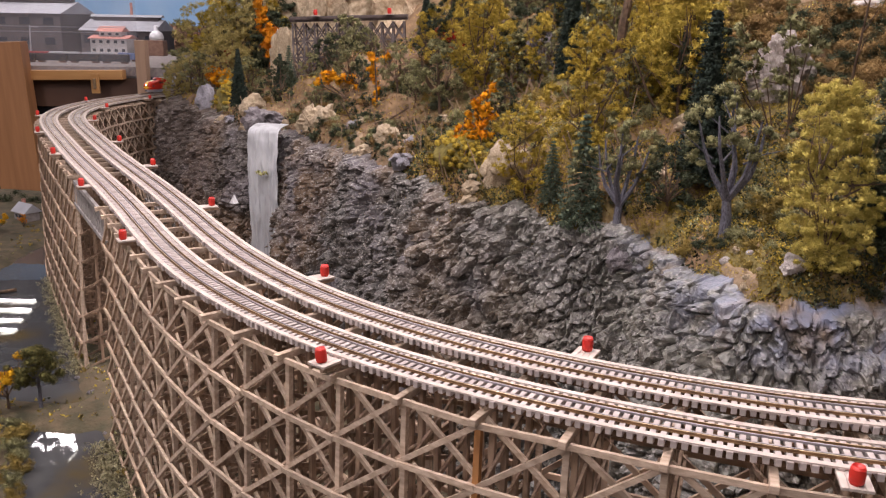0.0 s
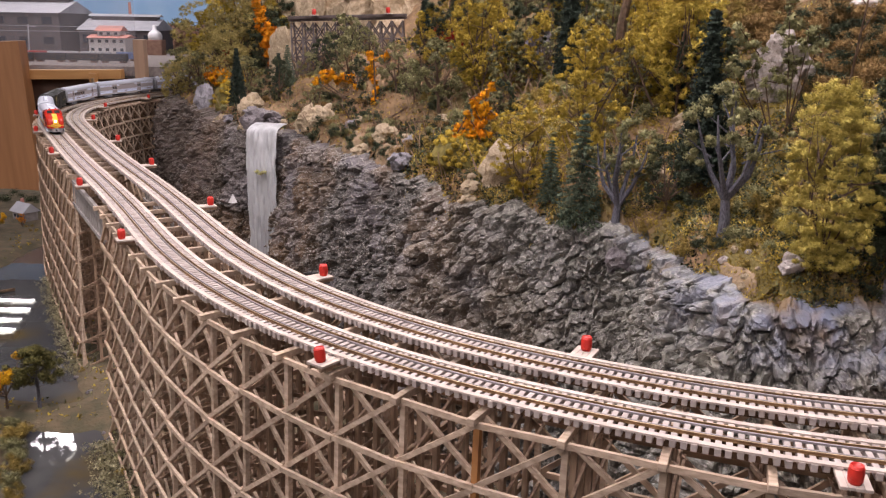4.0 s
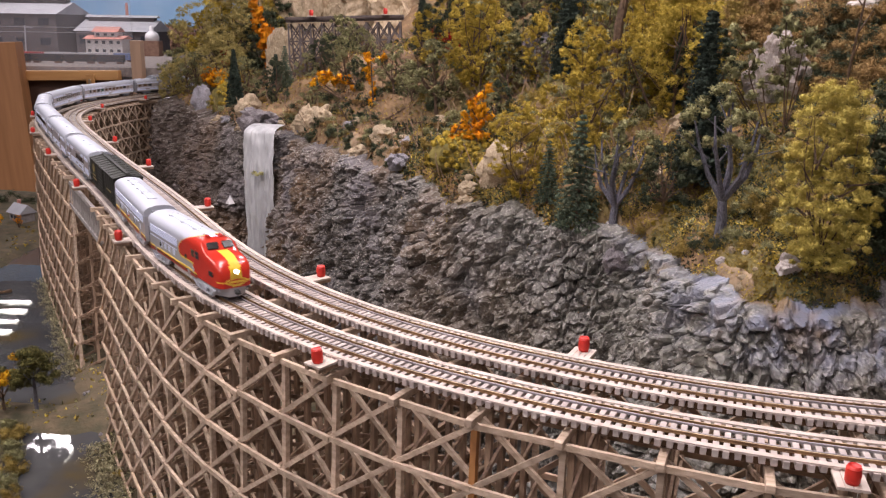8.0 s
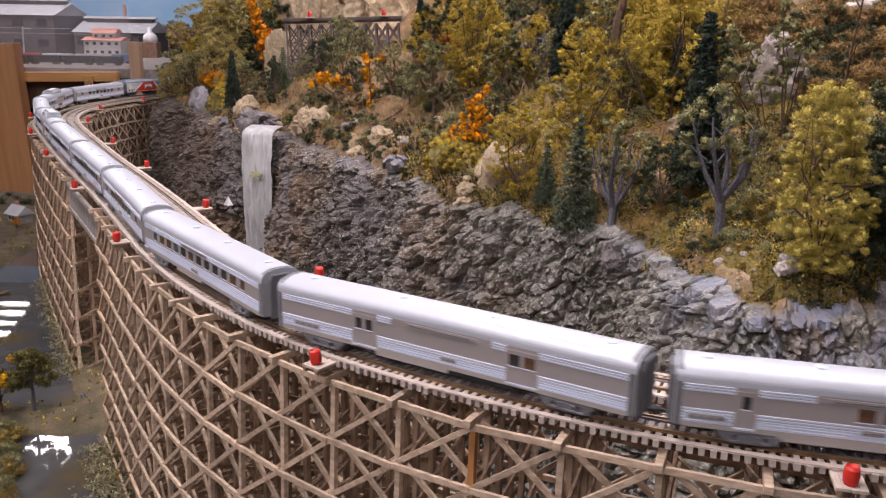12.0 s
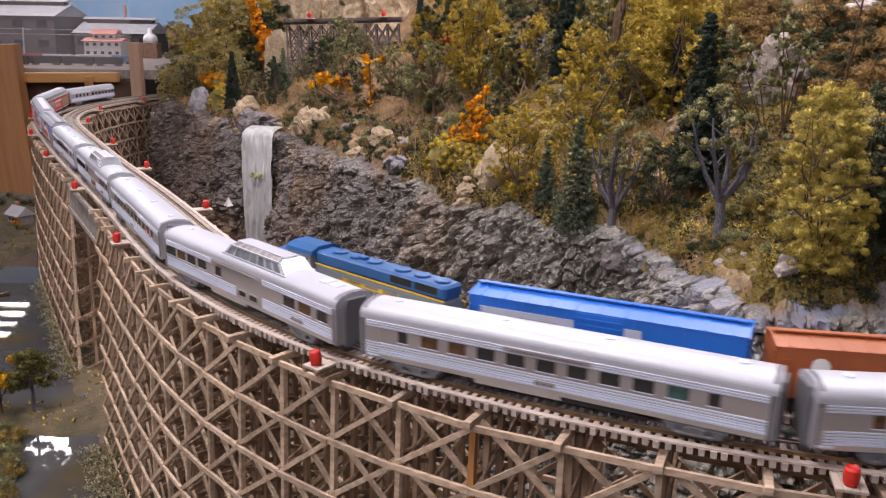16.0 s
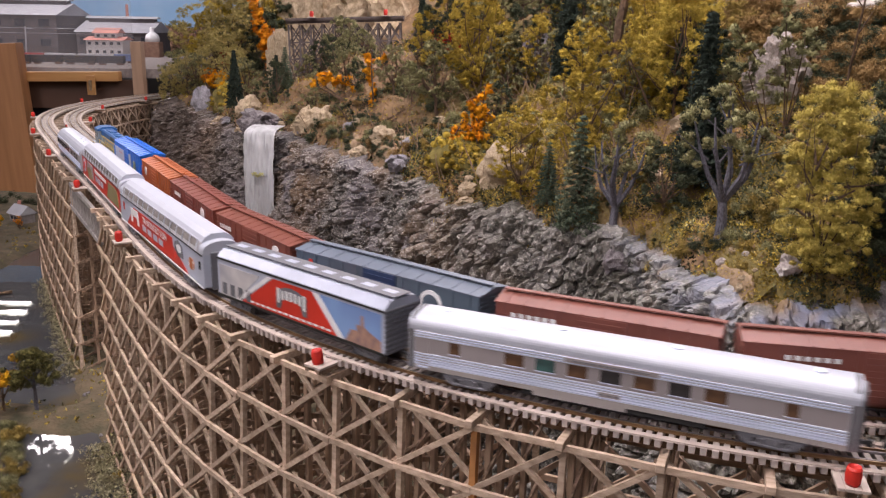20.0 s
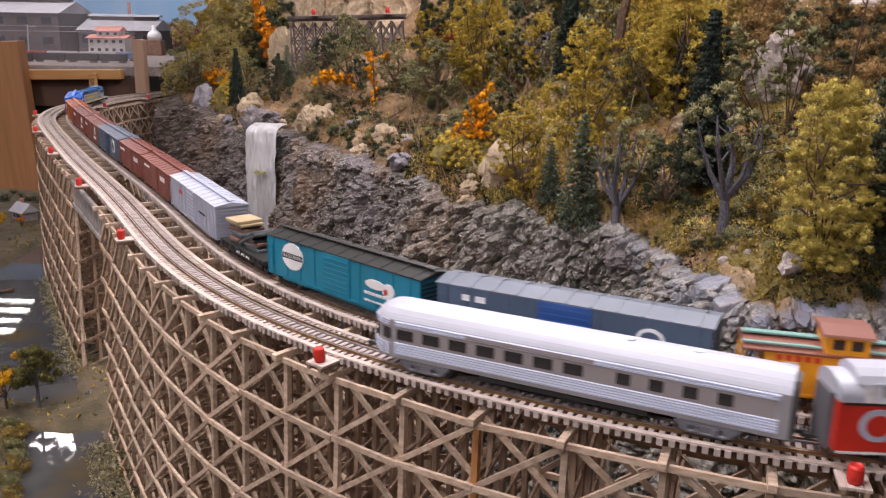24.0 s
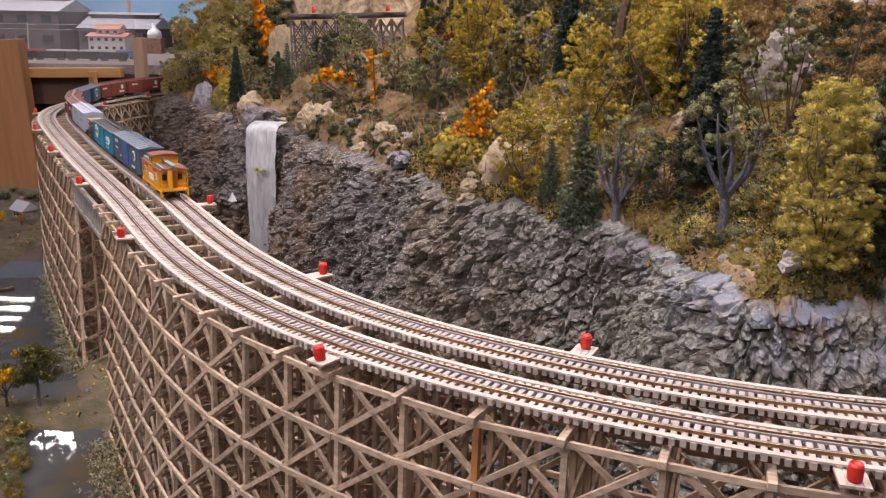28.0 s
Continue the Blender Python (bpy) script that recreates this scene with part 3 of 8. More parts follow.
def hall(name, label, x0, x1, y0, y1, base, eaves, ridge, wall, roof, rows, cols, monitor=True):
    t = thing(name, label, "building")
    part("wall", boxm(x1 - x0, y1 - y0, eaves - base), wall, t, m=pose((x0 + x1) / 2, (y0 + y1) / 2, (base + eaves) / 2))
    bm = bmesh.new()
    gable(bm, x0 - 0.012, x1 + 0.012, y0 - 0.015, y1 + 0.015, eaves, ridge)
    part("roof", bm, roof, t)
    if monitor:
        m = (y0 + y1) / 2
        part("roof_monitor", boxm(x1 - x0 - 0.04, 0.06, 0.03), wall, t, m=pose((x0 + x1) / 2, m, ridge))
        bm = bmesh.new()
        gable(bm, x0, x1, m - 0.045, m + 0.045, ridge + 0.015, ridge + 0.03)
        part("monitor_roof", bm, roof, t)
    for r in range(rows):
        for c in range(cols):
            wx = x0 + (x1 - x0) * (c + 0.5) / cols
            wz = base + (eaves - base) * (r + 0.62) / rows
            w = part("window", boxm((x1 - x0) / cols * 0.42, 0.004, (eaves - base) / rows * 0.36), GLASSD, t, m=pose(wx, y0 - 0.002, wz))
            part("sill", boxm((x1 - x0) / cols * 0.5, 0.006, 0.003), wall, w, m=pose(0, -0.002, -(eaves - base) / rows * 0.2))
    return t


GLASSD = mat("dark_window", (0.05, 0.055, 0.07), None, 20, 0.2)
FACT = mat("factory_siding", (0.115, 0.10, 0.105), (0.085, 0.075, 0.08), 30, 0.8)
FROOF = mat("factory_roof", (0.42, 0.42, 0.45), (0.34, 0.34, 0.37), 20, 0.6)
STUCCO = mat("white_stucco", (0.62, 0.6, 0.6), (0.54, 0.52, 0.52), 40, 0.8)
TILED = mat("red_tile_roof", (0.55, 0.25, 0.2), (0.45, 0.19, 0.15), 60, 0.8)
YARD = mat("yard_ballast", (0.3, 0.26, 0.24), (0.2, 0.17, 0.16), 60, 0.95)
SKY = mat("painted_sky", (0.28, 0.50, 0.78), (0.45, 0.62, 0.82), 2.2, 0.95)


def beyond():
    post = tagged(part("fascia_post", boxm(0.176, 0.10, 1.15, bevel=0.002), FASCIA, m=pose(-1.905, 3.76, -0.44, 0, -2.5, 8)), "brown varnished wooden corner post", "post")
    tagged(part("fascia_beam", boxm(0.47, 0.05, 0.042, bevel=0.002), BEAMW, m=pose(-1.675, 3.83, -0.006, 0, -1, 2)), "long honey coloured wooden rail", "beam")
    tagged(part("end_post", boxm(0.047, 0.05, 0.24, bevel=0.002), mat("pale_post_wood", (0.46, 0.30, 0.20), (0.38, 0.24, 0.16), 5, 0.5, stretch=(8, 8, 0.6)), m=pose(-1.362, 3.86, 0.03)), "short brown wooden end post", "post")
    tagged(part("skirt_board", boxm(0.6, 0.02, 0.13), DARKW, m=pose(-1.64, 3.88, -0.085, 0, 0, 2)), "dark brown wooden board under the rail", "board")
    tagged(part("skirt_cloth", boxm(1.6, 0.02, 1.0), BLACK, m=pose(-1.9, 3.9, -0.60)), "black cloth hanging under the board", "cloth")
    t = thing("latch", "small brass latch on a wooden tab", "latch", m=pose(-1.555, 3.795, -0.04))
    part("tab", boxm(0.035, 0.012, 0.085, bevel=0.001), BEAMW, t)
    part("hook", boxm(0.012, 0.01, 0.045, pose(0, -0.01, 0), 0.002), STEEL, t)
    tagged(part("town_board", boxm(3.2, 2.4, 0.04), YARD, m=pose(-2.6, 5.1, 0.008)), "grey ballasted board that carries the model town", "layout base", kind="structure")
    tagged(part("backdrop", boxm(6.0, 0.02, 1.1), SKY, m=pose(-2.4, 6.35, 0.5)), "painted blue sky with faint clouds", "backdrop", kind="structure")
    hall("factory", "dark grey corrugated factory with a pale roof", -3.2, -2.33, 5.25, 5.75, 0.028, 0.262, 0.335, FACT, FROOF, 2, 6)
    hall("workshop", "long low factory hall with pale metal roofs", -2.30, -1.84, 5.45, 5.85, 0.028, 0.165, 0.235, FACT, FROOF, 1, 6)
    hall("town_house", "white stucco house with red tile roofs", -2.10, -1.885, 5.10, 5.25, 0.028, 0.125, 0.145, STUCCO, TILED, 2, 5, False)
    hall("house_tower", "raised white stucco storey with a red tile roof", -2.06, -1.93, 5.14, 5.24, 0.125, 0.165, 0.195, STUCCO, TILED, 1, 3, False)
    bm = bmesh.new()
    cyl(bm, 0.014, 0.009, 0.32, n=14)
    tagged(part("chimney", bm, TILED, m=pose(-2.15, 5.95, 0.185)), "tall brick factory chimney", "chimney")
    t = thing("dome", "white domed cupola on a brown base", "cupola", m=pose(-1.74, 5.2, 0.028))
    part("base", boxm(0.10, 0.08, 0.09, pose(0, 0, 0.045), 0.003), mat("brown_brick_base", (0.28, 0.17, 0.12), (0.2, 0.11, 0.08), 60, 0.85), t)
    bm = bmesh.new()
    lathe(bm, [(0.0, 0.09), (0.040, 0.09), (0.042, 0.112), (0.036, 0.130), (0.021, 0.142), (0.013, 0.147), (0.013, 0.170), (0.008, 0.176), (0, 0.177)], 20)
    part("cupola", bm, mat("white_paint", (0.8, 0.8, 0.82), (0.75, 0.75, 0.77)), t, smooth=True)
    for k, (x, ln, c) in enumerate(((-2.12, 0.13, (0.42, 0.05, 0.05)), (-1.97, 0.15, (0.55, 0.55, 0.58)), (-1.80, 0.15, (0.5, 0.5, 0.53)), (-2.08, 0.14, (0.025, 0.025, 0.027)), (-1.93, 0.15, (0.02, 0.02, 0.022)), (-1.77, 0.15, (0.025, 0.022, 0.022)), (-1.62, 0.13, (0.03, 0.03, 0.035)), (-1.64, 0.10, (0.16, 0.22, 0.42)))):
        t = thing("yard_car", "small freight car standing in the yard", "railway car", "cars in the yard", pose(x, 4.45 if k in (0, 1, 2, 7) else 4.22, 0.028))
        part("body", boxm(ln, 0.032, 0.034, pose(0, 0, 0.026), 0.002), mat("yard_paint", c), t)
        for sx in (-1, 1):
            part("truck", boxm(0.028, 0.026, 0.01, pose(sx * ln * 0.34, 0, 0.005)), DARKW, t)
    # The pale haze over the town is put into this screen's colour.
    clear = bpy.data.materials.new("hazed_acrylic")
    clear.use_nodes = True
    nt = clear.node_tree
    skin, gap, mixer = nt.nodes["Principled BSDF"], nt.nodes.new("ShaderNodeBsdfTransparent"), nt.nodes.new("ShaderNodeMixShader")
    skin.inputs["Base Color"].default_value, skin.inputs["Roughness"].default_value = (0.80, 0.78, 0.84, 1), 0.5
    haze, level = nt.nodes.new("ShaderNodeTexNoise"), nt.nodes.new("ShaderNodeMapRange")
    haze.inputs["Scale"].default_value = 5
    level.inputs[3].default_value, level.inputs[4].default_value = 0.04, 0.11
    nt.links.new(haze.outputs["Fac"], level.inputs[0])
    nt.links.new(level.outputs[0], mixer.inputs[0])
    nt.links.new(gap.outputs[0], mixer.inputs[1])
    nt.links.new(skin.outputs[0], mixer.inputs[2])
    nt.links.new(mixer.outputs[0], nt.nodes["Material Output"].inputs["Surface"])
    pane = part("acrylic_screen", boxm(1.05, 0.004, 0.50), clear, m=pose(-1.915, 3.885, 0.232, 0, 0, 1))
    pane.visible_shadow = False
    tagged(pane, "clear acrylic screen with a pale haze, standing behind the rail", "screen")
    for x, y, tilt in ((-2.36, 4.9, 3), (-2.68, 4.7, -12)):
        t = thing("catenary_mast", "thin grey mast carrying the overhead wires", "mast", "masts", pose(x, y, 0.028, 0, tilt, 0))
        bm = bmesh.new()
        cyl(bm, 0.005, 0.004, 0.17, pose(0, 0, 0.085), 8)
        part("pole", bm, FROOF, t)
        part("arm", boxm(0.05, 0.004, 0.004), FROOF, t, m=pose(0.02, 0, 0.16))
        if tilt > 0:
            for z in (0.132, 0.160):
                bm = bmesh.new()
                cyl(bm, 0.0012, 0.0012, 1.2, pose(-0.04, 0, z, 0, 87, 2), 5)
                part("overhead_wire", bm, FROOF, t)


beyond()

# ---- trees ----

def leaf_mesh(name, centres, radii, per, size, material, seed, flat=0.75):
    """Many small ragged leaves scattered over clumps."""
    rng = np.random.default_rng(seed)
    c, r = np.array(centres), np.array(radii)
    k = np.repeat(np.arange(len(c)), per)
    d = rng.normal(size=(len(k), 3))
    d /= np.linalg.norm(d, axis=1)[:, None]
    d[:, 2] *= flat
    fill = (np.tile(np.arange(per), len(c)) < per * 0.16) if per >= 60 else np.zeros(len(k), bool)
    p = c[k] + d * (r[k] * np.where(fill, rng.uniform(0.05, 0.42, len(k)), rng.uniform(0.55, 1.0, len(k))))[:, None]
    a = rng.normal(size=(len(k), 3))
    a /= np.linalg.norm(a, axis=1)[:, None]
    b = np.cross(a, rng.normal(size=(len(k), 3)))
    b /= np.linalg.norm(b, axis=1)[:, None]
    s = (size * rng.uniform(0.6, 1.4, len(k)) * (np.where(fill, 1.7, 0.70) if per >= 60 else 1.0))[:, None]
    a = a * 0.8 + d
    a /= np.linalg.norm(a, axis=1)[:, None]
    b = np.cross(a, rng.normal(size=(len(k), 3)))
    b /= np.linalg.norm(b, axis=1)[:, None]
    q = np.stack([p + a * s * 1.5, p + b * s * 0.62 - a * s * 0.5, p - b * s * 0.62 - a * s * 0.5], 1).reshape(-1, 3)
    flip = (np.cross(q.reshape(-1, 3, 3)[:, 1] - q.reshape(-1, 3, 3)[:, 0], q.reshape(-1, 3, 3)[:, 2] - q.reshape(-1, 3, 3)[:, 0]) * d).sum(1) < 0
    q = q.reshape(-1, 3, 3)
    q[flip] = q[flip][:, ::-1]
    q = q.reshape(-1, 3)
    n = len(k)
    me = bpy.data.meshes.new(name)
    me.vertices.add(3 * n)
    me.vertices.foreach_set("co", q.ravel())
    me.loops.add(3 * n)
    me.loops.foreach_set("vertex_index", np.arange(3 * n))
    me.polygons.add(n)
    me.polygons.foreach_set("loop_start", np.arange(n) * 3)
    me.update(calc_edges=True)
    me.polygons.foreach_set("use_smooth", [True] * n)
    soft = d + rng.normal(size=d.shape) * 0.2 + np.array((0, 0, 0.12))
    soft /= np.linalg.norm(soft, axis=1)[:, None]
    me.normals_split_custom_set_from_vertices(np.repeat(soft, 3, 0))
    me.materials.append(material)
    return me


def leaf_mat(name, c1, c2, c3=None):
    m = mat(name, c1, c2, 30, 0.9, vary=0.13, island=True, detail=2.0, spec=0.15)
    if c3:
        m = mat(name, c1, c2, 30, 0.9, vary=0.13, island=True, detail=2.0, spec=0.15, stain=c3, stain_scale=22, stain_at=0.52)
    return m


OLIVE = leaf_mat("olive_foliage", (0.66, 0.49, 0.085), (0.30, 0.205, 0.028))
GOLD = leaf_mat("golden_foliage", (0.68, 0.55, 0.145), (0.48, 0.375, 0.085))
# Pale olive for the back-left trees, with stronger light put into the colour.
PALEO = leaf_mat("lightened_olive_foliage", (0.63, 0.52, 0.20), (0.30, 0.23, 0.075))
SAGE = leaf_mat("sage_foliage", (0.44, 0.41, 0.20), (0.095, 0.095, 0.042))
DEEP = leaf_mat("deep_green_foliage", (0.12, 0.135, 0.075), (0.022, 0.028, 0.016))
SPRUCE = leaf_mat("spruce_needles", (0.075, 0.095, 0.07), (0.02, 0.03, 0.024))
BLUEG = leaf_mat("blue_green_needles", (0.20, 0.235, 0.155), (0.05, 0.08, 0.055))
ORANGE = leaf_mat("orange_foliage", (0.85, 0.36, 0.02), (0.55, 0.15, 0.008))
YELLOW = leaf_mat("yellow_foliage", (0.85, 0.5, 0.03), (0.6, 0.3, 0.01))
AMBER = leaf_mat("amber_foliage", (0.90, 0.46, 0.02), (0.72, 0.24, 0.008))
REDL = leaf_mat("red_foliage", (0.5, 0.035, 0.015), (0.25, 0.015, 0.01))
BARK = mat("grey_bark", (0.185, 0.18, 0.21), (0.055, 0.05, 0.065), 130, 0.85, bump=0.6, bscale=300, stretch=(1, 1, 0.3))
BROWNB = mat("brown_bark", (0.16, 0.1, 0.06), (0.06, 0.035, 0.02), 130, 0.85, bump=0.6)


def limb(bm, a, b, r0, r1, n=6, wob=0.0, rng=random):
    a, b = Vector(a), Vector(b)
    side = Vector((b.x - a.x, b.y - a.y, 0)) * 0.22 if wob else Vector((0, 0, 0))
    pts = [a.lerp(b, i / 3) + (side + Vector((rng.uniform(-1, 1), rng.uniform(-1, 1), 0)) * wob) * (0 < i < 3) for i in range(4)]
    prev = None
    for i, p in enumerate(pts):
        d = (pts[min(i + 1, 3)] - pts[max(i - 1, 0)]).normalized()
        u = d.orthogonal().normalized()
        v = d.cross(u)
        r = r0 + (r1 - r0) * i / 3
        ring = [bm.verts.new(p + (u * math.cos(2 * math.pi * k / n) + v * math.sin(2 * math.pi * k / n)) * r) for k in range(n)]
        if prev:
            for k in range(n):
                bm.faces.new((prev[k], prev[(k + 1) % n], ring[(k + 1) % n], ring[k]))
        prev = ring
    bm.faces.new(prev)


def broadleaf(name, label, leaf, bark, seed, height=1.0, width=0.5, bare=0.25, clumps=70, per=70, leafsize=0.0125, sparse=False, limbs=7, clump=0.115, thick=0.032, forkz=0.12, lobes=0):
    """A unit-like tree of the given height, standing on the origin."""
    rng = random.Random(seed)
    t = thing(name, label, "tree", "trees on the hillside")
    bm = bmesh.new()
    lean = Vector((rng.uniform(-0.06, 0.06), rng.uniform(-0.06, 0.06), 0)) * height
    fork = Vector((0, 0, height * (bare + forkz))) + lean * 0.5
    limb(bm, (0, 0, -0.05 * height), fork, height * thick, height * thick * 0.7, 8, height * 0.01, rng)
    tips = []
    for i in range(limbs):
        a = 2 * math.pi * (i + rng.uniform(-0.3, 0.3)) / limbs
        e = Vector((math.cos(a) * width * height * rng.uniform(0.45, 0.85), math.sin(a) * width * height * rng.uniform(0.45, 0.85), height * (rng.uniform(0.62, 1.0) if sparse else rng.uniform(bare + 0.25, 0.9))))
        if i == 0:
            e = Vector((0, 0, height * 0.92)) + lean
        limb(bm, fork.lerp(e, 0.0), e, height * thick * 0.56, height * thick * 0.13, 5, height * 0.03, rng)
        tips.append(e)
        for _ in range(2):
            m = fork.lerp(e, rng.uniform(0.4, 0.7))
            e2 = m + Vector((rng.uniform(-1, 1), rng.uniform(-1, 1), rng.uniform(0.1, 1))) * height * 0.2
            limb(bm, m, e2, height * 0.008, height * 0.002, 4, 0, rng)
            tips.append(e2)
    part("trunk", bm, bark, t)
    cs, rs = [], []
    heads = []
    for i in range(lobes):
        f = (i + rng.random()) / lobes
        prof = math.sin(min(1, (f * 0.84 + 0.16)) * math.pi) ** 0.6
        a, q = i * 2.4 + rng.uniform(-0.5, 0.5), width * height * prof * rng.uniform(0.35, 0.95)
        heads.append((Vector((math.cos(a) * q, math.sin(a) * q, (bare + 0.06 + (0.94 - bare) * f * 0.95) * height)) + lean, height * rng.uniform(0.075, 0.16)))
    for i in range(clumps):
        if heads:
            c, r = heads[i % lobes]
            d = Vector((rng.gauss(0, 1), rng.gauss(0, 1), rng.gauss(0.35, 1))).normalized()
            p = c + d * r * rng.uniform(0.55, 1.05)
        elif sparse:
            p = rng.choice(tips) + Vector((rng.gauss(0, 1), rng.gauss(0, 1), rng.gauss(0, 0.8))) * height * 0.05
        else:
            f = rng.random() if bare < 0.05 else rng.random() ** 0.8
            z = bare + (1 - bare) * f
            prof = math.sin(min(1, (f * 0.86 + 0.14)) * math.pi) ** 0.6
            a, q = rng.uniform(0, 2 * math.pi), width * height * prof * math.sqrt(rng.uniform(0.25, 1.0)) * rng.uniform(0.75, 1.15)
            p = Vector((math.cos(a) * q, math.sin(a) * q, z * height)) + lean
        cs.append(tuple(p))
        rs.append(height * clump * rng.uniform(0.55, 1.25))
    part("crown", leaf_mesh("crown", cs, rs, per, leafsize, leaf, seed), None, t)
    return t


def conifer(name, label, leaf, seed, height=1.0, width=0.17, layers=26, per=14):
    rng = random.Random(seed)
    t = thing(name, label, "conifer", "conifers on the hillside")
    bm = bmesh.new()
    limb(bm, (0, 0, -0.05 * height), (0, 0, height * 0.98), height * 0.02, height * 0.002, 7, 0, rng)
    cs, rs = [], []
    for i in range(layers):
        f = (i + 0.5) / layers
        r = width * height * (1 - f) ** 0.85 + 0.004 * height
        n = max(4, int(11 * (1 - f) + 3))
        for k in range(n):
            a = 2 * math.pi * (k + rng.random()) / n
            rr = r * rng.uniform(0.75, 1.12)
            z = height * (0.06 + 0.93 * f)
            tip = Vector((math.cos(a) * rr, math.sin(a) * rr, z - rr * 0.35))
            for g in (0.35, 0.62, 0.85, 1.0):
                cs.append(tuple(Vector((0, 0, z)).lerp(tip, g)))
                rs.append(height * 0.03 * rng.uniform(0.7, 1.2))
    part("trunk", bm, BROWNB, t)
    part("crown", leaf_mesh("crown", cs, rs, per, height * 0.0080, leaf, seed, 0.5), None, t)
    return t


def plant(proto, x, y, size, turn=None, z=None):
    """Set a copy of a tree that is one tall, size metres high."""
    z = hill(x, y) if z is None else z
    m = pose(x, y, z, 0, 0, random.uniform(0, 360) if turn is None else turn) @ Matrix.Scale(size, 4)
    if not proto.get("set"):
        proto["set"] = 1
        proto.matrix_basis = m
        return proto
    return copy_thing(proto, m @ Matrix.Scale(1 / proto.scale[0], 4))


# ---- boulders ----
PALE = mat("pale_sandstone", (0.62, 0.50, 0.345), (0.36, 0.265, 0.165), 16, 0.85, bump=0.8, bscale=60)
GREYR = mat("grey_boulder", (0.30, 0.265, 0.27), (0.12, 0.105, 0.115), 14, 0.7, bump=0.8, bscale=60)
MOSS = mat("mossy_mound", (0.22, 0.175, 0.045), (0.10, 0.08, 0.02), 90, 0.95, bump=1.0, bscale=150)
UMBER = mat("umber_rock", (0.13, 0.085, 0.06), (0.05, 0.032, 0.024), 16, 0.9, bump=0.8, bscale=60)
LILAC = mat("lilac_grey_rock", (0.40, 0.38, 0.41), (0.2, 0.185, 0.205), 14, 0.75, bump=0.8, bscale=60)
WHITER = mat("white_outcrop", (0.75, 0.68, 0.64), (0.5, 0.42, 0.4), 12, 0.85, bump=0.8, bscale=50)


def boulder(x, y, sx, sy, sz, material, label, seed, z=None, turn=0, rough=0.75, boxy=1.0):
    bm = bmesh.new()
    bmesh.ops.create_icosphere(bm, subdivisions=5 if sz > 0.045 else 4, radius=1)
    for v in bm.verts:
        p = Vector([math.copysign(abs(c) ** boxy, c) for c in v.co])
        d, c = noise.voronoi(p * 1.5 + Vector((seed * 3.1, seed, 0)))[0:2]
        r = noise.cell_vector(c[0] * 9.7 + Vector((seed, 0, 0)))
        v.co = p * (1 + rough * ((r.x - 0.5) * 0.6 + (p * 1.5 + Vector((seed * 3.1, seed, 0)) - c[0]).dot(r - Vector((0.5, 0.5, 0.5))) * 0.8) + (0.10 if sz < 0.08 else 0.16) * noise.fractal(p * 3 + Vector((seed, 0, 0)), 0.8, 2, 6))
    z = hill(x, y) if z is None else z
    tagged(part("boulder", bm, material, m=pose(x, y, z + sz * 0.25, 0, 0, turn) @ Matrix.Diagonal((sx, sy, sz, 1))), label, "rock", "rocks on the slope")


for k, (x, y, sx, sy, sz, m, label) in enumerate((
        (0.085, 1.17, 0.035, 0.03, 0.032, PALE, "tan weathered boulder on the slope"), (-0.065, 1.40, 0.026, 0.022, 0.016, LILAC, "grey boulder at the cliff edge"),
        (0.036, 1.17, 0.016, 0.012, 0.009, PALE, "small tan rock at the cliff edge"), (-0.455, 2.01, 0.035, 0.03, 0.03, PALE, "tan boulder beside the waterfall"),
        (-0.41, 1.905, 0.055, 0.035, 0.03, GREYR, "purple grey boulder behind the waterfall"), (-0.66, 2.36, 0.030, 0.022, 0.045, LILAC, "pale grey slab standing at the cliff edge"),
        (0.216, 0.965, 0.024, 0.018, 0.018, GREYR, "purple grey boulder at the cliff edge"), 
        (0.41, 0.715, 0.018, 0.016, 0.016, GREYR, "grey rock at the cliff edge"), 
        (0.174, 1.67, 0.045, 0.03, 0.05, GREYR, "grey rock among dark trees"), (0.57, 1.45, 0.12, 0.06, 0.10, PALE, "broad tan rock ledge high on the slope"),
        (-0.30, 1.85, 0.022, 0.02, 0.018, PALE, "tan rock beside the waterfall"), (-0.26, 1.80, 0.02, 0.018, 0.02, PALE, "tan rock on the slope"),
        (-0.15, 1.56, 0.03, 0.02, 0.014, PALE, "flat tan rock on the slope"), 
        (-0.27, 2.44, 0.17, 0.035, 0.09, UMBER, "dark brown rock face behind the upper bridge"), (-0.40, 2.62, 0.14, 0.06, 0.20, PALE, "tan cliff behind the upper bridge"),
        (-0.43, 2.37, 0.026, 0.03, 0.07, PALE, "tan rock below the end of the upper bridge"), (-0.12, 2.62, 0.2, 0.06, 0.16, PALE, "tan cliff behind the upper bridge"),
        (0.33, 1.16, 0.018, 0.015, 0.013, PALE, "tan rock below the trees"), (0.27, 1.06, 0.014, 0.012, 0.011, PALE, "tan rock below the trees"))):
    boulder(x, y, sx, sy, sz, m, label, k + 1, turn=37 * k)


boulder(-0.452, 2.42, 0.036, 0.035, 0.105, PALE, "tan blocky rock pier beside the upper bridge", 301, z=0.085, rough=0.45, boxy=0.45)
boulder(-0.50, 2.80, 0.16, 0.06, 0.19, PALE, "cream rock face above the wood", 302, z=0.10, rough=0.5, boxy=0.6)


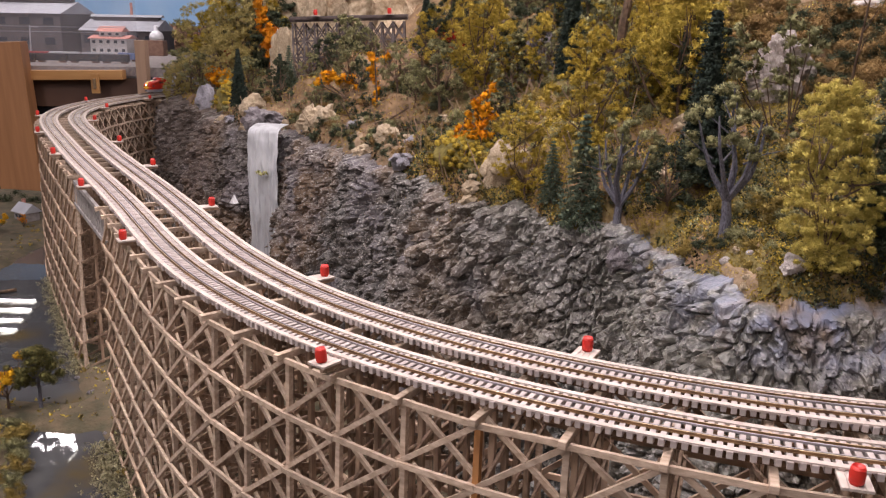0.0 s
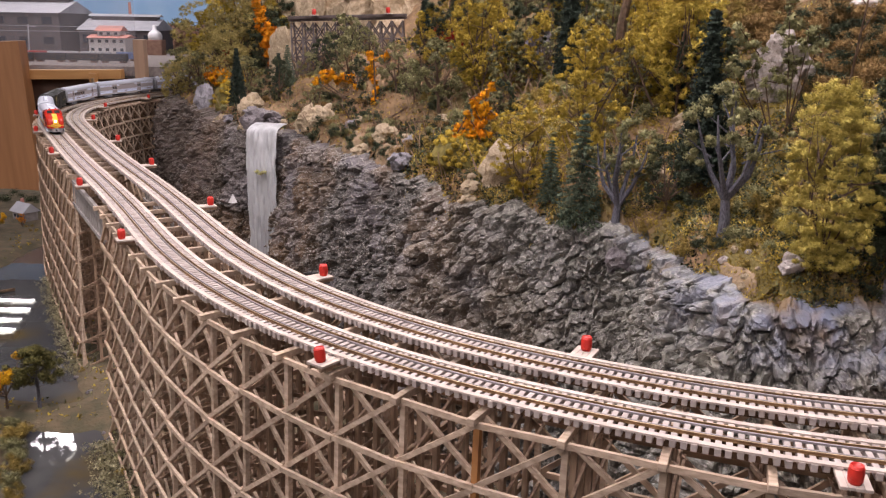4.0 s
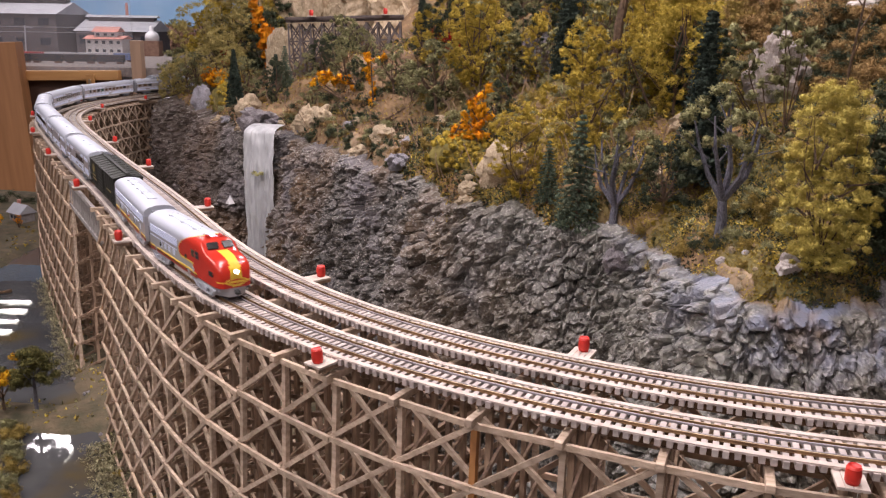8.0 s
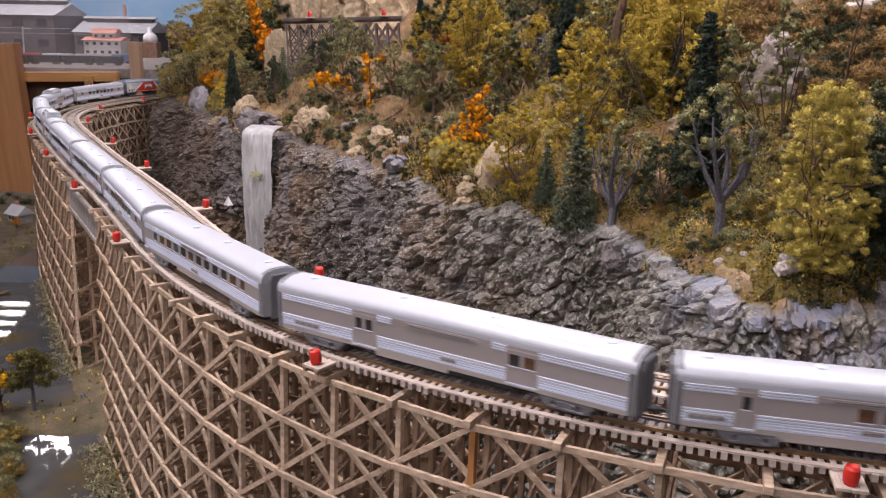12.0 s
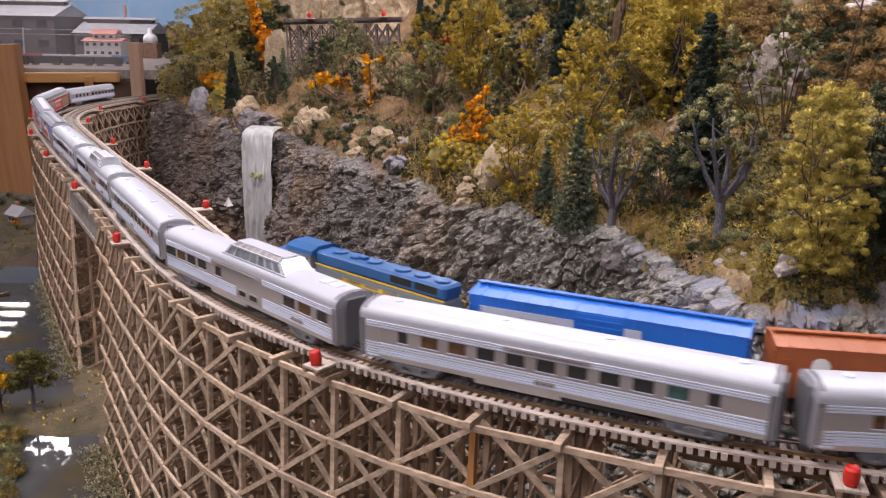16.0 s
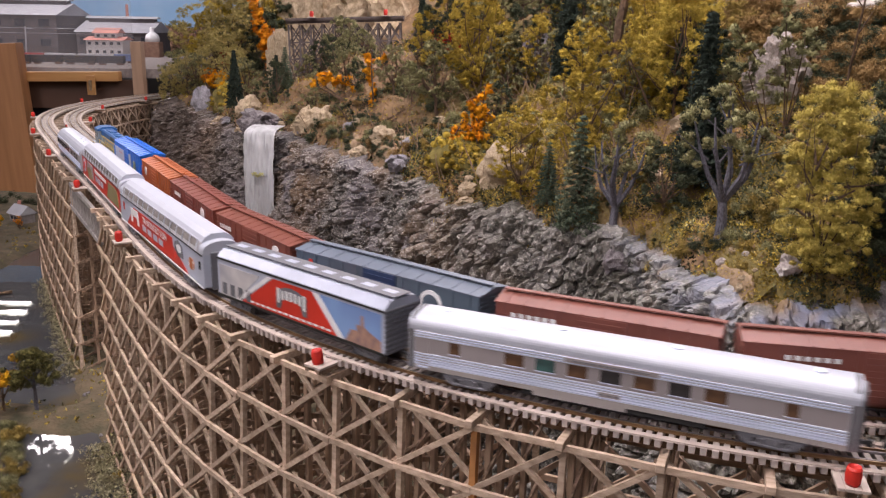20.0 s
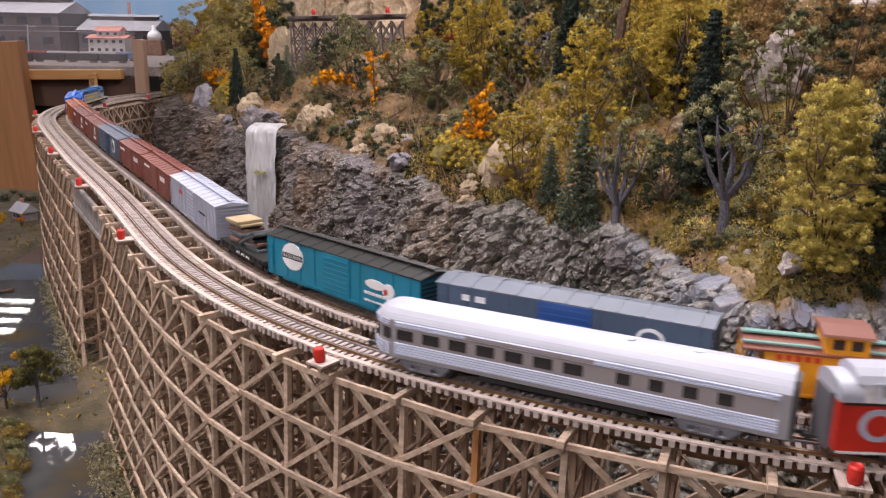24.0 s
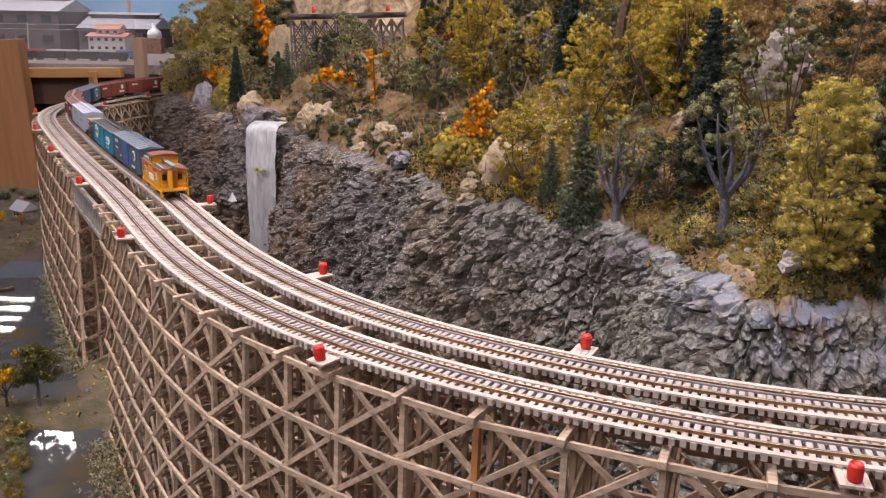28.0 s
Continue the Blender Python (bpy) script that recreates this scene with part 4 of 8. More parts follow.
# ---- waterfall ----
def waterfall():
    falls = bpy.data.materials.new("falling_water")
    falls.use_nodes = True
    nt = falls.node_tree
    b = nt.nodes["Principled BSDF"]
    co, mp, n1 = nt.nodes.new("ShaderNodeTexCoord"), nt.nodes.new("ShaderNodeMapping"), nt.nodes.new("ShaderNodeTexNoise")
    mp.inputs["Scale"].default_value = (1, 1, 0.12)
    n1.inputs["Scale"].default_value, n1.inputs["Detail"].default_value = 46, 5
    r = nt.nodes.new("ShaderNodeMapRange")
    r.inputs[1].default_value, r.inputs[2].default_value, r.inputs[3].default_value, r.inputs[4].default_value = 0.30, 0.62, 0.56, 0.90
    nt.links.new(co.outputs["Object"], mp.inputs[0])
    nt.links.new(mp.outputs[0], n1.inputs["Vector"])
    nt.links.new(n1.outputs["Fac"], r.inputs[0])
    nt.links.new(r.outputs[0], b.inputs["Alpha"])
    b.inputs["Base Color"].default_value = (0.56, 0.56, 0.57, 1)
    b.inputs["Roughness"].default_value = 0.3
    W, H = 30, 80
    verts = []
    for j in range(H):
        f = j / (H - 1)
        for i in range(W):
            u = i / (W - 1) - 0.5
            fold = 0.006 * fbm(u * 3, f * 0.8, 5, 2.0) + 0.005 * fbm(u * 8, f * 2.6, 5, 6.0)
            if f < 0.08:
                q = f / 0.08
                back, z = 0.055 * (1 - q) ** 1.3, 0.028 - 0.012 * q * q
            else:
                q = (f - 0.08) / 0.92
                back, z = -0.012 * math.sin(min(1, q * 3) * 1.57), 0.016 - q * 0.375
            wd = 0.072 * (1 - 0.22 * q * (f >= 0.08)) + 0.004 * fbm(f * 4, u, 3, 9.0)
            verts.append((u * wd, back + fold, z))
    faces = [(j * W + i, j * W + i + 1, (j + 1) * W + i + 1, (j + 1) * W + i) for j in range(H - 1) for i in range(W - 1)]
    t = thing("waterfall", "pale translucent waterfall pouring over the cliff edge", "waterfall", m=pose(-0.383, 1.775, 0, 0, 0, -12))
    ob = part("water_sheet", sheet("water_sheet", verts, faces, falls), None, t, smooth=True)
    back = part("inner_sheet", sheet("inner_sheet", [(x * 0.9, y + 0.006, z - 0.002) for x, y, z in verts], faces, falls), None, t, smooth=True)


waterfall()


# ---- the upper bridge on the hillside ----
def upper_bridge():
    dark = mat("dark_bridge_timber", (0.13, 0.095, 0.085), (0.07, 0.05, 0.045), 50, 0.8)
    t = thing("upper_bridge", "dark timber trestle bridge high on the hillside", "bridge", m=pose(-0.262, 2.33, 0.254, 0, -2.2, -3))
    grey = mat("grey_bridge_timber", (0.17, 0.14, 0.135), (0.085, 0.065, 0.06), 50, 0.8)
    part("deck", boxm(0.315, 0.04, 0.005), dark, t)
    for sy in (-1, 1):
        part("guard_timber", boxm(0.315, 0.004, 0.003), grey, t, m=pose(0, sy * 0.018, 0.004))
        part("stringer", boxm(0.315, 0.005, 0.006), dark, t, m=pose(0, sy * 0.012, -0.0055))
        for i in range(11):
            x = -0.15 + i * 0.0298
            bm = bmesh.new()
            bar(bm, (x, sy * 0.016, -0.012), (x, sy * 0.03, -0.15), 0.004, 0.004)
            part("post", bm, grey if sy < 0 else dark, t)
            if i < 10:
                for k in range(3):
                    z0, z1 = -0.015 - k * 0.043, -0.015 - (k + 1) * 0.043
                    yy = sy * (0.019 + 0.004 * k)
                    bm = bmesh.new()
                    bar(bm, (x, yy, z0), (x + 0.0298, yy, z1), 0.002, 0.0032)
                    part("brace", bm, grey if sy < 0 else dark, t)
                    bm = bmesh.new()
                    bar(bm, (x, yy, z1), (x + 0.0298, yy, z0), 0.002, 0.0032)
                    part("brace", bm, grey if sy < 0 else dark, t)
                    bm = bmesh.new()
                    bar(bm, (x, yy, z1), (x + 0.0298, yy, z1), 0.003, 0.0036)
                    part("girt", bm, grey if sy < 0 else dark, t)
    for x in (-0.085, 0.110):
        p = thing("refuge_platform", "small wooden refuge platform on the upper bridge", "platform", "refuge platforms", pose(-0.262 + x, 2.302, 0.2545 + 0.038 * x))
        part("plank", boxm(0.022, 0.02, 0.002), GUARD, p, m=pose(0, 0, 0.006))
        b = thing("barrel", "bright red water barrel on the upper bridge", "barrel", "red barrels", pose(-0.262 + x, 2.302, 0.2615 + 0.038 * x))
        bm = bmesh.new()
        lathe(bm, [(0.0, 0.0), (0.0048, 0.0), (0.0058, 0.0075), (0.0048, 0.015), (0.0, 0.0148)], 14)
        part("body", bm, RED, b, smooth=True)


upper_bridge()

# ---- trees set one by one ----
P_GOLD = broadleaf("golden_tree", "large golden olive broadleaf tree with dense fuzzy foliage", GOLD, BROWNB, 11, width=0.25, bare=-0.03, clumps=560, per=300, leafsize=0.0040, clump=0.034, lobes=34, thick=0.009)
P_OLIVE = broadleaf("olive_tree", "olive yellow tree with dense fuzzy foliage", OLIVE, BROWNB, 12, width=0.37, bare=0.0, clumps=330, per=110, leafsize=0.0068, clump=0.040, lobes=22, thick=0.014)
P_OLIVE2 = broadleaf("olive_tree", "rounded olive tree with ragged foliage", OLIVE, BROWNB, 22, width=0.42, bare=0.06, clumps=260, per=90, leafsize=0.0082, clump=0.046, lobes=15, thick=0.018)
P_BROOM = broadleaf("yellow_olive_tree", "tall yellow olive tree with dense fuzzy foliage", leaf_mat("yellow_olive_foliage", (0.74, 0.56, 0.11), (0.40, 0.29, 0.045)), BROWNB, 28, width=0.30, bare=0.0, clumps=420, per=140, leafsize=0.0054, clump=0.036, lobes=28, thick=0.014)
P_BARE = broadleaf("grey_limbed_tree", "open tree with thick grey limbs and few green tufts", SAGE, BARK, 13, width=0.36, bare=0.14, clumps=44, per=260, leafsize=0.0088, sparse=True, clump=0.046, limbs=6, thick=0.042, forkz=0.14)
P_SAGE = broadleaf("sage_tree", "dusty sage green tree with clumped foliage", SAGE, BROWNB, 14, width=0.44, bare=0.1, clumps=130, per=125, leafsize=0.0105, clump=0.055, lobes=15)
P_THIN = broadleaf("thin_sage_tree", "thin open sage green tree with bare twigs", SAGE, BROWNB, 24, width=0.42, bare=0.15, clumps=60, per=170, leafsize=0.0095, sparse=True, clump=0.055, limbs=7)
P_PALE = broadleaf("pale_olive_tree", "pale olive tree with soft foliage, colour lightened for stronger light", PALEO, BROWNB, 25, width=0.38, bare=0.0, clumps=300, per=110, leafsize=0.0072, clump=0.044, lobes=20, thick=0.018)
P_DEEP = broadleaf("dark_tree", "dark green broadleaf tree in shade", DEEP, BROWNB, 15, width=0.4, bare=0.05, clumps=140, per=125, leafsize=0.0105, clump=0.055, lobes=15)
P_ORANGE = broadleaf("orange_tree", "open autumn tree with bright orange leaves", ORANGE, BROWNB, 16, width=0.36, bare=0.12, clumps=66, per=90, leafsize=0.013, sparse=True, clump=0.042)
P_YELLOW = broadleaf("yellow_shrub", "low autumn shrub with bright yellow leaves", YELLOW, BROWNB, 17, width=0.55, bare=0.2, clumps=34, per=90, leafsize=0.024, sparse=True, clump=0.10)
P_RED = broadleaf("red_shrub", "small autumn shrub with deep red leaves", REDL, BROWNB, 18, width=0.4, bare=0.1, clumps=26, per=50, leafsize=0.03, clump=0.13)
P_SPRUCE = conifer("dark_spruce", "tall narrow dark green spruce tree", SPRUCE, 19, width=0.165, layers=34, per=26)
P_BLUE = conifer("blue_fir", "small blue green fir tree with layered branches", BLUEG, 20, width=0.22, layers=19, per=34)
for proto, x, y, size, turn in (
        (P_GOLD, 0.346, 0.738, 0.172, 20), (P_BARE, 0.291, 0.854, 0.158, 120), (P_BARE, 0.21, 0.99, 0.145, 300), (P_SPRUCE, 0.317, 1.027, 0.208, 0), (P_OLIVE, 0.335, 1.33, 0.17, 130), (P_OLIVE, 0.29, 1.28, 0.13, 250),
        (P_BLUE, 0.138, 1.07, 0.082, 10), (P_BLUE, 0.169, 1.014, 0.142, 80), (P_DEEP, 0.258, 0.968, 0.086, 40), (P_OLIVE, 0.196, 1.153, 0.165, 0), (P_OLIVE, 0.108, 1.102, 0.12, 90),
        (P_BROOM, 0.326, 1.20, 0.20, 200), (P_BROOM, 0.37, 1.30, 0.15, 20), (P_OLIVE, 0.077, 1.648, 0.195, 60), (P_SAGE, -0.009, 1.656, 0.135, 0), (P_SAGE, -0.221, 1.98, 0.11, 90), (P_SAGE, -0.10, 1.80, 0.10, 30),
        (P_DEEP, 0.143, 1.666, 0.14, 0), 
        (P_OLIVE2, -0.035, 1.908, 0.13, 0), (P_THIN, 0.56, 1.00, 0.12, 140), (P_DEEP, 0.233, 1.703, 0.16, 30),
        # The five dark trees first here are added, in place of deep shade.
        (P_DEEP, 0.44, 0.83, 0.15, 60), (P_DEEP, 0.418, 0.79, 0.13, 10), (P_DEEP, 0.432, 0.757, 0.10, 130), (P_DEEP, 0.435, 0.74, 0.13, 210), (P_DEEP, 0.408, 0.735, 0.06, 300), (P_SPRUCE, -0.511, 2.112, 0.14, 0), (P_DEEP, -0.395, 2.02, 0.10, 0), (P_BLUE, -0.38, 2.08, 0.10, 0),
        (P_YELLOW, -0.575, 2.32, 0.06, 40), (P_RED, -0.013, 1.976, 0.05, 0), (P_RED, 0.02, 1.85, 0.05, 60), (P_PALE, -0.70, 2.66, 0.16, 40), (P_PALE, -0.78, 2.62, 0.12, 0),
        (P_OLIVE2, -0.66, 2.80, 0.24, 100), (P_PALE, -0.80, 2.92, 0.285, 30), (P_SAGE, -0.55, 2.72, 0.25, 60), (P_OLIVE2, -0.62, 2.98, 0.27, 10), (P_DEEP, -0.53, 2.56, 0.19, 0), (P_SPRUCE, -0.58, 2.62, 0.16, 0), (P_SAGE, -0.52, 2.28, 0.11, 0), (P_PALE, -0.58, 2.40, 0.13, 0), (P_PALE, -0.64, 2.52, 0.17, 0), (P_SAGE, -0.73, 2.56, 0.12, 0), (P_ORANGE, -0.68, 2.50, 0.09, 0), (P_SPRUCE, -0.44, 2.28, 0.13, 0), (P_SAGE, -0.60, 2.75, 0.2, 0), (P_SAGE, -0.29, 1.93, 0.07, 0), (P_DEEP, -0.19, 1.88, 0.07, 20), (P_SAGE, -0.06, 1.73, 0.08, 70), (P_PALE, -0.845, 2.66, 0.115, 200), (P_SAGE, -0.86, 2.78, 0.16, 200), (P_SPRUCE, -0.76, 2.95, 0.22, 0),
        (P_OLIVE2, -0.73, 2.80, 0.28, 50), (P_PALE, -0.64, 2.68, 0.25, 150), (P_PALE, -0.56, 2.62, 0.22, 70), (P_OLIVE2, -0.50, 2.66, 0.22, 10), (P_DEEP, -0.47, 2.60, 0.20, 80),
        (P_SAGE, -0.25, 2.245, 0.155, 40), (P_DEEP, -0.305, 2.24, 0.11, 200), (P_SAGE, -0.205, 2.22, 0.10, 130), (P_DEEP, -0.235, 2.20, 0.08, 10),
        (P_SAGE, -0.33, 2.12, 0.075, 10), (P_DEEP, -0.27, 2.10, 0.085, 100), (P_SPRUCE, -0.05, 2.1, 0.14, 0), (P_OLIVE, 0.02, 2.0, 0.16, 0),
        (P_SAGE, 0.075, 1.33, 0.07, 0), (P_DEEP, 0.09, 1.36, 0.06, 0), (P_OLIVE2, 0.40, 1.42, 0.16, 0), (P_OLIVE, 0.28, 1.5, 0.18, 0), (P_SPRUCE, 0.21, 1.45, 0.18, 0), (P_DEEP, 0.36, 1.2, 0.12, 0)):
    plant(proto, x, y, size, turn)



def sprigs(name, label, leaf, x, y, lines, seed, fat=0.011, size=0.0030, bark=BROWNB, group="autumn trees on the hillside", stem=1.0):
    """A small tree whose leaves sit along its arching branches; lines are (sideways, up) from the foot."""
    rg = random.Random(seed)
    t = thing(name, label, "tree", group, pose(x, y, hill(x, y)))
    bm, cs, rs = bmesh.new(), [], []
    for pts in lines:
        pts = [Vector((u, rg.uniform(-0.008, 0.008), v)) for u, v in pts]
        limb(bm, (0, 0, -0.008), pts[0], 0.0022 * stem, 0.0014 * stem, 5)
        for a, b in zip(pts, pts[1:]):
            limb(bm, a, b, 0.0014 * stem, 0.0009 * stem, 5)
            n = max(2, int((b - a).length / 0.0042))
            for k in range(n):
                cs.append(tuple(a.lerp(b, k / n) + Vector((rg.gauss(0, 1), rg.gauss(0, 1), rg.gauss(0, 1))) * fat * 0.4))
                rs.append(fat * rg.uniform(0.35, 0.8))
    part("trunk", bm, bark, t)
    part("crown", leaf_mesh("crown", cs, rs, 62, size, leaf, seed), None, t)


sprigs("yellow_tree", "arching autumn tree with golden yellow leaves", AMBER, -0.211, 1.885, [[(-0.07, 0.030), (-0.052, 0.050), (-0.026, 0.046), (0.012, 0.030), (0.036, 0.008)], [(-0.06, 0.036), (-0.04, 0.040), (-0.01, 0.036)]], 201)
sprigs("yellow_tree", "upright autumn tree with golden yellow leaves", AMBER, -0.145, 1.809, [[(0.0, 0.0), (-0.005, 0.037), (-0.010, 0.079), (-0.016, 0.106)], [(-0.004, 0.085), (0.012, 0.090), (0.030, 0.098)]], 202, 0.009)
sprigs("yellow_tree", "low autumn tree with golden yellow leaves", AMBER, -0.589, 2.444, [[(-0.072, 0.030), (-0.046, 0.054), (-0.029, 0.025), (-0.008, 0.006)], [(0.006, 0.040), (0.014, 0.020), (0.022, 0.0)]], 203, 0.015, 0.0042)
sprigs("orange_tree", "slender autumn tree with bright orange leaves", ORANGE, -0.50, 2.45, [[(0.012, 0.055), (0.004, 0.085), (-0.008, 0.12), (-0.012, 0.16), (-0.026, 0.20), (-0.034, 0.23)], [(0.0, 0.10), (0.022, 0.13), (0.016, 0.15)]], 204, 0.018, 0.0045)
sprigs("red_shrub", "small autumn shrub with deep red leaves", REDL, -0.648, 2.66, [[(0.004, 0.0), (0.006, 0.02), (-0.012, 0.055), (-0.024, 0.085)]], 205, 0.014, 0.0042)
sprigs("orange_tree", "small autumn tree with orange and yellow leaves", AMBER, 0.053, 1.248, [[(0.0, 0.03), (0.006, 0.07), (0.010, 0.104)], [(0.002, 0.05), (-0.016, 0.083), (-0.004, 0.090)], [(-0.004, 0.04), (-0.020, 0.055), (-0.034, 0.030), (-0.028, 0.008)], [(0.0, 0.05), (0.016, 0.066), (0.022, 0.060)], [(0.004, 0.03), (-0.012, 0.034), (-0.02, 0.016)]], 206, 0.009, 0.0026)

sprigs("thin_sage_tree", "thin open sage green tree with pale bare stems", SAGE, 0.422, 1.08,
       [[(-0.037, 0.084), (-0.029, 0.105), (-0.045, 0.124), (-0.063, 0.143)], [(-0.057, 0.077), (-0.070, 0.094), (-0.064, 0.103)], [(-0.022, 0.074), (-0.003, 0.071), (0.012, 0.075)], [(-0.030, 0.025), (-0.053, 0.035), (-0.058, 0.013)],
        [(-0.060, 0.07), (-0.072, 0.06), (-0.068, 0.04)]], 207, 0.011, 0.0024, BROWNB, "trees on the hillside", 0.5)
sprigs("thin_sage_tree", "thin open sage green tree with pale bare stems", SAGE, 0.440, 1.085,
       [[(-0.003, 0.064), (0.0, 0.085), (-0.011, 0.104), (-0.02, 0.116)], [(0.010, 0.099), (0.015, 0.12), (-0.011, 0.13), (-0.004, 0.132)], [(-0.016, 0.14), (-0.014, 0.155), (-0.022, 0.16)], [(0.02, 0.08), (0.03, 0.105), (0.026, 0.12)]], 208, 0.011, 0.0024, BROWNB, "trees on the hillside", 0.5)

# fillers that close the wood behind
rng = random.Random(5)
kinds = [P_OLIVE, P_OLIVE2, P_SAGE, P_SAGE, P_DEEP, P_DEEP, P_THIN, P_SPRUCE, P_OLIVE]
for j in range(17):
    for i in range(26):
        x, y = -0.85 + i * 0.075 + rng.uniform(-0.03, 0.03), 0.95 + j * 0.115 + rng.uniform(-0.045, 0.045)
        D = float(rim_distance(np.array([x]), np.array([y]))[0])
        pick, size = rng.choice(kinds), rng.uniform(0.085, 0.15)
        if D < 0.26 or D > 0.95 or x > 0.62 * y + 0.12 or x < -0.42 * y:
            continue
        if (-0.52 < x < 0.02 and 1.9 < y < 2.7) or (0.39 < x and y < 1.75) or (-0.36 < x < -0.02 and y < 1.95):
            continue
        plant(pick, x, y, size)


# ---- undergrowth ----
def scatter(name, label, material, n, size, seed, dmin, dmax, up=0.006, mask=0.0, area=(-0.9, 0.75, 0.66, 2.7), tuft=0.003):
    rg = np.random.default_rng(seed)
    pts = []
    while len(pts) < n:
        x, y = rg.uniform(area[0], area[1], 4000), rg.uniform(area[2], area[3], 4000)
        D = rim_distance(x, y)
        for a, b, d in zip(x, y, D):
            if dmin < d < dmax and abs(a) < 0.6 * b + 0.05 and fbm(a, b, 9, seed) > mask and len(pts) < n:
                pts.append((a, b, hill_of(a, b, d) + rg.uniform(-0.002, up)))
    ob = new(name, leaf_mesh(name, pts, [tuft] * n, 4, size, material, seed, 1.0))
    tagged(ob, label, "undergrowth", kind="stuff")


OCHRE = leaf_mat("ochre_turf", (0.40, 0.29, 0.085), (0.27, 0.19, 0.05))
scatter("turf", "dry olive grass and moss on the slope", OLIVE, 9000, 0.0015, 31, 0.012, 0.6, 0.004, 0.04)
scatter("green_groundcover", "low dark green ground cover", SAGE, 8000, 0.0017, 32, 0.012, 0.6, 0.006, 0.05)
scatter("dry_brush", "dry brown brush and litter", mat("brush", (0.22, 0.14, 0.07), (0.1, 0.06, 0.03), 70, 0.95, vary=0.3, island=True), 5000, 0.0017, 33, 0.012, 0.6, 0.006, 0.0)

NEARR = (-0.12, 0.62, 0.66, 1.45)
scatter("golden_turf", "fine ochre turf on the slope above the cliff", OCHRE, 36000, 0.0009, 34, 0.006, 0.42, 0.003, -0.2, NEARR, 0.002)
scatter("olive_turf", "fine olive moss on the slope above the cliff", OLIVE, 38000, 0.0010, 35, 0.006, 0.42, 0.003, -0.3, NEARR, 0.002)
scatter("dark_turf", "fine dark green ground cover in the shade of trees", DEEP, 22000, 0.0015, 36, 0.008, 0.42, 0.004, -0.08, NEARR, 0.0025)
LEFTR = (-0.75, 0.02, 1.25, 2.6)
scatter("dark_shrubbery", "low dark shrubs and litter on the brown slope", DEEP, 5000, 0.0026, 37, 0.02, 0.5, 0.006, 0.12, LEFTR, 0.004)
scatter("rusty_litter", "rusty brown leaf litter on the slope", mat("rusty_litter", (0.44, 0.24, 0.10), (0.17, 0.085, 0.035), 70, 0.95, vary=0.3, island=True), 7000, 0.0016, 38, 0.006, 0.5, 0.003, -0.05, (-0.75, 0.2, 0.95, 2.6))

# loose twigs on the slope
bm = bmesh.new()
rg = random.Random(77)
while len(bm.verts) < 8 * 520:
    x, y = rg.uniform(-0.6, 0.3), rg.uniform(0.95, 2.4)
    D = float(rim_distance(np.array([x]), np.array([y]))[0])
    if 0.02 < D < 0.4:
        z = hill(x, y)
        bar(bm, (x, y, z), (x + rg.uniform(-0.02, 0.02), y + rg.uniform(-0.02, 0.02), z + rg.uniform(0.004, 0.045)), 0.001, 0.001)
tagged(part("twigs", bm, mat("dry_twig_wood", (0.34, 0.235, 0.15), (0.2, 0.13, 0.08), 90, 0.9)), "dry brown twigs lying about the slope", "twigs", kind="stuff")


def drape(name, label, x, y, rx, ry, turn, material, seed):
    """A ragged patch lying on the hillside."""
    bm = bmesh.new()
    c, s = math.cos(math.radians(turn)), math.sin(math.radians(turn))
    rings = [[]]
    for i in range(1, 9):
        ring = []
        for k in range(28):
            a = 2 * math.pi * k / 28
            r = i / 8 * (1 + 0.35 * noise.noise((math.cos(a) * 1.4 + seed, math.sin(a) * 1.4, seed)) + 0.15 * noise.noise((math.cos(a) * 4, math.sin(a) * 4 + seed, seed)))
            u, v = rx * r * math.cos(a), ry * r * math.sin(a)
            X, Y = x + u * c - v * s, y + u * s + v * c
            ring.append(bm.verts.new((X, Y, hill(X, Y) + 0.0035 - 0.006 * (i / 8) ** 4 + 0.0015 * noise.noise((X * 120, Y * 120, seed)))))
        rings.append(ring)
    m = bm.verts.new((x, y, hill(x, y) + 0.0035))
    for k in range(28):
        bm.faces.new((m, rings[1][k], rings[1][(k + 1) % 28]))
        for a, b in zip(rings[1:], rings[2:]):
            bm.faces.new((a[k], b[k], b[(k + 1) % 28], a[(k + 1) % 28]))
    for f in bm.faces:
        f.smooth = True
    tagged(part(name, bm, material), label, "ground patch", kind="structure")


SANDY = mat("tan_sand", (0.36, 0.26, 0.165), (0.22, 0.145, 0.08), 60, 0.95, bump=1.0, bscale=260, stain=(0.2, 0.15, 0.05), stain_scale=40, stain_at=0.6)
drape("sandy_patch", "bare tan sandy patch above the cliff", 0.283, 0.772, 0.008, 0.030, 15, SANDY, 1.0)
drape("sandy_path", "narrow tan path between the trees", 0.214, 1.0, 0.006, 0.028, 10, SANDY, 2.0)
drape("sandy_slope", "bare tan sandy patch on the slope", -0.18, 1.62, 0.035, 0.06, 30, SANDY, 3.0)
drape("sandy_slope", "bare tan sandy patch on the slope", -0.10, 1.47, 0.03, 0.05, 30, SANDY, 4.0)
rg = random.Random(78)
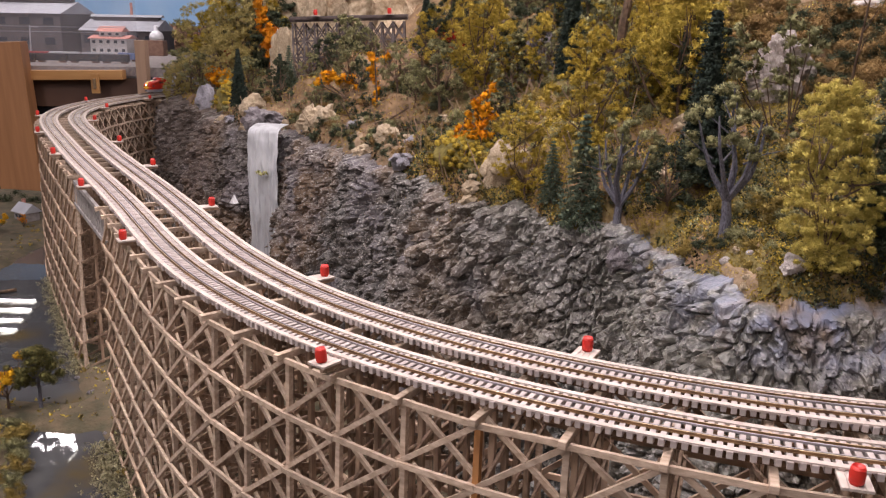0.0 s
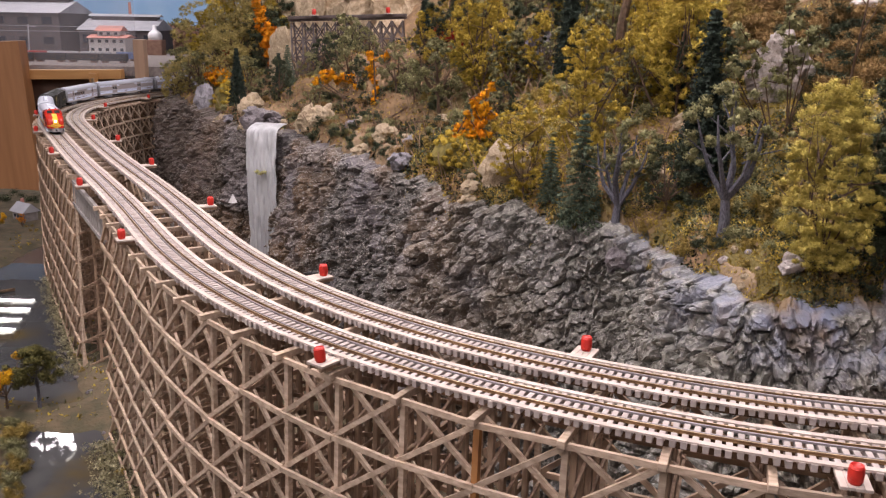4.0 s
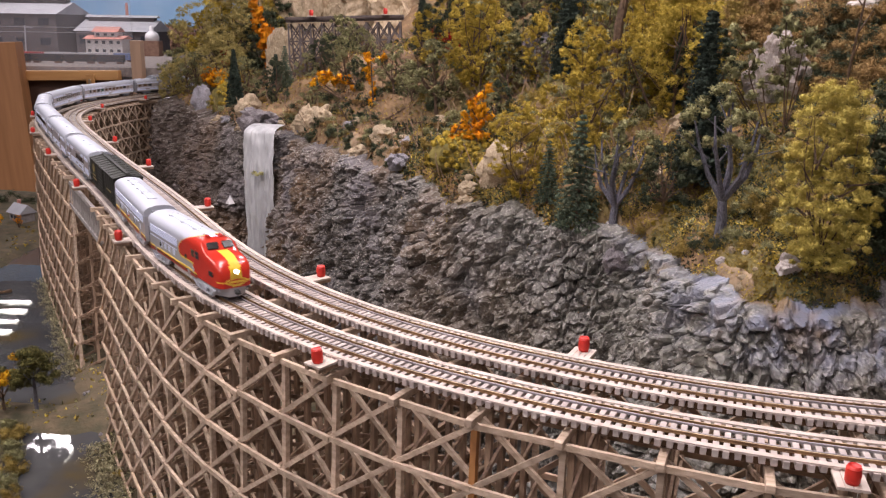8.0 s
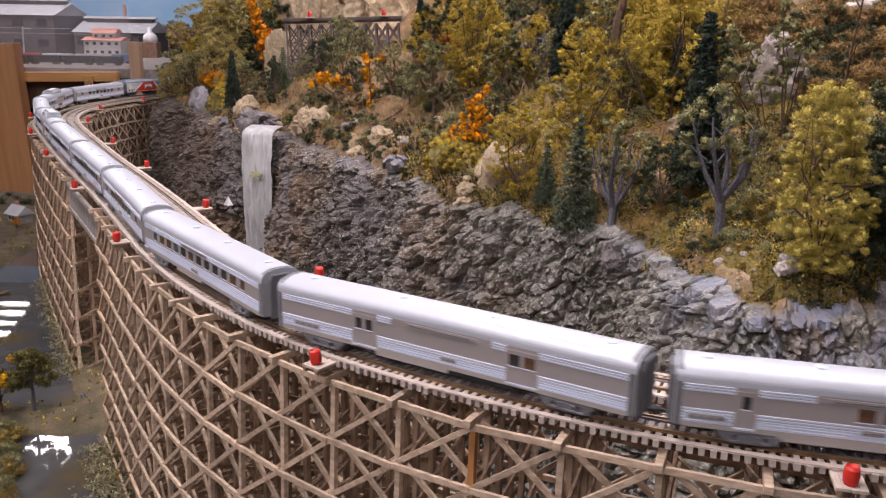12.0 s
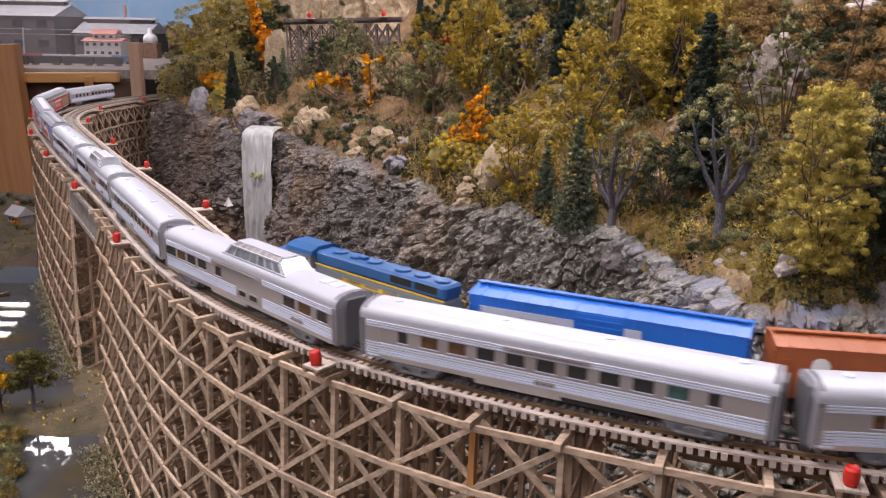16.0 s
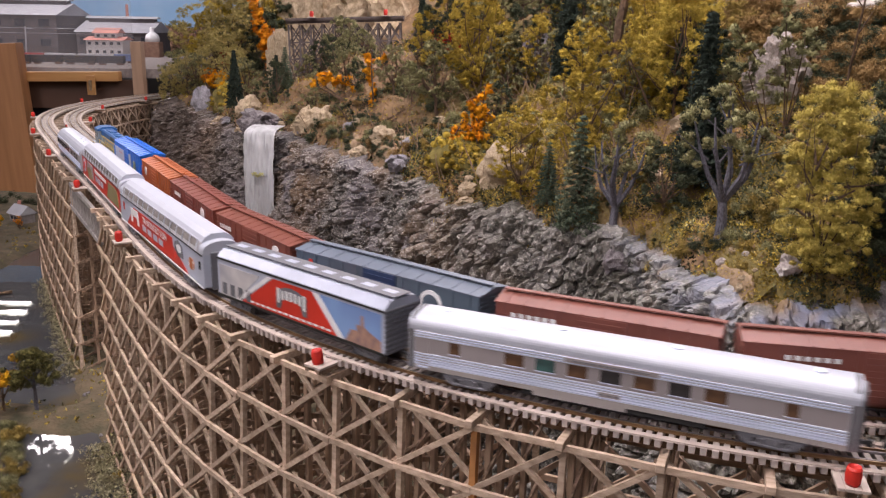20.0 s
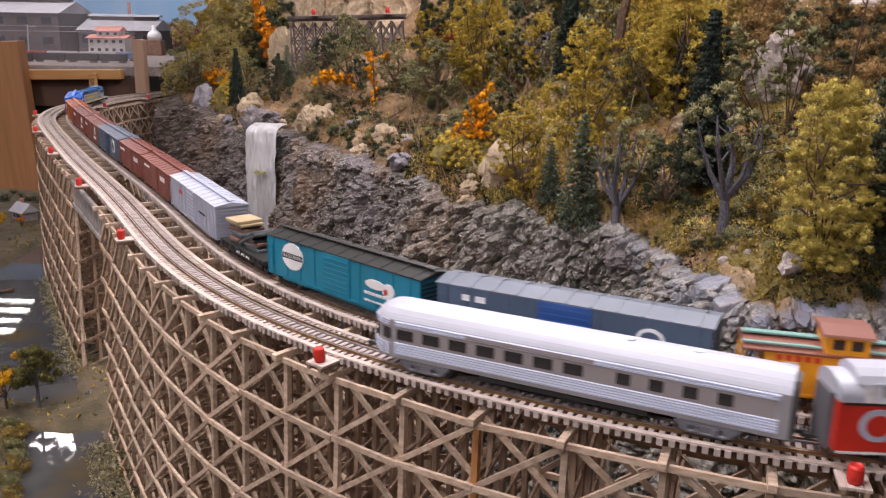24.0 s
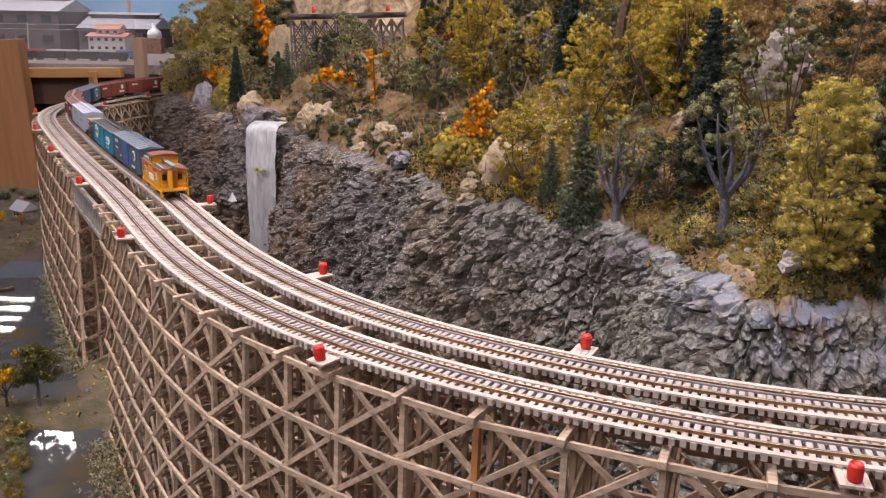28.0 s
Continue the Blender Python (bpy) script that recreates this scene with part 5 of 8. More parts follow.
for k in range(14):
    x, y = rg.choice(((-0.22, 1.60), (-0.12, 1.42), (-0.33, 1.86), (-0.45, 2.03), (0.02, 1.22), (0.05, 1.16)))
    x, y = x + rg.uniform(-0.05, 0.05), y + rg.uniform(-0.06, 0.06)
    if float(rim_distance(np.array([x]), np.array([y]))[0]) > 0.012:
        q = rg.uniform(0.006, 0.016)
        boulder(x, y, q, q * 0.8, q * 0.7, rg.choice((PALE, PALE, GREYR)), "small weathered rock on the brown slope", 120 + k, turn=rg.uniform(0, 360))
for k in range(44):
    x, y = rg.uniform(-0.56, 0.02), rg.uniform(1.2, 2.25)
    D = float(rim_distance(np.array([x]), np.array([y]))[0])
    if 0.014 < D < 0.13:
        q = rg.uniform(0.008, 0.022) * (1.25 if D < 0.06 else 0.8)
        boulder(x, y, q, q * 0.8, q * rg.uniform(0.5, 0.9), rg.choice((PALE, PALE, LILAC)), "pale angular rock set into the brown slope", 220 + k, turn=rg.uniform(0, 360), rough=1.0)
boulder(-0.285, 1.825, 0.03, 0.022, 0.030, PALE, "cream coloured boulder beside the waterfall", 161, turn=20)
boulder(-0.248, 1.79, 0.022, 0.018, 0.024, PALE, "cream coloured boulder on the slope", 162, turn=70)
boulder(-0.108, 1.545, 0.022, 0.018, 0.018, PALE, "cream coloured boulder above the cliff", 163, turn=10)
for k in range(16):
    x, y = rg.uniform(0.265, 0.30), rg.uniform(0.735, 0.81)
    q = rg.uniform(0.002, 0.006)
    boulder(x, y, q, q * 0.8, q * 0.7, rg.choice((PALE, PALE, WHITER)), "small pale rock on the sandy patch", 320 + k, turn=rg.uniform(0, 360))
boulder(0.322, 0.745, 0.013, 0.011, 0.010, WHITER, "bluish white rock beside the golden tree", 151, turn=40)
boulder(0.466, 1.20, 0.034, 0.03, 0.047, mat("pale_grey_outcrop", (0.50, 0.44, 0.40), (0.33, 0.27, 0.24), 14, 0.85, bump=0.8, bscale=60), "pale whitish rock outcrop among trees", 154, z=0.172, boxy=0.7)
boulder(0.68, 1.34, 0.075, 0.04, 0.026, WHITER, "pale pink rock ledge high on the slope", 155, z=0.262, turn=-8, rough=0.5, boxy=0.6)
boulder(0.420, 0.715, 0.016, 0.012, 0.018, WHITER, "bluish white rock in the shade", 152, turn=80)


def mound(x, y, rx, ry, rz, seed):
    t = thing("mossy_mound", "rounded mound covered in olive moss", "mound", "mounds on the slope")
    rg = np.random.default_rng(seed)
    z0 = hill(x, y)
    bm = bmesh.new()
    bmesh.ops.create_icosphere(bm, subdivisions=3, radius=1.0)
    for v in bm.verts:
        v.co *= 1 + 0.25 * noise.noise(v.co * 1.8 + Vector((seed, 0, 0)))
        v.co = Vector((x + v.co.x * rx, y + v.co.y * ry, z0 + v.co.z * rz))
    pts = [tuple(v.co) for v in bm.verts if v.co.z > z0 - 0.01]
    part("rock", bm, MOSS, t)
    pts = [pts[i] for i in rg.integers(0, len(pts), 900) if noise.noise(Vector(pts[i]) * 40) > -0.3]
    part("moss", leaf_mesh("moss", pts, [0.0055] * len(pts), 30, 0.0014, OLIVE, seed), None, t)


mound(0.03, 1.262, 0.046, 0.036, 0.034, 5)
mound(0.085, 1.19, 0.03, 0.025, 0.02, 6)
mound(-0.565, 2.235, 0.036, 0.03, 0.046, 7)
P_BUSH = thing("bush", "low green bush in the undergrowth", "bush", "bushes")
part("crown", leaf_mesh("crown", [(random.gauss(0, 0.3), random.gauss(0, 0.3), abs(random.gauss(0.3, 0.2))) for _ in range(14)], [0.3] * 14, 230, 0.036, SAGE, 41), None, P_BUSH)
P_BUSHD = thing("dark_bush", "low dark green bush in the undergrowth", "bush", "bushes")
part("crown", leaf_mesh("crown", [(random.gauss(0, 0.3), random.gauss(0, 0.3), abs(random.gauss(0.3, 0.2))) for _ in range(14)], [0.3] * 14, 230, 0.036, DEEP, 42), None, P_BUSHD)
P_BUSHR = thing("rusty_bush", "low rusty brown bush in the undergrowth", "bush", "bushes")
part("crown", leaf_mesh("crown", [(random.gauss(0, 0.3), random.gauss(0, 0.3), abs(random.gauss(0.3, 0.2))) for _ in range(14)], [0.3] * 14, 230, 0.036, leaf_mat("rusty_brush", (0.40, 0.255, 0.10), (0.16, 0.095, 0.04)), 44), None, P_BUSHR)
P_BUSHO = thing("golden_bush", "low golden olive bush in the undergrowth", "bush", "bushes")
part("crown", leaf_mesh("crown", [(random.gauss(0, 0.3), random.gauss(0, 0.3), abs(random.gauss(0.3, 0.2))) for _ in range(14)], [0.3] * 14, 230, 0.036, OCHRE, 43), None, P_BUSHO)
for x, y, s, p in ((0.225, 0.955, 0.016, P_BUSHD), (0.20, 0.985, 0.013, P_BUSH), (0.245, 0.92, 0.018, P_BUSHO), (0.262, 0.87, 0.02, P_BUSHO), (0.28, 0.83, 0.014, P_BUSHD), (0.31, 0.83, 0.014, P_BUSHD),
                   (0.27, 0.80, 0.012, P_BUSH), (0.23, 0.995, 0.012, P_BUSHO), (0.36, 0.715, 0.012, P_BUSHD), (0.385, 0.72, 0.014, P_BUSHD), (-0.34, 1.90, 0.016, P_BUSHD), (-0.31, 1.87, 0.018, P_BUSH),
                   (-0.27, 1.76, 0.02, P_BUSHD), (-0.22, 1.72, 0.022, P_BUSH), (-0.20, 1.68, 0.02, P_BUSHD), (-0.16, 1.70, 0.022, P_BUSHD), (-0.14, 1.62, 0.018, P_BUSH), (-0.10, 1.58, 0.02, P_BUSHD), (-0.12, 1.52, 0.012, P_BUSHD),
                   (-0.25, 1.93, 0.03, P_BUSHD), (-0.30, 1.97, 0.028, P_BUSH), (-0.05, 1.60, 0.03, P_BUSHD), (0.02, 1.45, 0.028, P_BUSH), (0.05, 1.40, 0.022, P_BUSHD), (-0.02, 1.50, 0.024, P_BUSHO),
                   (-0.5, 2.2, 0.025, P_BUSH), (-0.47, 2.13, 0.02, P_BUSHD), (-0.43, 2.06, 0.018, P_BUSH), (0.12, 1.22, 0.024, P_BUSHO), (0.09, 1.28, 0.025, P_BUSHO), (0.36, 0.92, 0.03, P_BUSHO), (0.33, 0.93, 0.02, P_BUSH), (0.30, 0.80, 0.013, P_BUSHO), (0.315, 0.785, 0.012, P_BUSH), (0.29, 0.775, 0.010, P_BUSHO), (0.325, 0.76, 0.012, P_BUSHO), (0.255, 0.90, 0.012, P_BUSH), (0.235, 0.945, 0.013, P_BUSH), (0.27, 0.855, 0.012, P_BUSHD), (0.285, 0.865, 0.014, P_BUSHO), (0.24, 0.965, 0.014, P_BUSHO), (0.215, 1.005, 0.014, P_BUSHD), (0.19, 1.02, 0.012, P_BUSHO), (0.155, 1.03, 0.012, P_BUSHD), (0.03, 1.26, 0.02, P_BUSHO), (0.045, 1.235, 0.016, P_BUSH), (0.01, 1.28, 0.018, P_BUSHO), (0.06, 1.22, 0.016, P_BUSHO)):
    plant(p, x, y, s)

for k in range(26):
    f = k / 25
    plant(P_BUSHD if k % 3 else P_BUSH, -0.33 + 0.33 * f + rng.uniform(-0.02, 0.06), 1.90 - 0.50 * f + rng.uniform(-0.03, 0.06), rng.uniform(0.013, 0.026))
for k in range(760):
    u, d = rng.uniform(0, 1), rng.uniform(0.03, 0.42)
    x, y = rng.uniform(-0.7, 0.5), rng.uniform(0.75, 2.4)
    D = float(rim_distance(np.array([x]), np.array([y]))[0])
    if 0.03 < D < 0.45 and abs(x) < 0.56 * y:
        plant(rng.choice((P_BUSH, P_BUSHD, P_BUSHO, P_BUSHO, P_BUSH) if x > 0 else (P_BUSH, P_BUSHD, P_BUSHD, P_BUSHR, P_BUSHO)), x, y, rng.uniform(0.009, 0.026))

for k in range(150):
    plant(P_BUSHR if k % 4 else P_BUSHD, rng.uniform(0.49, 0.80), rng.uniform(1.06, 1.40), rng.uniform(0.018, 0.036))
for k in range(34):
    plant(P_BUSHR if k % 5 else P_BUSHO, rng.uniform(0.38, 0.52), rng.uniform(1.27, 1.42), rng.uniform(0.022, 0.042))
for k in range(60):
    y = rng.uniform(1.40, 1.95)
    x = -0.203 - 0.53 * (y - 1.614) + rng.uniform(0.02, 0.13)
    plant(rng.choice((P_BUSHD, P_BUSHD, P_BUSHR, P_BUSH)), x, y, rng.uniform(0.010, 0.020))

for k in range(70):
    plant(P_BUSHR if k % 3 else P_BUSHD, rng.uniform(0.50, 0.66), rng.uniform(1.16, 1.31), rng.uniform(0.022, 0.040))

# fallen branches and bare trunks
for k, (x, y, ln, tilt, turn) in enumerate(((-0.13, 1.66, 0.07, 70, 30), (-0.10, 1.70, 0.06, 60, 60), (-0.08, 1.64, 0.05, 75, 10), (0.02, 1.55, 0.05, 50, 120), (-0.40, 2.2, 0.1, 25, 0), (-0.36, 2.16, 0.09, 20, 160), (-0.19, 1.76, 0.05, 40, 220), (0.26, 1.32, 0.14, 6, 0), (0.30, 1.22, 0.08, 30, 200), (0.50, 1.06, 0.16, 14, 260), (0.42, 0.98, 0.09, 30, 0))):
    bm = bmesh.new()
    limb(bm, (0, 0, -0.01), (0, 0, ln), 0.0022 if k != 7 else 0.009, 0.001 if k != 7 else 0.006, 6, 0.004)
    for q in range(3):
        limb(bm, (0, 0, ln * (0.4 + 0.18 * q)), (0.02 * math.cos(q * 2.2), 0.02 * math.sin(q * 2.2), ln * (0.6 + 0.15 * q)), 0.001, 0.0004, 4)
    tagged(part("dead_branch", bm, BROWNB, m=pose(x, y, hill(x, y) + 0.004, 0, tilt, turn)), "bare brown dead branch on the slope", "branch", "dead branches")


# ---- the river bank ----
def bank():
    P_BANK = broadleaf("bank_tree", "dark olive green tree on the river bank", leaf_mat("bank_foliage", (0.26, 0.23, 0.075), (0.05, 0.05, 0.018)), BARK, 51, width=0.36, bare=0.46, clumps=110, per=300, leafsize=0.011, clump=0.085)
    plant(P_BANK, -0.622, 1.205, 0.105, 0, GROUND + 0.004)
    plant(P_YELLOW, -0.672, 1.20, 0.085, 0, GROUND + 0.004)
    plant(P_YELLOW, -1.245, 2.27, 0.075, 60, GROUND + 0.004)
    plant(P_ORANGE, -1.21, 2.36, 0.05, 60, GROUND + 0.006)
    for x, y, s, p in ((-0.60, 1.08, 0.028, P_BUSH), (-0.575, 1.03, 0.026, P_BUSHO), (-0.56, 0.99, 0.024, P_BUSH), (-0.62, 1.12, 0.028, P_BUSHO), (-0.585, 1.055, 0.022, P_BUSH), (-0.545, 0.965, 0.02, P_BUSHO), (-0.64, 1.15, 0.024, P_BUSH), (-0.61, 1.14, 0.014, P_BUSHO), (-0.66, 1.13, 0.02, P_BUSH), (-0.63, 1.10, 0.025, P_BUSHO), (-0.62, 1.05, 0.025, P_BUSH), (-0.66, 1.05, 0.03, P_BUSH), (-0.60, 1.01, 0.022, P_BUSHO), (-0.575, 0.985, 0.016, P_BUSHO), (-0.68, 1.17, 0.02, P_BUSHO),
                       (-1.19, 2.36, 0.02, P_BUSHO), (-1.16, 2.32, 0.02, P_BUSHO), (-1.33, 2.68, 0.05, P_BUSHD), (-1.29, 2.74, 0.045, P_BUSHD), (-1.42, 2.66, 0.06, P_BUSHD), (-1.25, 2.55, 0.03, P_BUSHD), (-1.15, 2.42, 0.025, P_BUSH),
                       (-0.86, 1.86, 0.012, P_BUSHO), (-0.82, 1.76, 0.012, P_BUSHO), (-0.78, 1.68, 0.013, P_BUSHO), (-0.73, 1.58, 0.012, P_BUSHO), (-0.69, 1.5, 0.012, P_BUSHO), (-0.655, 1.42, 0.014, P_BUSHO), (-0.62, 1.36, 0.012, P_BUSHO),
                       (-0.43, 1.02, 0.012, P_BUSHO), (-0.45, 1.07, 0.010, P_BUSH)):
        plant(p, x, y, s, None, GROUND + 0.004)
    rg = np.random.default_rng(61)
    for nm, m, n, seed in (("bank_grass", OLIVE, 2600, 62), ("bank_litter", SAGE, 1500, 63)):
        pts = []
        while len(pts) < n:
            y = rg.uniform(0.85, 2.9)
            x = rg.uniform(-1.7, -0.35)
            river = min(-0.60 - 0.52 * (y - 1.30) - x, y - 1.25, (x + 1.09) if y > 1.95 else 9)
            pond = min(0.062 + 0.12 * (1.14 - y) - abs(x + 0.487 + 0.55 * (y - 1.0)), 1.15 - y)
            if max(river, pond) < -0.012 and (fbm(x, y, 10, seed) > 0 or river > -0.05):
                pts.append((x, y, GROUND + 0.012))
        tagged(new(nm, leaf_mesh(nm, pts, [0.004] * n, 4, 0.0025, m, seed, 0.8)), "dry grass and moss along the river bank", "grass", kind="stuff")
    pts = []
    while len(pts) < 2200:
        f, w = rg.uniform(0, 1), rg.normal() * 0.009
        if rg.random() < 0.7:
            x, y = -0.925 + 0.30 * f, 1.91 - 0.55 * f
        else:
            x, y = -0.487 + 0.09 * f, 1.11 - 0.17 * f
        pts.append((x + w * 1.2, y + w, GROUND + rg.uniform(0.004, 0.012)))
    tagged(new("foot_grass", leaf_mesh("foot_grass", pts, [0.004] * len(pts), 9, 0.0013, mat("dull_grass", (0.44, 0.40, 0.24), (0.27, 0.23, 0.12), 60, 0.95, vary=0.2, island=True), 64, 0.7)), "strip of olive grass along the trestle's foot", "grass", kind="stuff")
    tuft = thing("moss_tuft", "small yellow green moss tuft on the waterfall", "moss")
    part("moss", leaf_mesh("moss", [(-0.392, 1.752, -0.066), (-0.384, 1.750, -0.069), (-0.377, 1.752, -0.067)], [0.006] * 3, 60, 0.0022, leaf_mat("pale_moss", (0.66, 0.62, 0.30), (0.45, 0.42, 0.18)), 65, 0.7), None, tuft)
    for k in range(26):
        y = rg.uniform(0.9, 2.0)
        x = -0.60 - 0.52 * (y - 1.30) + rg.uniform(-0.01, 0.03) if y > 1.28 else -0.425 - 0.55 * (y - 1.0) + rg.uniform(-0.012, 0.012)
        s = rg.uniform(0.003, 0.008)
        boulder(x, y, s, s * 0.8, s * 0.6, GREYR, "small grey stone at the water's edge", 70 + k, GROUND + 0.002, 50 * k)
    t = thing("cottage", "small white cottage with a grey roof", "house", m=pose(-1.245, 2.453, GROUND + 0.012, 0, 0, -35) @ Matrix.Scale(0.85, 4))
    part("wall", boxm(0.075, 0.05, 0.035, pose(0, 0, 0.0175)), mat("grey_cottage_wall", (0.30, 0.27, 0.26), (0.2, 0.18, 0.17), 90, 0.85, bump=0.5), t)
    bm = bmesh.new()
    gable(bm, -0.044, 0.044, -0.034, 0.034, 0.034, 0.064)
    part("roof", bm, FROOF, t)
    part("door", boxm(0.012, 0.003, 0.024, pose(0.015, -0.026, 0.012)), DARKW, t)
    for x in (-0.02, 0.0):
        part("window", boxm(0.009, 0.003, 0.01, pose(x, -0.026, 0.02)), GLASSD, t)
    part("chimney", boxm(0.009, 0.009, 0.03, pose(-0.02, 0.005, 0.06)), TILED, t)
    c = thing("canoe", "small brown canoe on the river", "canoe", m=pose(-0.985, 1.80, GROUND + 0.001, 0, 0, 30))
    bm = bmesh.new()
    rings = []
    for i in range(9):
        u = i / 8 * 2 - 1
        w = 0.006 * (1 - u * u) ** 0.6 + 0.0003
        hgt = 0.005 + 0.003 * u * u
        rings.append([bm.verts.new(p) for p in ((u * 0.026, -w, hgt), (u * 0.026, -w * 0.7, 0.001), (u * 0.026, w * 0.7, 0.001), (u * 0.026, w, hgt), (u * 0.026, w * 0.8, hgt), (u * 0.026, 0, 0.002), (u * 0.026, -w * 0.8, hgt))])
    for a, b in zip(rings, rings[1:]):
        for k in range(7):
            bm.faces.new((a[k], a[(k + 1) % 7], b[(k + 1) % 7], b[k]))
    part("hull", bm, BROWNB, c)
    for x in (-0.01, 0.01):
        part("thwart", boxm(0.003, 0.009, 0.001, pose(x, 0, 0.004)), BEAMW, c)
    t = thing("tent", "tiny white tent on a rock ledge", "tent", m=pose(-0.40, 1.575, -0.095))
    bm = bmesh.new()
    lathe(bm, [(0.009, 0), (0.0, 0.017)], 4)
    part("canvas", bm, STUCCO, t)


bank()


def far_woods():
    rg = np.random.default_rng(9)
    for nm, m, y, z, n in (("far_woods", SAGE, 6.25, 0.22, 60), ("far_autumn_woods", mat("autumn_foliage", (0.46, 0.27, 0.18), (0.30, 0.18, 0.13), 70, 0.95, vary=0.3, island=True), 6.15, 0.18, 60)):
        x0, x1 = (-2.9, -1.4) if nm == "far_woods" else (-2.2, -1.0)
        pts = [(rg.uniform(x0, x1), y + rg.uniform(-0.05, 0.05), rg.uniform(0.03, z)) for _ in range(n * 3)]
        tagged(new(nm, leaf_mesh(nm, pts, [0.05] * len(pts), 40, 0.012, m, 12)), "distant wooded hills behind the town", "woods", kind="stuff")


far_woods()


# ---- trains ----
from mathutils.bvhtree import BVHTree


def paint(name, c, rough=0.42, metal=0.0, dirt=0.8):
    return mat(name, c, tuple(v * dirt for v in c), 25, rough, metal, bump=0.05, bscale=300)


SILVER = paint("silver_paint", (0.43, 0.42, 0.445), 0.36, 0.3, 0.92)
ROOFS = paint("silver_roof", (0.47, 0.485, 0.55), 0.42, 0.1, 0.94)
RIBS = paint("bright_fluting", (0.72, 0.77, 0.93), 0.28, 0.15, 0.95)
TAUPE = paint("taupe_window_band", (0.355, 0.315, 0.315), 0.45, 0.1, 0.92)
TRUCKB = paint("bright_silver_truck", (0.55, 0.56, 0.62), 0.32, 0.45)
TRUCKG = paint("grey_truck", (0.17, 0.17, 0.19), 0.5, 0.2)
SILLC = paint("pale_beige_sill", (0.46, 0.42, 0.40), 0.45, 0.0, 0.9)
DARKG = paint("dark_underbody", (0.03, 0.03, 0.032), 0.7)
DIAPH = paint("dark_grey_bellows", (0.14, 0.14, 0.155), 0.7)
PANEB = mat("brown_lit_car_window", (0.16, 0.085, 0.045), (0.05, 0.03, 0.02), 90, 0.12)
PANEG = mat("green_lit_car_window", (0.07, 0.15, 0.135), (0.03, 0.05, 0.05), 90, 0.12)
PANE = mat("tinted_car_window", (0.05, 0.045, 0.045), (0.025, 0.022, 0.022), 60, 0.12)
DOMEG = mat("dome_glazing", (0.25, 0.27, 0.30), (0.13, 0.14, 0.155), 60, 0.08)
DOMEP = mat("milky_dome_glazing", (0.62, 0.61, 0.62), (0.42, 0.40, 0.42), 120, 0.15, detail=2)
DOMEL = mat("pale_dome_glazing", (0.36, 0.33, 0.31), (0.19, 0.175, 0.17), 45, 0.12, detail=2)
WAXRED = paint("bonnet_red", (0.54, 0.034, 0.02), 0.2)
WAXYEL = paint("stripe_yellow", (0.85, 0.55, 0.05), 0.35)
STRIPER = paint("dark_red_stripe", (0.33, 0.035, 0.02), 0.4)
BLACKP = paint("black_paint", (0.022, 0.022, 0.02), 0.5)
OLIVEK = paint("very_dark_green_paint", (0.021, 0.020, 0.016), 0.55)
GOLDL = paint("dull_gold_lettering", (0.25, 0.20, 0.075), 0.5)
SCARLET = paint("scarlet_paint", (0.60, 0.035, 0.02), 0.38)
LGREY = paint("pale_grey_paint", (0.47, 0.50, 0.60), 0.38)
WHITEP = paint("white_lettering", (0.82, 0.82, 0.82), 0.45)
LAMPG = glow("headlight_glow", (1.0, 0.85, 0.5), 14.0)
WHEEL = paint("wheel_steel", (0.10, 0.09, 0.085), 0.4, 0.6)


def prism(prof, x0, x1, smooth=False):
    """A closed (y, z) outline drawn out along x."""
    bm = bmesh.new()
    a = [bm.verts.new((x0, y, z)) for y, z in prof]
    b = [bm.verts.new((x1, y, z)) for y, z in prof]
    n = len(prof)
    for k in range(n):
        bm.faces.new((a[k], a[(k + 1) % n], b[(k + 1) % n], b[k]))
    bm.faces.new(a[::-1])
    bm.faces.new(b)
    bmesh.ops.recalc_face_normals(bm, faces=bm.faces)
    return bm


def arch(w, z0, z1, n=26, p=0.6):
    """A rounded roof outline from one eave to the other."""
    return [(w * math.cos(math.pi * k / n), z0 + (z1 - z0) * max(0, math.sin(math.pi * k / n)) ** p) for k in range(n + 1)]


_trucks = {}


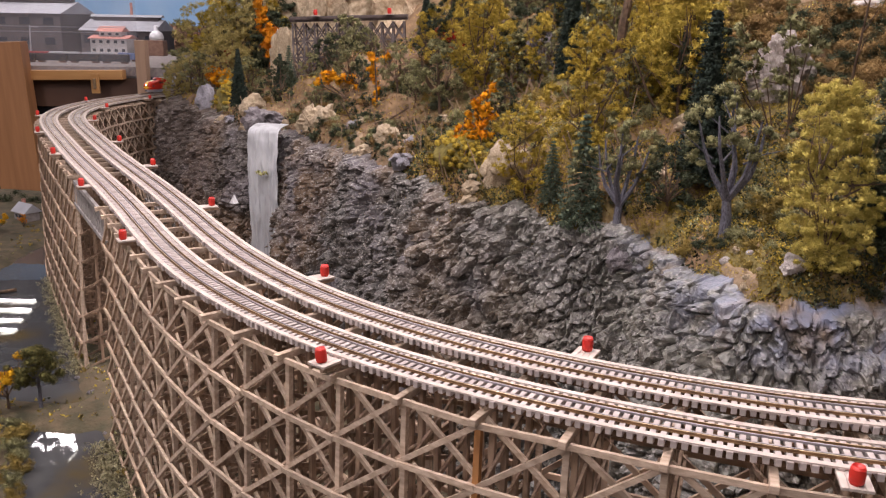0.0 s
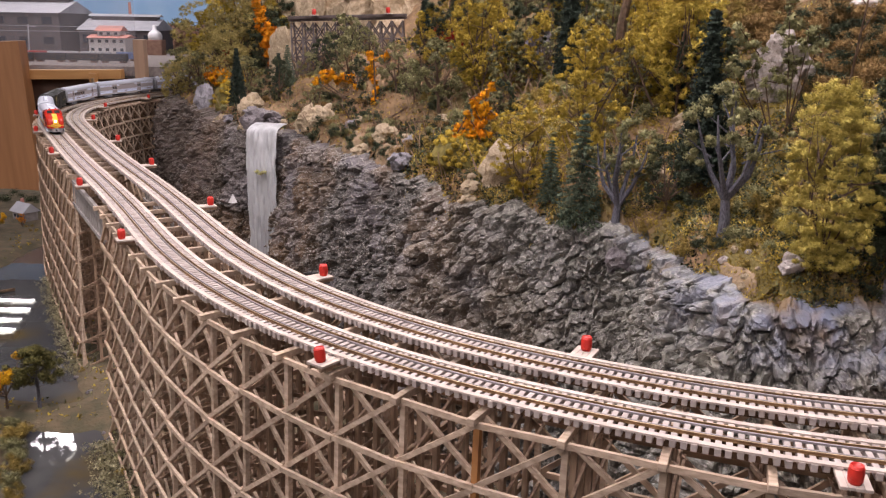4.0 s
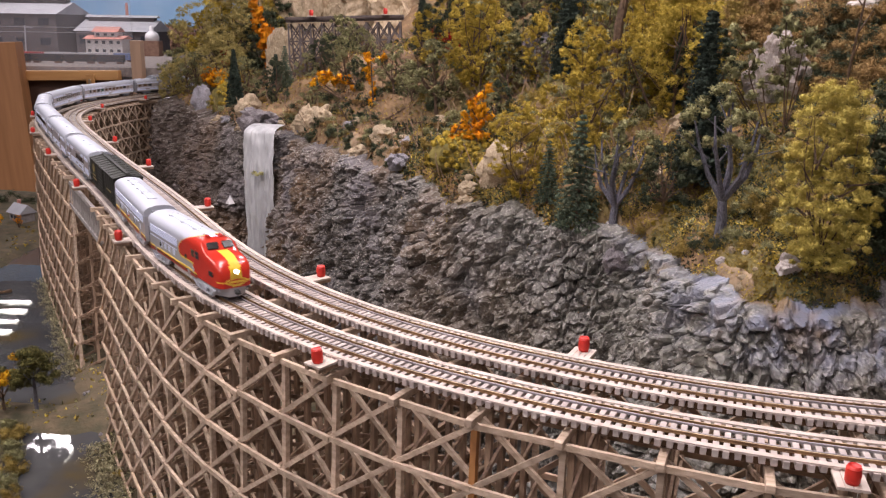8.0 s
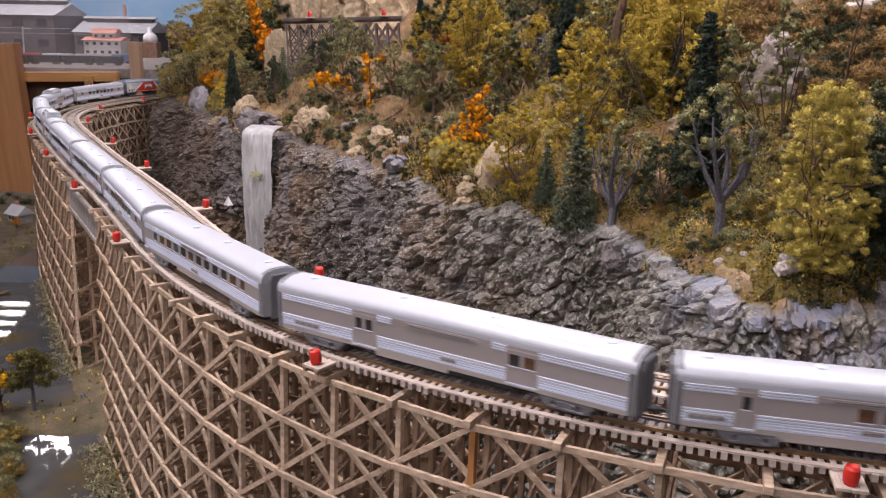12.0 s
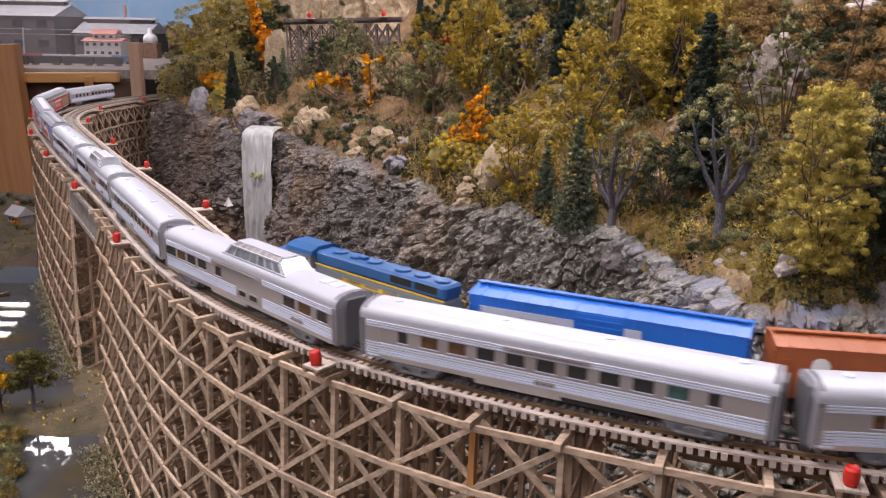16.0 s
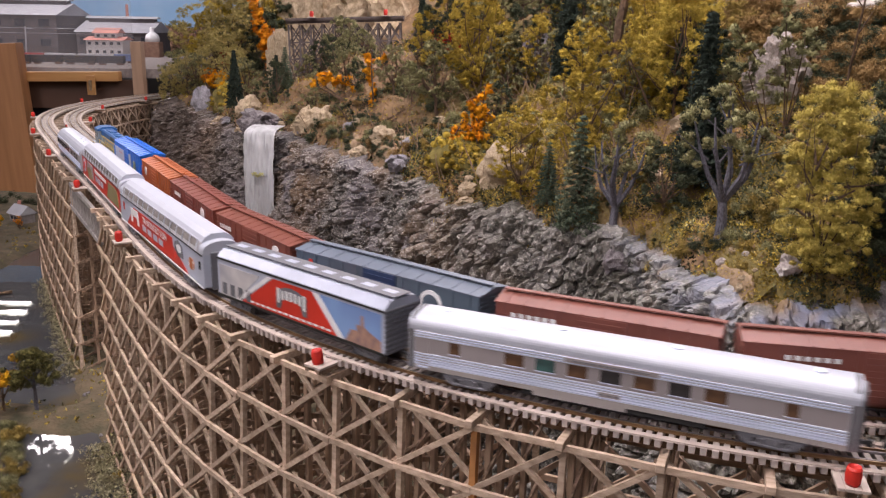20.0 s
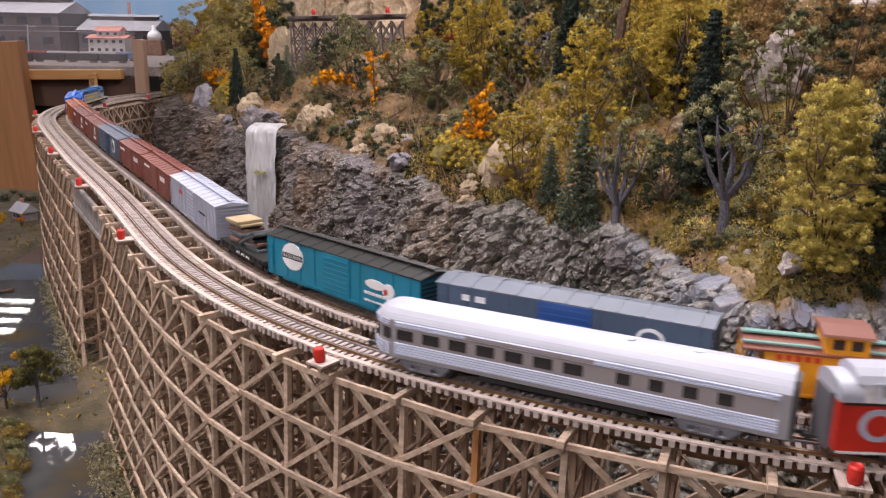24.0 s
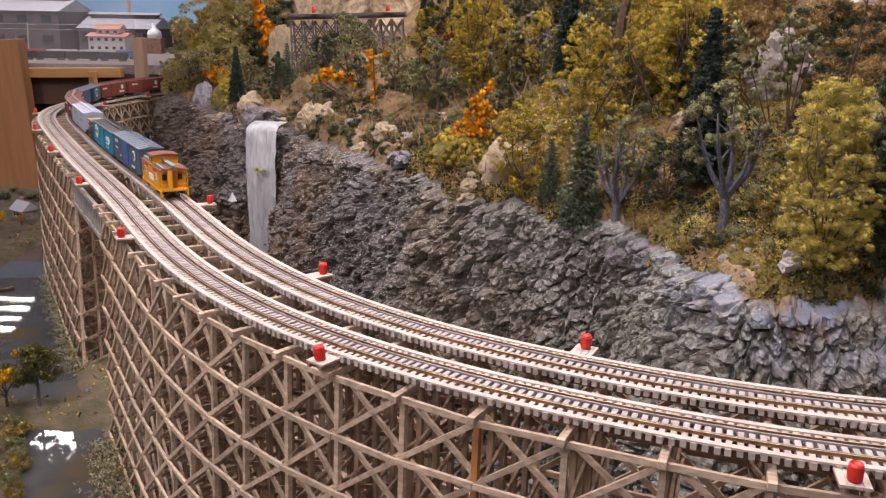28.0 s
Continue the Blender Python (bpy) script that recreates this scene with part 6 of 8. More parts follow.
def truck(parent, x, wheelbase, material, axles=2, fancy=True):
    key = (wheelbase, material.name, axles)
    if key not in _trucks:
        bm = bmesh.new()
        for sy in (-1, 1):
            bar(bm, (-wheelbase * 0.72, sy * 0.0125, 0.0085), (wheelbase * 0.72, sy * 0.0125, 0.0085), 0.0022, 0.0026)
            bar(bm, (-wheelbase * 0.35, sy * 0.0128, 0.0045), (wheelbase * 0.35, sy * 0.0128, 0.0045), 0.0022, 0.002)
            box(bm, wheelbase * 0.34, 0.003, 0.006, pose(0, sy * 0.013, 0.0065), 0.0005)
            for k in range(axles):
                ax = -wheelbase / 2 + wheelbase * k / (axles - 1)
                box(bm, 0.005, 0.003, 0.005, pose(ax, sy * 0.0132, 0.006), 0.0006)
                cyl(bm, 0.0013, 0.0013, 0.0015, pose(ax, sy * 0.015, 0.0058, 90, 0, 0), 8)
                bar(bm, (ax, sy * 0.0128, 0.0085), (ax * 0.35, sy * 0.0128, 0.0045), 0.002, 0.0015)
            if wheelbase > 0.025:
                box(bm, wheelbase * 1.5, 0.002, 0.0032, pose(0, sy * 0.0160, 0.0090), 0.0006)
                box(bm, wheelbase * 0.42, 0.0022, 0.0062, pose(0, sy * 0.0162, 0.0062), 0.0008)
                box(bm, wheelbase * 0.95, 0.0022, 0.0022, pose(0, sy * 0.0165, 0.0036), 0.0006)
                for k in range(axles):
                    box(bm, 0.0066, 0.0028, 0.0066, pose(-wheelbase / 2 + wheelbase * k / (axles - 1), sy * 0.0158, 0.0062), 0.0010)
                for k in (-1, 1):
                    bar(bm, (k * wheelbase * 0.45, sy * 0.0167, 0.0042), (k * wheelbase * 0.68, sy * 0.0165, 0.0085), 0.0018, 0.0022)
                    cyl(bm, 0.0016, 0.0016, 0.003, pose(k * wheelbase * 0.2, sy * 0.0172, 0.0066), 8)
        box(bm, 0.006, 0.025, 0.003, pose(0, 0, 0.009))
        wm = bmesh.new()
        for sy in (-1, 1):
            cyl(wm, 0.0053, 0.0053, 0.0016, pose(0, sy * 0.0085, 0.0053, 90, 0, 0), 20)
            cyl(wm, 0.0058, 0.0058, 0.0005, pose(0, sy * 0.0075, 0.0053, 90, 0, 0), 20)
        cyl(wm, 0.0012, 0.0012, 0.02, pose(0, 0, 0.0053, 90, 0, 0), 8)
        _trucks[key] = (mesh_of("side_frame", bm, material), mesh_of("wheelset", wm, WHEEL))
    fr, wh = _trucks[key]
    t = part("truck", fr, None, parent, "", pose(x, 0, 0))
    for k in range(axles):
        part("wheelset", wh, None, t, "", pose(-wheelbase / 2 + wheelbase * k / (axles - 1), 0, 0))


def coupler(parent, x):
    bm = boxm(0.010, 0.002, 0.002)
    box(bm, 0.004, 0.0034, 0.004, pose(0.005 * (1 if x > 0 else -1), 0, 0))
    part("coupler", bm, DARKG, parent, "", pose(x, 0, 0.0105))


def panel(parent, name, x, z, sx, sz, side, material, y, label="", tilt=0, thick=0.0006):
    """A flat piece on a car's flank; side is +1 or -1."""
    return part(name, boxm(sx, thick, sz), material, parent, label, pose(x, side * y, z, 0, tilt, 0))


def poly_panel(parent, name, pts, side, material, y, label=""):
    """A flat outline (x, z) on a car's flank."""
    bm = bmesh.new()
    a = [bm.verts.new((x, side * (y + 0.0003), z)) for x, z in pts]
    b = [bm.verts.new((x, side * (y - 0.0008), z)) for x, z in pts]
    bm.faces.new(a)
    bm.faces.new(b[::-1])
    for k in range(len(pts)):
        bm.faces.new((a[k], a[(k + 1) % len(pts)], b[(k + 1) % len(pts)], b[k]))
    bmesh.ops.recalc_face_normals(bm, faces=bm.faces)
    return part(name, bm, material, parent, label)


def oval(cx, cz, rx, rz, n=20):
    return [(cx + rx * math.cos(2 * math.pi * k / n), cz + rz * math.sin(2 * math.pi * k / n)) for k in range(n)]


def words(parent, text, x, z, height, side, material, y, squeeze=1.0):
    cu = bpy.data.curves.new("words", "FONT")
    cu.body, cu.size, cu.align_x, cu.align_y = text, height * 1.4, "CENTER", "CENTER"
    cu.offset = height * 0.03
    ob = bpy.data.objects.new("words", cu)
    me = bpy.data.meshes.new_from_object(ob)
    bpy.data.objects.remove(ob)
    me.materials.append(material)
    m = pose(x, side * (y + 0.0005), z, 90, 0, 0 if side < 0 else 180) @ Matrix.Diagonal((squeeze, 1, 1, 1))
    return part("lettering", me, None, parent, "", m)


W2 = 0.0172  # half width of a passenger car
FLOOR, EAVE, TOP = 0.0108, 0.0390, 0.0495


def flutes(parent, x0, x1, z0, z1, side, name="fluting", y=W2):
    n = max(2, int((z1 - z0) / 0.0016))
    p = (z1 - z0) / n
    out = []
    for k in range(n):
        z = z0 + k * p
        out += [(side * (y + 0.0001), z), (side * (y + 0.0009), z + 0.10 * p), (side * (y + 0.0009), z + 0.66 * p), (side * (y + 0.0001), z + 0.76 * p)]
    out += [(side * (y + 0.0001), z1), (side * (y - 0.0006), z1), (side * (y - 0.0006), z0)]
    part(name, prism(out, x0, x1), RIBS, parent)


def shell(t, L, body=None, roof=None, rounded_end=False, eave=EAVE, top=TOP):
    body, roof = body or SILVER, roof or ROOFS
    h = L / 2
    if not rounded_end:
        part("body", prism([(-W2, FLOOR), (W2, FLOOR), (W2, eave), (-W2, eave)], -h, h), body, t)
        part("roof", prism(arch(W2 + 0.0003, eave, top), -h, h), roof, t, smooth=False)
    else:
        n = 10
        out = [(h, -W2)] + [(-h + W2 * 1.25 - W2 * 1.25 * math.sin(math.pi * k / n), -W2 * math.cos(math.pi * k / n)) for k in range(n + 1)] + [(h, W2)]
        bm = bmesh.new()
        lo = [bm.verts.new((x, y, FLOOR)) for x, y in out]
        hi = [bm.verts.new((x, y, eave)) for x, y in out]
        for k in range(len(out)):
            bm.faces.new((lo[k], lo[(k + 1) % len(out)], hi[(k + 1) % len(out)], hi[k]))
        bm.faces.new(lo)
        bm.faces.new(hi)
        bmesh.ops.recalc_face_normals(bm, faces=bm.faces)
        part("body", bm, body, t)
        bm = bmesh.new()
        rings = []
        for f in (1.0, 0.985, 0.94, 0.86, 0.7, 0.45, 0.0):
            z = eave + (top - eave) * (1 - f ** 3.2)
            rings.append([bm.verts.new((h if k in (0, len(out) - 1) else -h + W2 * 1.25 + (x + h - W2 * 1.25) * f, y * f, z)) for k, (x, y) in enumerate(out)])
        for a, b in zip(rings, rings[1:]):
            for k in range(len(out)):
                bm.faces.new((a[k], a[(k + 1) % len(out)], b[(k + 1) % len(out)], b[k]))
        bmesh.ops.remove_doubles(bm, verts=bm.verts, dist=1e-5)
        bmesh.ops.recalc_face_normals(bm, faces=bm.faces)
        part("roof", bm, roof, t)
    part("underframe", boxm(L * 0.42, 0.024, 0.005, bevel=0.0008), DARKG, t, m=pose(0, 0, 0.0065))
    for sx in (-1, 1):
        if not (rounded_end and sx < 0):
            part("bellows", prism([(-0.0105, 0.009), (0.0105, 0.009), (0.0105, 0.04), (0.0085, 0.045), (-0.0085, 0.045), (-0.0105, 0.04)], sx * h - 0.0006 * sx, sx * (h + 0.003)), DIAPH, t)
        part("end_band", prism([(y * 1.006, z) for y, z in [(-W2, FLOOR), (W2, FLOOR)] + arch(W2, eave, top + 0.0003)], sx * h - sx * 0.004, sx * (h - 0.001)), DIAPH if not rounded_end else body, t) if not rounded_end else None
        truck(t, sx * (h - 0.045), 0.026, TRUCKG)
        coupler(t, sx * (h + 0.003))


def vents(t, xs, material=None):
    for x in xs:
        bm = bmesh.new()
        lathe(bm, [(0.0, 0.0), (0.0032, 0.0), (0.0032, 0.0012), (0.0, 0.0016)], 12)
        part("roof_vent", bm, material or RIBS, t, m=pose(x, 0, TOP - 0.0004))


def coach(L, style, seed):
    rg = random.Random(seed)
    names = {"coach": ("coach", "stainless silver passenger coach with fluted sides"), "baggage": ("baggage_car", "silver baggage car with wide sliding doors"), "mail": ("mail_car", "silver mail and dormitory car with fluted sides"),
             "dome": ("dome_coach", "silver passenger coach with a raised glass dome")}
    nm, lb = names[style]
    t = thing(nm, lb, "passenger car", "cars of the silver train")
    h = L / 2
    k = L / 0.286
    shell(t, L)
    vents(t, [x * L for x in (-0.42, -0.13, 0.13, 0.42)] if style != "dome" else [-0.42 * L])
    if style == "dome":
        for x in (0.108, 0.122):
            part("roof_hatch", boxm(0.009, 0.010, 0.0014, bevel=0.0004), RIBS, t, m=pose(x * k, 0, TOP + 0.0002))
    e = h - 0.005
    lower, upper, win, small = [(-e, e)], [(-e, e)], [], []
    plates, doors = [], []
    if style == "dome":
        lower, upper = [(-e, -0.004 * k), (0.039 * k, e)], [(-e, -0.048 * k), (0.040 * k, e)]
        win = [(-0.137, -0.119), (-0.114, -0.099), (-0.094, -0.079), (-0.073, -0.058), (-0.040, -0.030), (0.072, 0.088), (0.094, 0.110), (0.119, 0.132)]
        small = [(0.000, 0.014), (0.018, 0.033)]
        plates = [(-0.004, 0.0365, 0.075), (0.092, 0.0175, 0.016)]
    elif style == "coach":
        n = 12 if seed % 2 else 11
        for q in range(n):
            x = -e + 0.03 + (2 * e - 0.06) * q / (n - 1)
            w = (0.0105 if seed % 2 else 0.0128) if q not in (0, n - 1) else 0.007
            if q in (1, n - 2) and seed % 3 == 0:
                continue
            win.append(((x - w / 2) / k, (x + w / 2) / k))
        plates = [(0.0, 0.0365, 0.06), (0.0, 0.0172, 0.014)]
        doors = [(-e / k + 0.008, 0.009)]
    elif style == "mail":
        lower = [(-e, -0.072), (-0.049, 0.056), (0.080, e)]
        upper = [(-e, -0.072), (-0.049, -0.037), (0.045, 0.056), (0.080, e)]
        win = [(-0.0685, -0.0625), (-0.0595, -0.0535), (0.0585, 0.0665), (0.0695, 0.0775)]
        doors = [(-0.0605, 0.022), (0.068, 0.023)]
        plates = [(0.004, 0.0365, 0.06), (0.012, 0.0180, 0.012), (-0.115, 0.0180, 0.024)]
        k = 1.0
    else:
        lower = [(-e, -0.0765), (-0.0635, 0.0625), (0.0735, e)]
        upper = [(-e, -0.0765), (-0.0635, -0.032), (0.040, 0.0625), (0.0735, e)]
        win = [(-0.0725, -0.0675), (0.0655, 0.0705)] + [(0.0095 + q * 0.0142 - 0.0045, 0.0095 + q * 0.0142 + 0.0045) for q in range(-1, 4)]
        doors = [(-0.070, 0.012), (0.068, 0.010)]
        plates = [(0.004, 0.0365, 0.066), (-0.092, 0.0180, 0.022), (0.0, 0.0190, 0.012), (0.036, 0.0180, 0.026)]
        k = 1.0
    for side in (-1, 1):
        panel(t, "window_band", 0, 0.0285, 2 * e, 0.0205, side, TAUPE, W2)
        panel(t, "side_sill", 0, 0.0120, 2 * e, 0.0032, side, SILLC, W2)
        panel(t, "skirt", -0.02 * k, 0.0089, 0.062 * k, 0.0032, side, SILLC, W2 - 0.0004)
        for a, b in lower:
            flutes(t, a, b, 0.0138, 0.0232, side)
        for a, b in upper:
            flutes(t, a, b, 0.0338, 0.0388, side, "upper_fluting")
        if style == "dome":
            panel(t, "flat_panel", 0.0175 * k, 0.0190, 0.043 * k, 0.0105, side, TAUPE, W2 + 0.0003)
        for x, w in doors:
            d = panel(t, "door", x, 0.0245, w, 0.0235, side, TAUPE, W2 + 0.0004)
            part("door_sill", boxm(w, 0.0014, 0.0012), RIBS, d, m=pose(0, side * 0.0004, -0.0118))
        for a, b in win:
            w = panel(t, "window", (a + b) / 2 * k, 0.0292, (b - a) * k, 0.0082, side, rg.choice((PANE, PANE, PANEB, PANEB, PANEG) if style == "coach" else (PANE, PANE, PANEB)), W2 + 0.0006)
            if b - a > 0.02:
                part("mullion", boxm(0.0005, 0.0008, 0.0078), TAUPE, w)
            part("window_ledge", boxm((b - a) * k + 0.001, 0.0009, 0.0006), RIBS, w, m=pose(0, side * 0.0002, -0.0042))
        for a, b in small:
            w = panel(t, "lower_window", (a + b) / 2 * k, 0.0190, (b - a) * k, 0.0066, side, SILLC, W2 + 0.0007)
            part("glazing", boxm((b - a) * k * 0.8, 0.0006, 0.0042), PANE, w, m=pose(0, side * 0.0003, -0.0004))
        for x, z, w in plates:
            panel(t, "name_board", x * k, z, w, 0.0030, side, TAUPE, W2 + 0.0012)
            bm = bmesh.new()
            for q in range(max(3, int(w / 0.005))):
                box(bm, 0.0028, 0.0004, 0.0009, pose(-w * 0.38 + w * 0.76 * q / max(2, int(w / 0.005) - 1), 0, 0))
            part("name_bars", bm, DIAPH, t, "", pose(x * k, side * (W2 + 0.0017), z))
    if style == "dome":
        c = 0.0195 * k
        prof = [(-0.0140, 0.0455), (0.0140, 0.0455), (0.0118, 0.0555), (0.007, 0.0580), (-0.007, 0.0580), (-0.0118, 0.0555)]
        bm = prism(prof, -0.050, 0.050)
        for v in bm.verts:
            if v.co.z > 0.05:
                v.co.x *= 1 - (v.co.z - 0.0455) * 22
        bmesh.ops.translate(bm, verts=bm.verts, vec=(c, 0, 0))
        dm = part("dome", bm, DOMEG, t, "rounded glass dome")
        for q in range(8):
            f = -0.046 + q * 0.0131
            for sy in (-1, 1):
                bm = bmesh.new()
                bar(bm, (c + f, sy * 0.0142, 0.0458), (c + f * 0.79, sy * 0.0120, 0.0556), 0.0014, 0.0012)
                bar(bm, (c + f * 0.79, sy * 0.0120, 0.0556), (c + f * 0.74, sy * 0.007, 0.0583), 0.0014, 0.0012)
                part("rib", bm, ROOFS, dm)
                if q < 7:
                    bm = bmesh.new()
                    g = f + 0.0131
                    vs = [bm.verts.new(p) for p in ((c + f * 0.785, sy * 0.0117, 0.0560), (c + g * 0.785, sy * 0.0117, 0.0560), (c + g * 0.745, sy * 0.0075, 0.0582), (c + f * 0.745, sy * 0.0075, 0.0582))]
                    bm.faces.new(vs)
                    part("roof_light", bm, DOMEL, dm)
        for sy in (-1, 1):
            bm = bmesh.new()
            bar(bm, (c - 0.038, sy * 0.0120, 0.0556), (c + 0.038, sy * 0.0120, 0.0556), 0.0016, 0.0014)
            bar(bm, (c - 0.050, sy * 0.0143, 0.0468), (c + 0.050, sy * 0.0143, 0.0468), 0.0012, 0.0016)
            part("sill_rail", bm, ROOFS, dm)
        part("crown_strip", boxm(0.074, 0.013, 0.0010), ROOFS, dm, "", pose(c, 0, 0.0583))
    return t


def observation(L):
    t = thing("observation_car", "silver observation car with a rounded glazed tail", "passenger car", "cars of the silver train")
    h = L / 2
    shell(t, L, rounded_end=True)
    vents(t, [0.3 * h, 0.6 * h])
    for side in (-1, 1):
        flutes(t, -h + 0.022, h - 0.006, 0.0138, 0.0228, side)
        flutes(t, -h + 0.022, h - 0.006, 0.0345, 0.0387, side, "upper_fluting")
        panel(t, "window_band", 0.008, 0.0285, L - 0.032, 0.0115, side, TAUPE, W2)
        for k in range(11):
            panel(t, "window", -h + 0.030 + k * 0.0205 + (0.012 if k > 6 else 0), 0.0287, 0.0132 if k < 7 else 0.009, 0.0075, side, PANE, W2 + 0.0004)
        panel(t, "name_board", -0.02, 0.0365, 0.09, 0.0028, side, TAUPE, W2 + 0.0008)
    n = 10
    for k in range(1, n):
        a = math.pi * k / n
        x, y = -h + W2 * 1.25 - W2 * 1.25 * math.sin(a), -W2 * math.cos(a)
        ang = math.degrees(math.atan2(-math.cos(a) * W2, -math.sin(a) * W2 * 1.25))
        if k % 2:
            part("tail_window", boxm(0.0009, 0.0075, 0.008), PANE, t, "", pose(x - 0.0002, y * 1.01, 0.0287, 0, 0, ang))
        for z in [0.0132 + q * 0.00155 for q in range(6)] + [0.0352, 0.0368, 0.0384]:
            part("tail_flute", boxm(0.0007, 0.0062, 0.0008), RIBS, t, "", pose(x - 0.0001, y * 1.01, z, 0, 0, ang))
    part("tail_sign", boxm(0.0012, 0.012, 0.006, bevel=0.0005), LGREY, t, m=pose(-h - 0.0008, 0, 0.018))
    part("marker_light", boxm(0.003, 0.003, 0.004, bevel=0.0006), WAXRED, t, m=pose(-h + 0.004, 0, 0.0515))
    return t


def stripes(t, x0, x1):
    """Yellow over dark red, broken by the step wells."""
    n = x1 - x0
    for side in (-1, 1):
        for a, b in ((0.004, 0.13), (0.18, 0.80), (0.86, 0.985)):
            for z, sz, m in ((0.0150, 0.0013, WAXYEL), (0.0139, 0.0009, BLACKP), (0.0122, 0.0024, STRIPER)):
                panel(t, "stripe", x0 + n * (a + b) / 2, z, n * (b - a), sz, side, m, W2 + 0.0003)


def cab_unit(L, lead):
    nm = ("diesel_lead_unit", "silver streamlined diesel with a red and yellow nose") if lead else ("diesel_booster_unit", "silver streamlined cabless diesel booster with stripes")
    t = thing(nm[0], nm[1], "locomotive", "diesels of the silver train")
    h = L / 2
    xe = h - (0.052 if lead else 0)
    part("body", prism([(-W2, 0.0108), (W2, 0.0108), (W2, 0.037), (-W2, 0.037)], -h, xe), SILVER, t)
    part("roof", prism(arch(W2 + 0.0002, 0.037, 0.0485), -h, xe), ROOFS, t)
    stripes(t, -h, xe + 0.004)
    part("fuel_tank", boxm(0.050, 0.029, 0.0075, bevel=0.001), SILLC, t, m=pose(-0.004, 0, 0.0068))
    for x in ((-0.33 * L, -0.15 * L, 0.03 * L, 0.17 * L) if lead else (-0.38 * L, -0.22 * L, -0.06 * L, 0.1 * L, 0.28 * L)):
        bm = bmesh.new()
        lathe(bm, [(0.0, 0.0), (0.0056, 0.0), (0.0056, 0.0014), (0.0048, 0.0018), (0.0040, 0.0010), (0.0, 0.0012)], 16)
        part("roof_fan", bm, ROOFS, t, m=pose(x, 0, 0.0478))
    part("roof_walk", boxm(L * 0.62, 0.007, 0.0008), RIBS, t, m=pose(-0.012, 0, 0.0486))
    for side in (-1, 1):
        flutes(t, -h + 0.006, -0.008 if lead else xe - 0.006, 0.0295, 0.0375, side, "grille")
        part("moulding", boxm(xe + h - (0.055 if lead else 0.04), 0.0008, 0.0007), RIBS, t, "", pose((xe - h) / 2 - (0.024 if lead else 0.012), side * (W2 + 0.0002), 0.0258))
        for x in ((-0.056,) if lead else (-0.055, -0.010, 0.036)):
            bm = bmesh.new()
            cyl(bm, 0.0034, 0.0034, 0.0008, n=16)
            ph = part("porthole", bm, RIBS, t, "", pose(x, side * (W2 + 0.0003), 0.0215, 90, 0, 0))
            bm = bmesh.new()
            cyl(bm, 0.0026, 0.0026, 0.0010, n=16)
            part("glazing", bm, PANE, ph, "", pose(0, 0, -side * 0.0002))
        for x in ((-0.043, -0.032, -0.018) if lead else (-0.043, 0.068)):
            panel(t, "louvre", x, 0.0218, 0.0055, 0.0052, side, RIBS, W2 + 0.0002)
        if not lead:
            poly_panel(t, "emblem", [(-0.0205, 0.0195), (0.0015, 0.0195), (-0.003, 0.0172), (-0.0085, 0.0160), (-0.015, 0.0172)], side, WAXRED, W2)
        bm = bmesh.new()
        bar(bm, (-h + 0.004, side * (W2 + 0.001), 0.012), (-h + 0.004, side * (W2 + 0.001), 0.034), 0.0006, 0.0006)
        part("grab_rail", bm, TRUCKG, t)
    for x in ((-0.061, 0.058) if lead else (-0.0635, 0.0585)):
        truck(t, x, 0.036, TRUCKB)
    coupler(t, -h)
    if not lead:
        coupler(t, h)
        for sx in (-1, 1):
            part("bellows", prism([(-0.009, 0.01), (0.009, 0.01), (0.009, 0.043), (-0.009, 0.043)], sx * h, sx * (h + 0.003)), DIAPH, t)
        return t
    # bulldog nose: rings from the cab forward to the tip
    def ring(x, w, zt, sides, p, zb=0.0125, nf=8, nt=22):
        ze = zb + (zt - zb) * sides
        flank = [zb + (ze - zb) * k / nf for k in range(nf + 1)]
        top = [(w * math.cos(math.pi * k / nt), ze + (zt - ze) * max(0, math.sin(math.pi * k / nt)) ** p) for k in range(1, nt)]
        return [(x, w, z) for z in flank] + [(x, y, z) for y, z in top] + [(x, -w, z) for z in flank[::-1]]

    def loft(rings):
        bm = bmesh.new()
        rows = [[bm.verts.new(q) for q in r] for r in rings]
        for a, b in zip(rows, rows[1:]):
            for k in range(len(a) - 1):
                f = bm.faces.new((a[k], a[k + 1], b[k + 1], b[k]))
                f.smooth = True
        bm.faces.new(rows[-1])
        bmesh.ops.recalc_face_normals(bm, faces=bm.faces)
        return bm

    bm = loft([ring(xe, W2 + 0.0004, 0.0489, 0.68, 0.6), ring(h - 0.043, W2 + 0.0004, 0.0489, 0.68, 0.6), ring(h - 0.039, W2 + 0.0003, 0.0480, 0.68, 0.58), ring(h - 0.0305, W2, 0.0402, 0.70, 0.5), ring(h - 0.022, W2 * 0.99, 0.0395, 0.68, 0.52),
               ring(h - 0.013, W2 * 0.97, 0.0381, 0.64, 0.55), ring(h - 0.007, W2 * 0.92, 0.0358, 0.6, 0.55), ring(h - 0.003, W2 * 0.83, 0.0325, 0.55, 0.6), ring(h - 0.0008, W2 * 0.70, 0.0285, 0.5, 0.65), ring(h, W2 * 0.5, 0.0245, 0.4, 0.7)])
    for f in bm.faces:
        c = f.calc_center_median()
        if c.x > h - 0.031 and abs(c.y) < 0.0048 and c.z > 0.022:
            f.material_index = 1
    nose = part("nose", bm, [WAXRED, WAXYEL], t, "glossy red nose with a yellow band")
    # the red sweeps back over the flanks and roof, edged in yellow
    sweep = loft([ring(-0.008 + k * 0.0005, W2 + 0.0004, 0.0489, 0.68, 0.6, nf=40, nt=56) for k in range(101)])

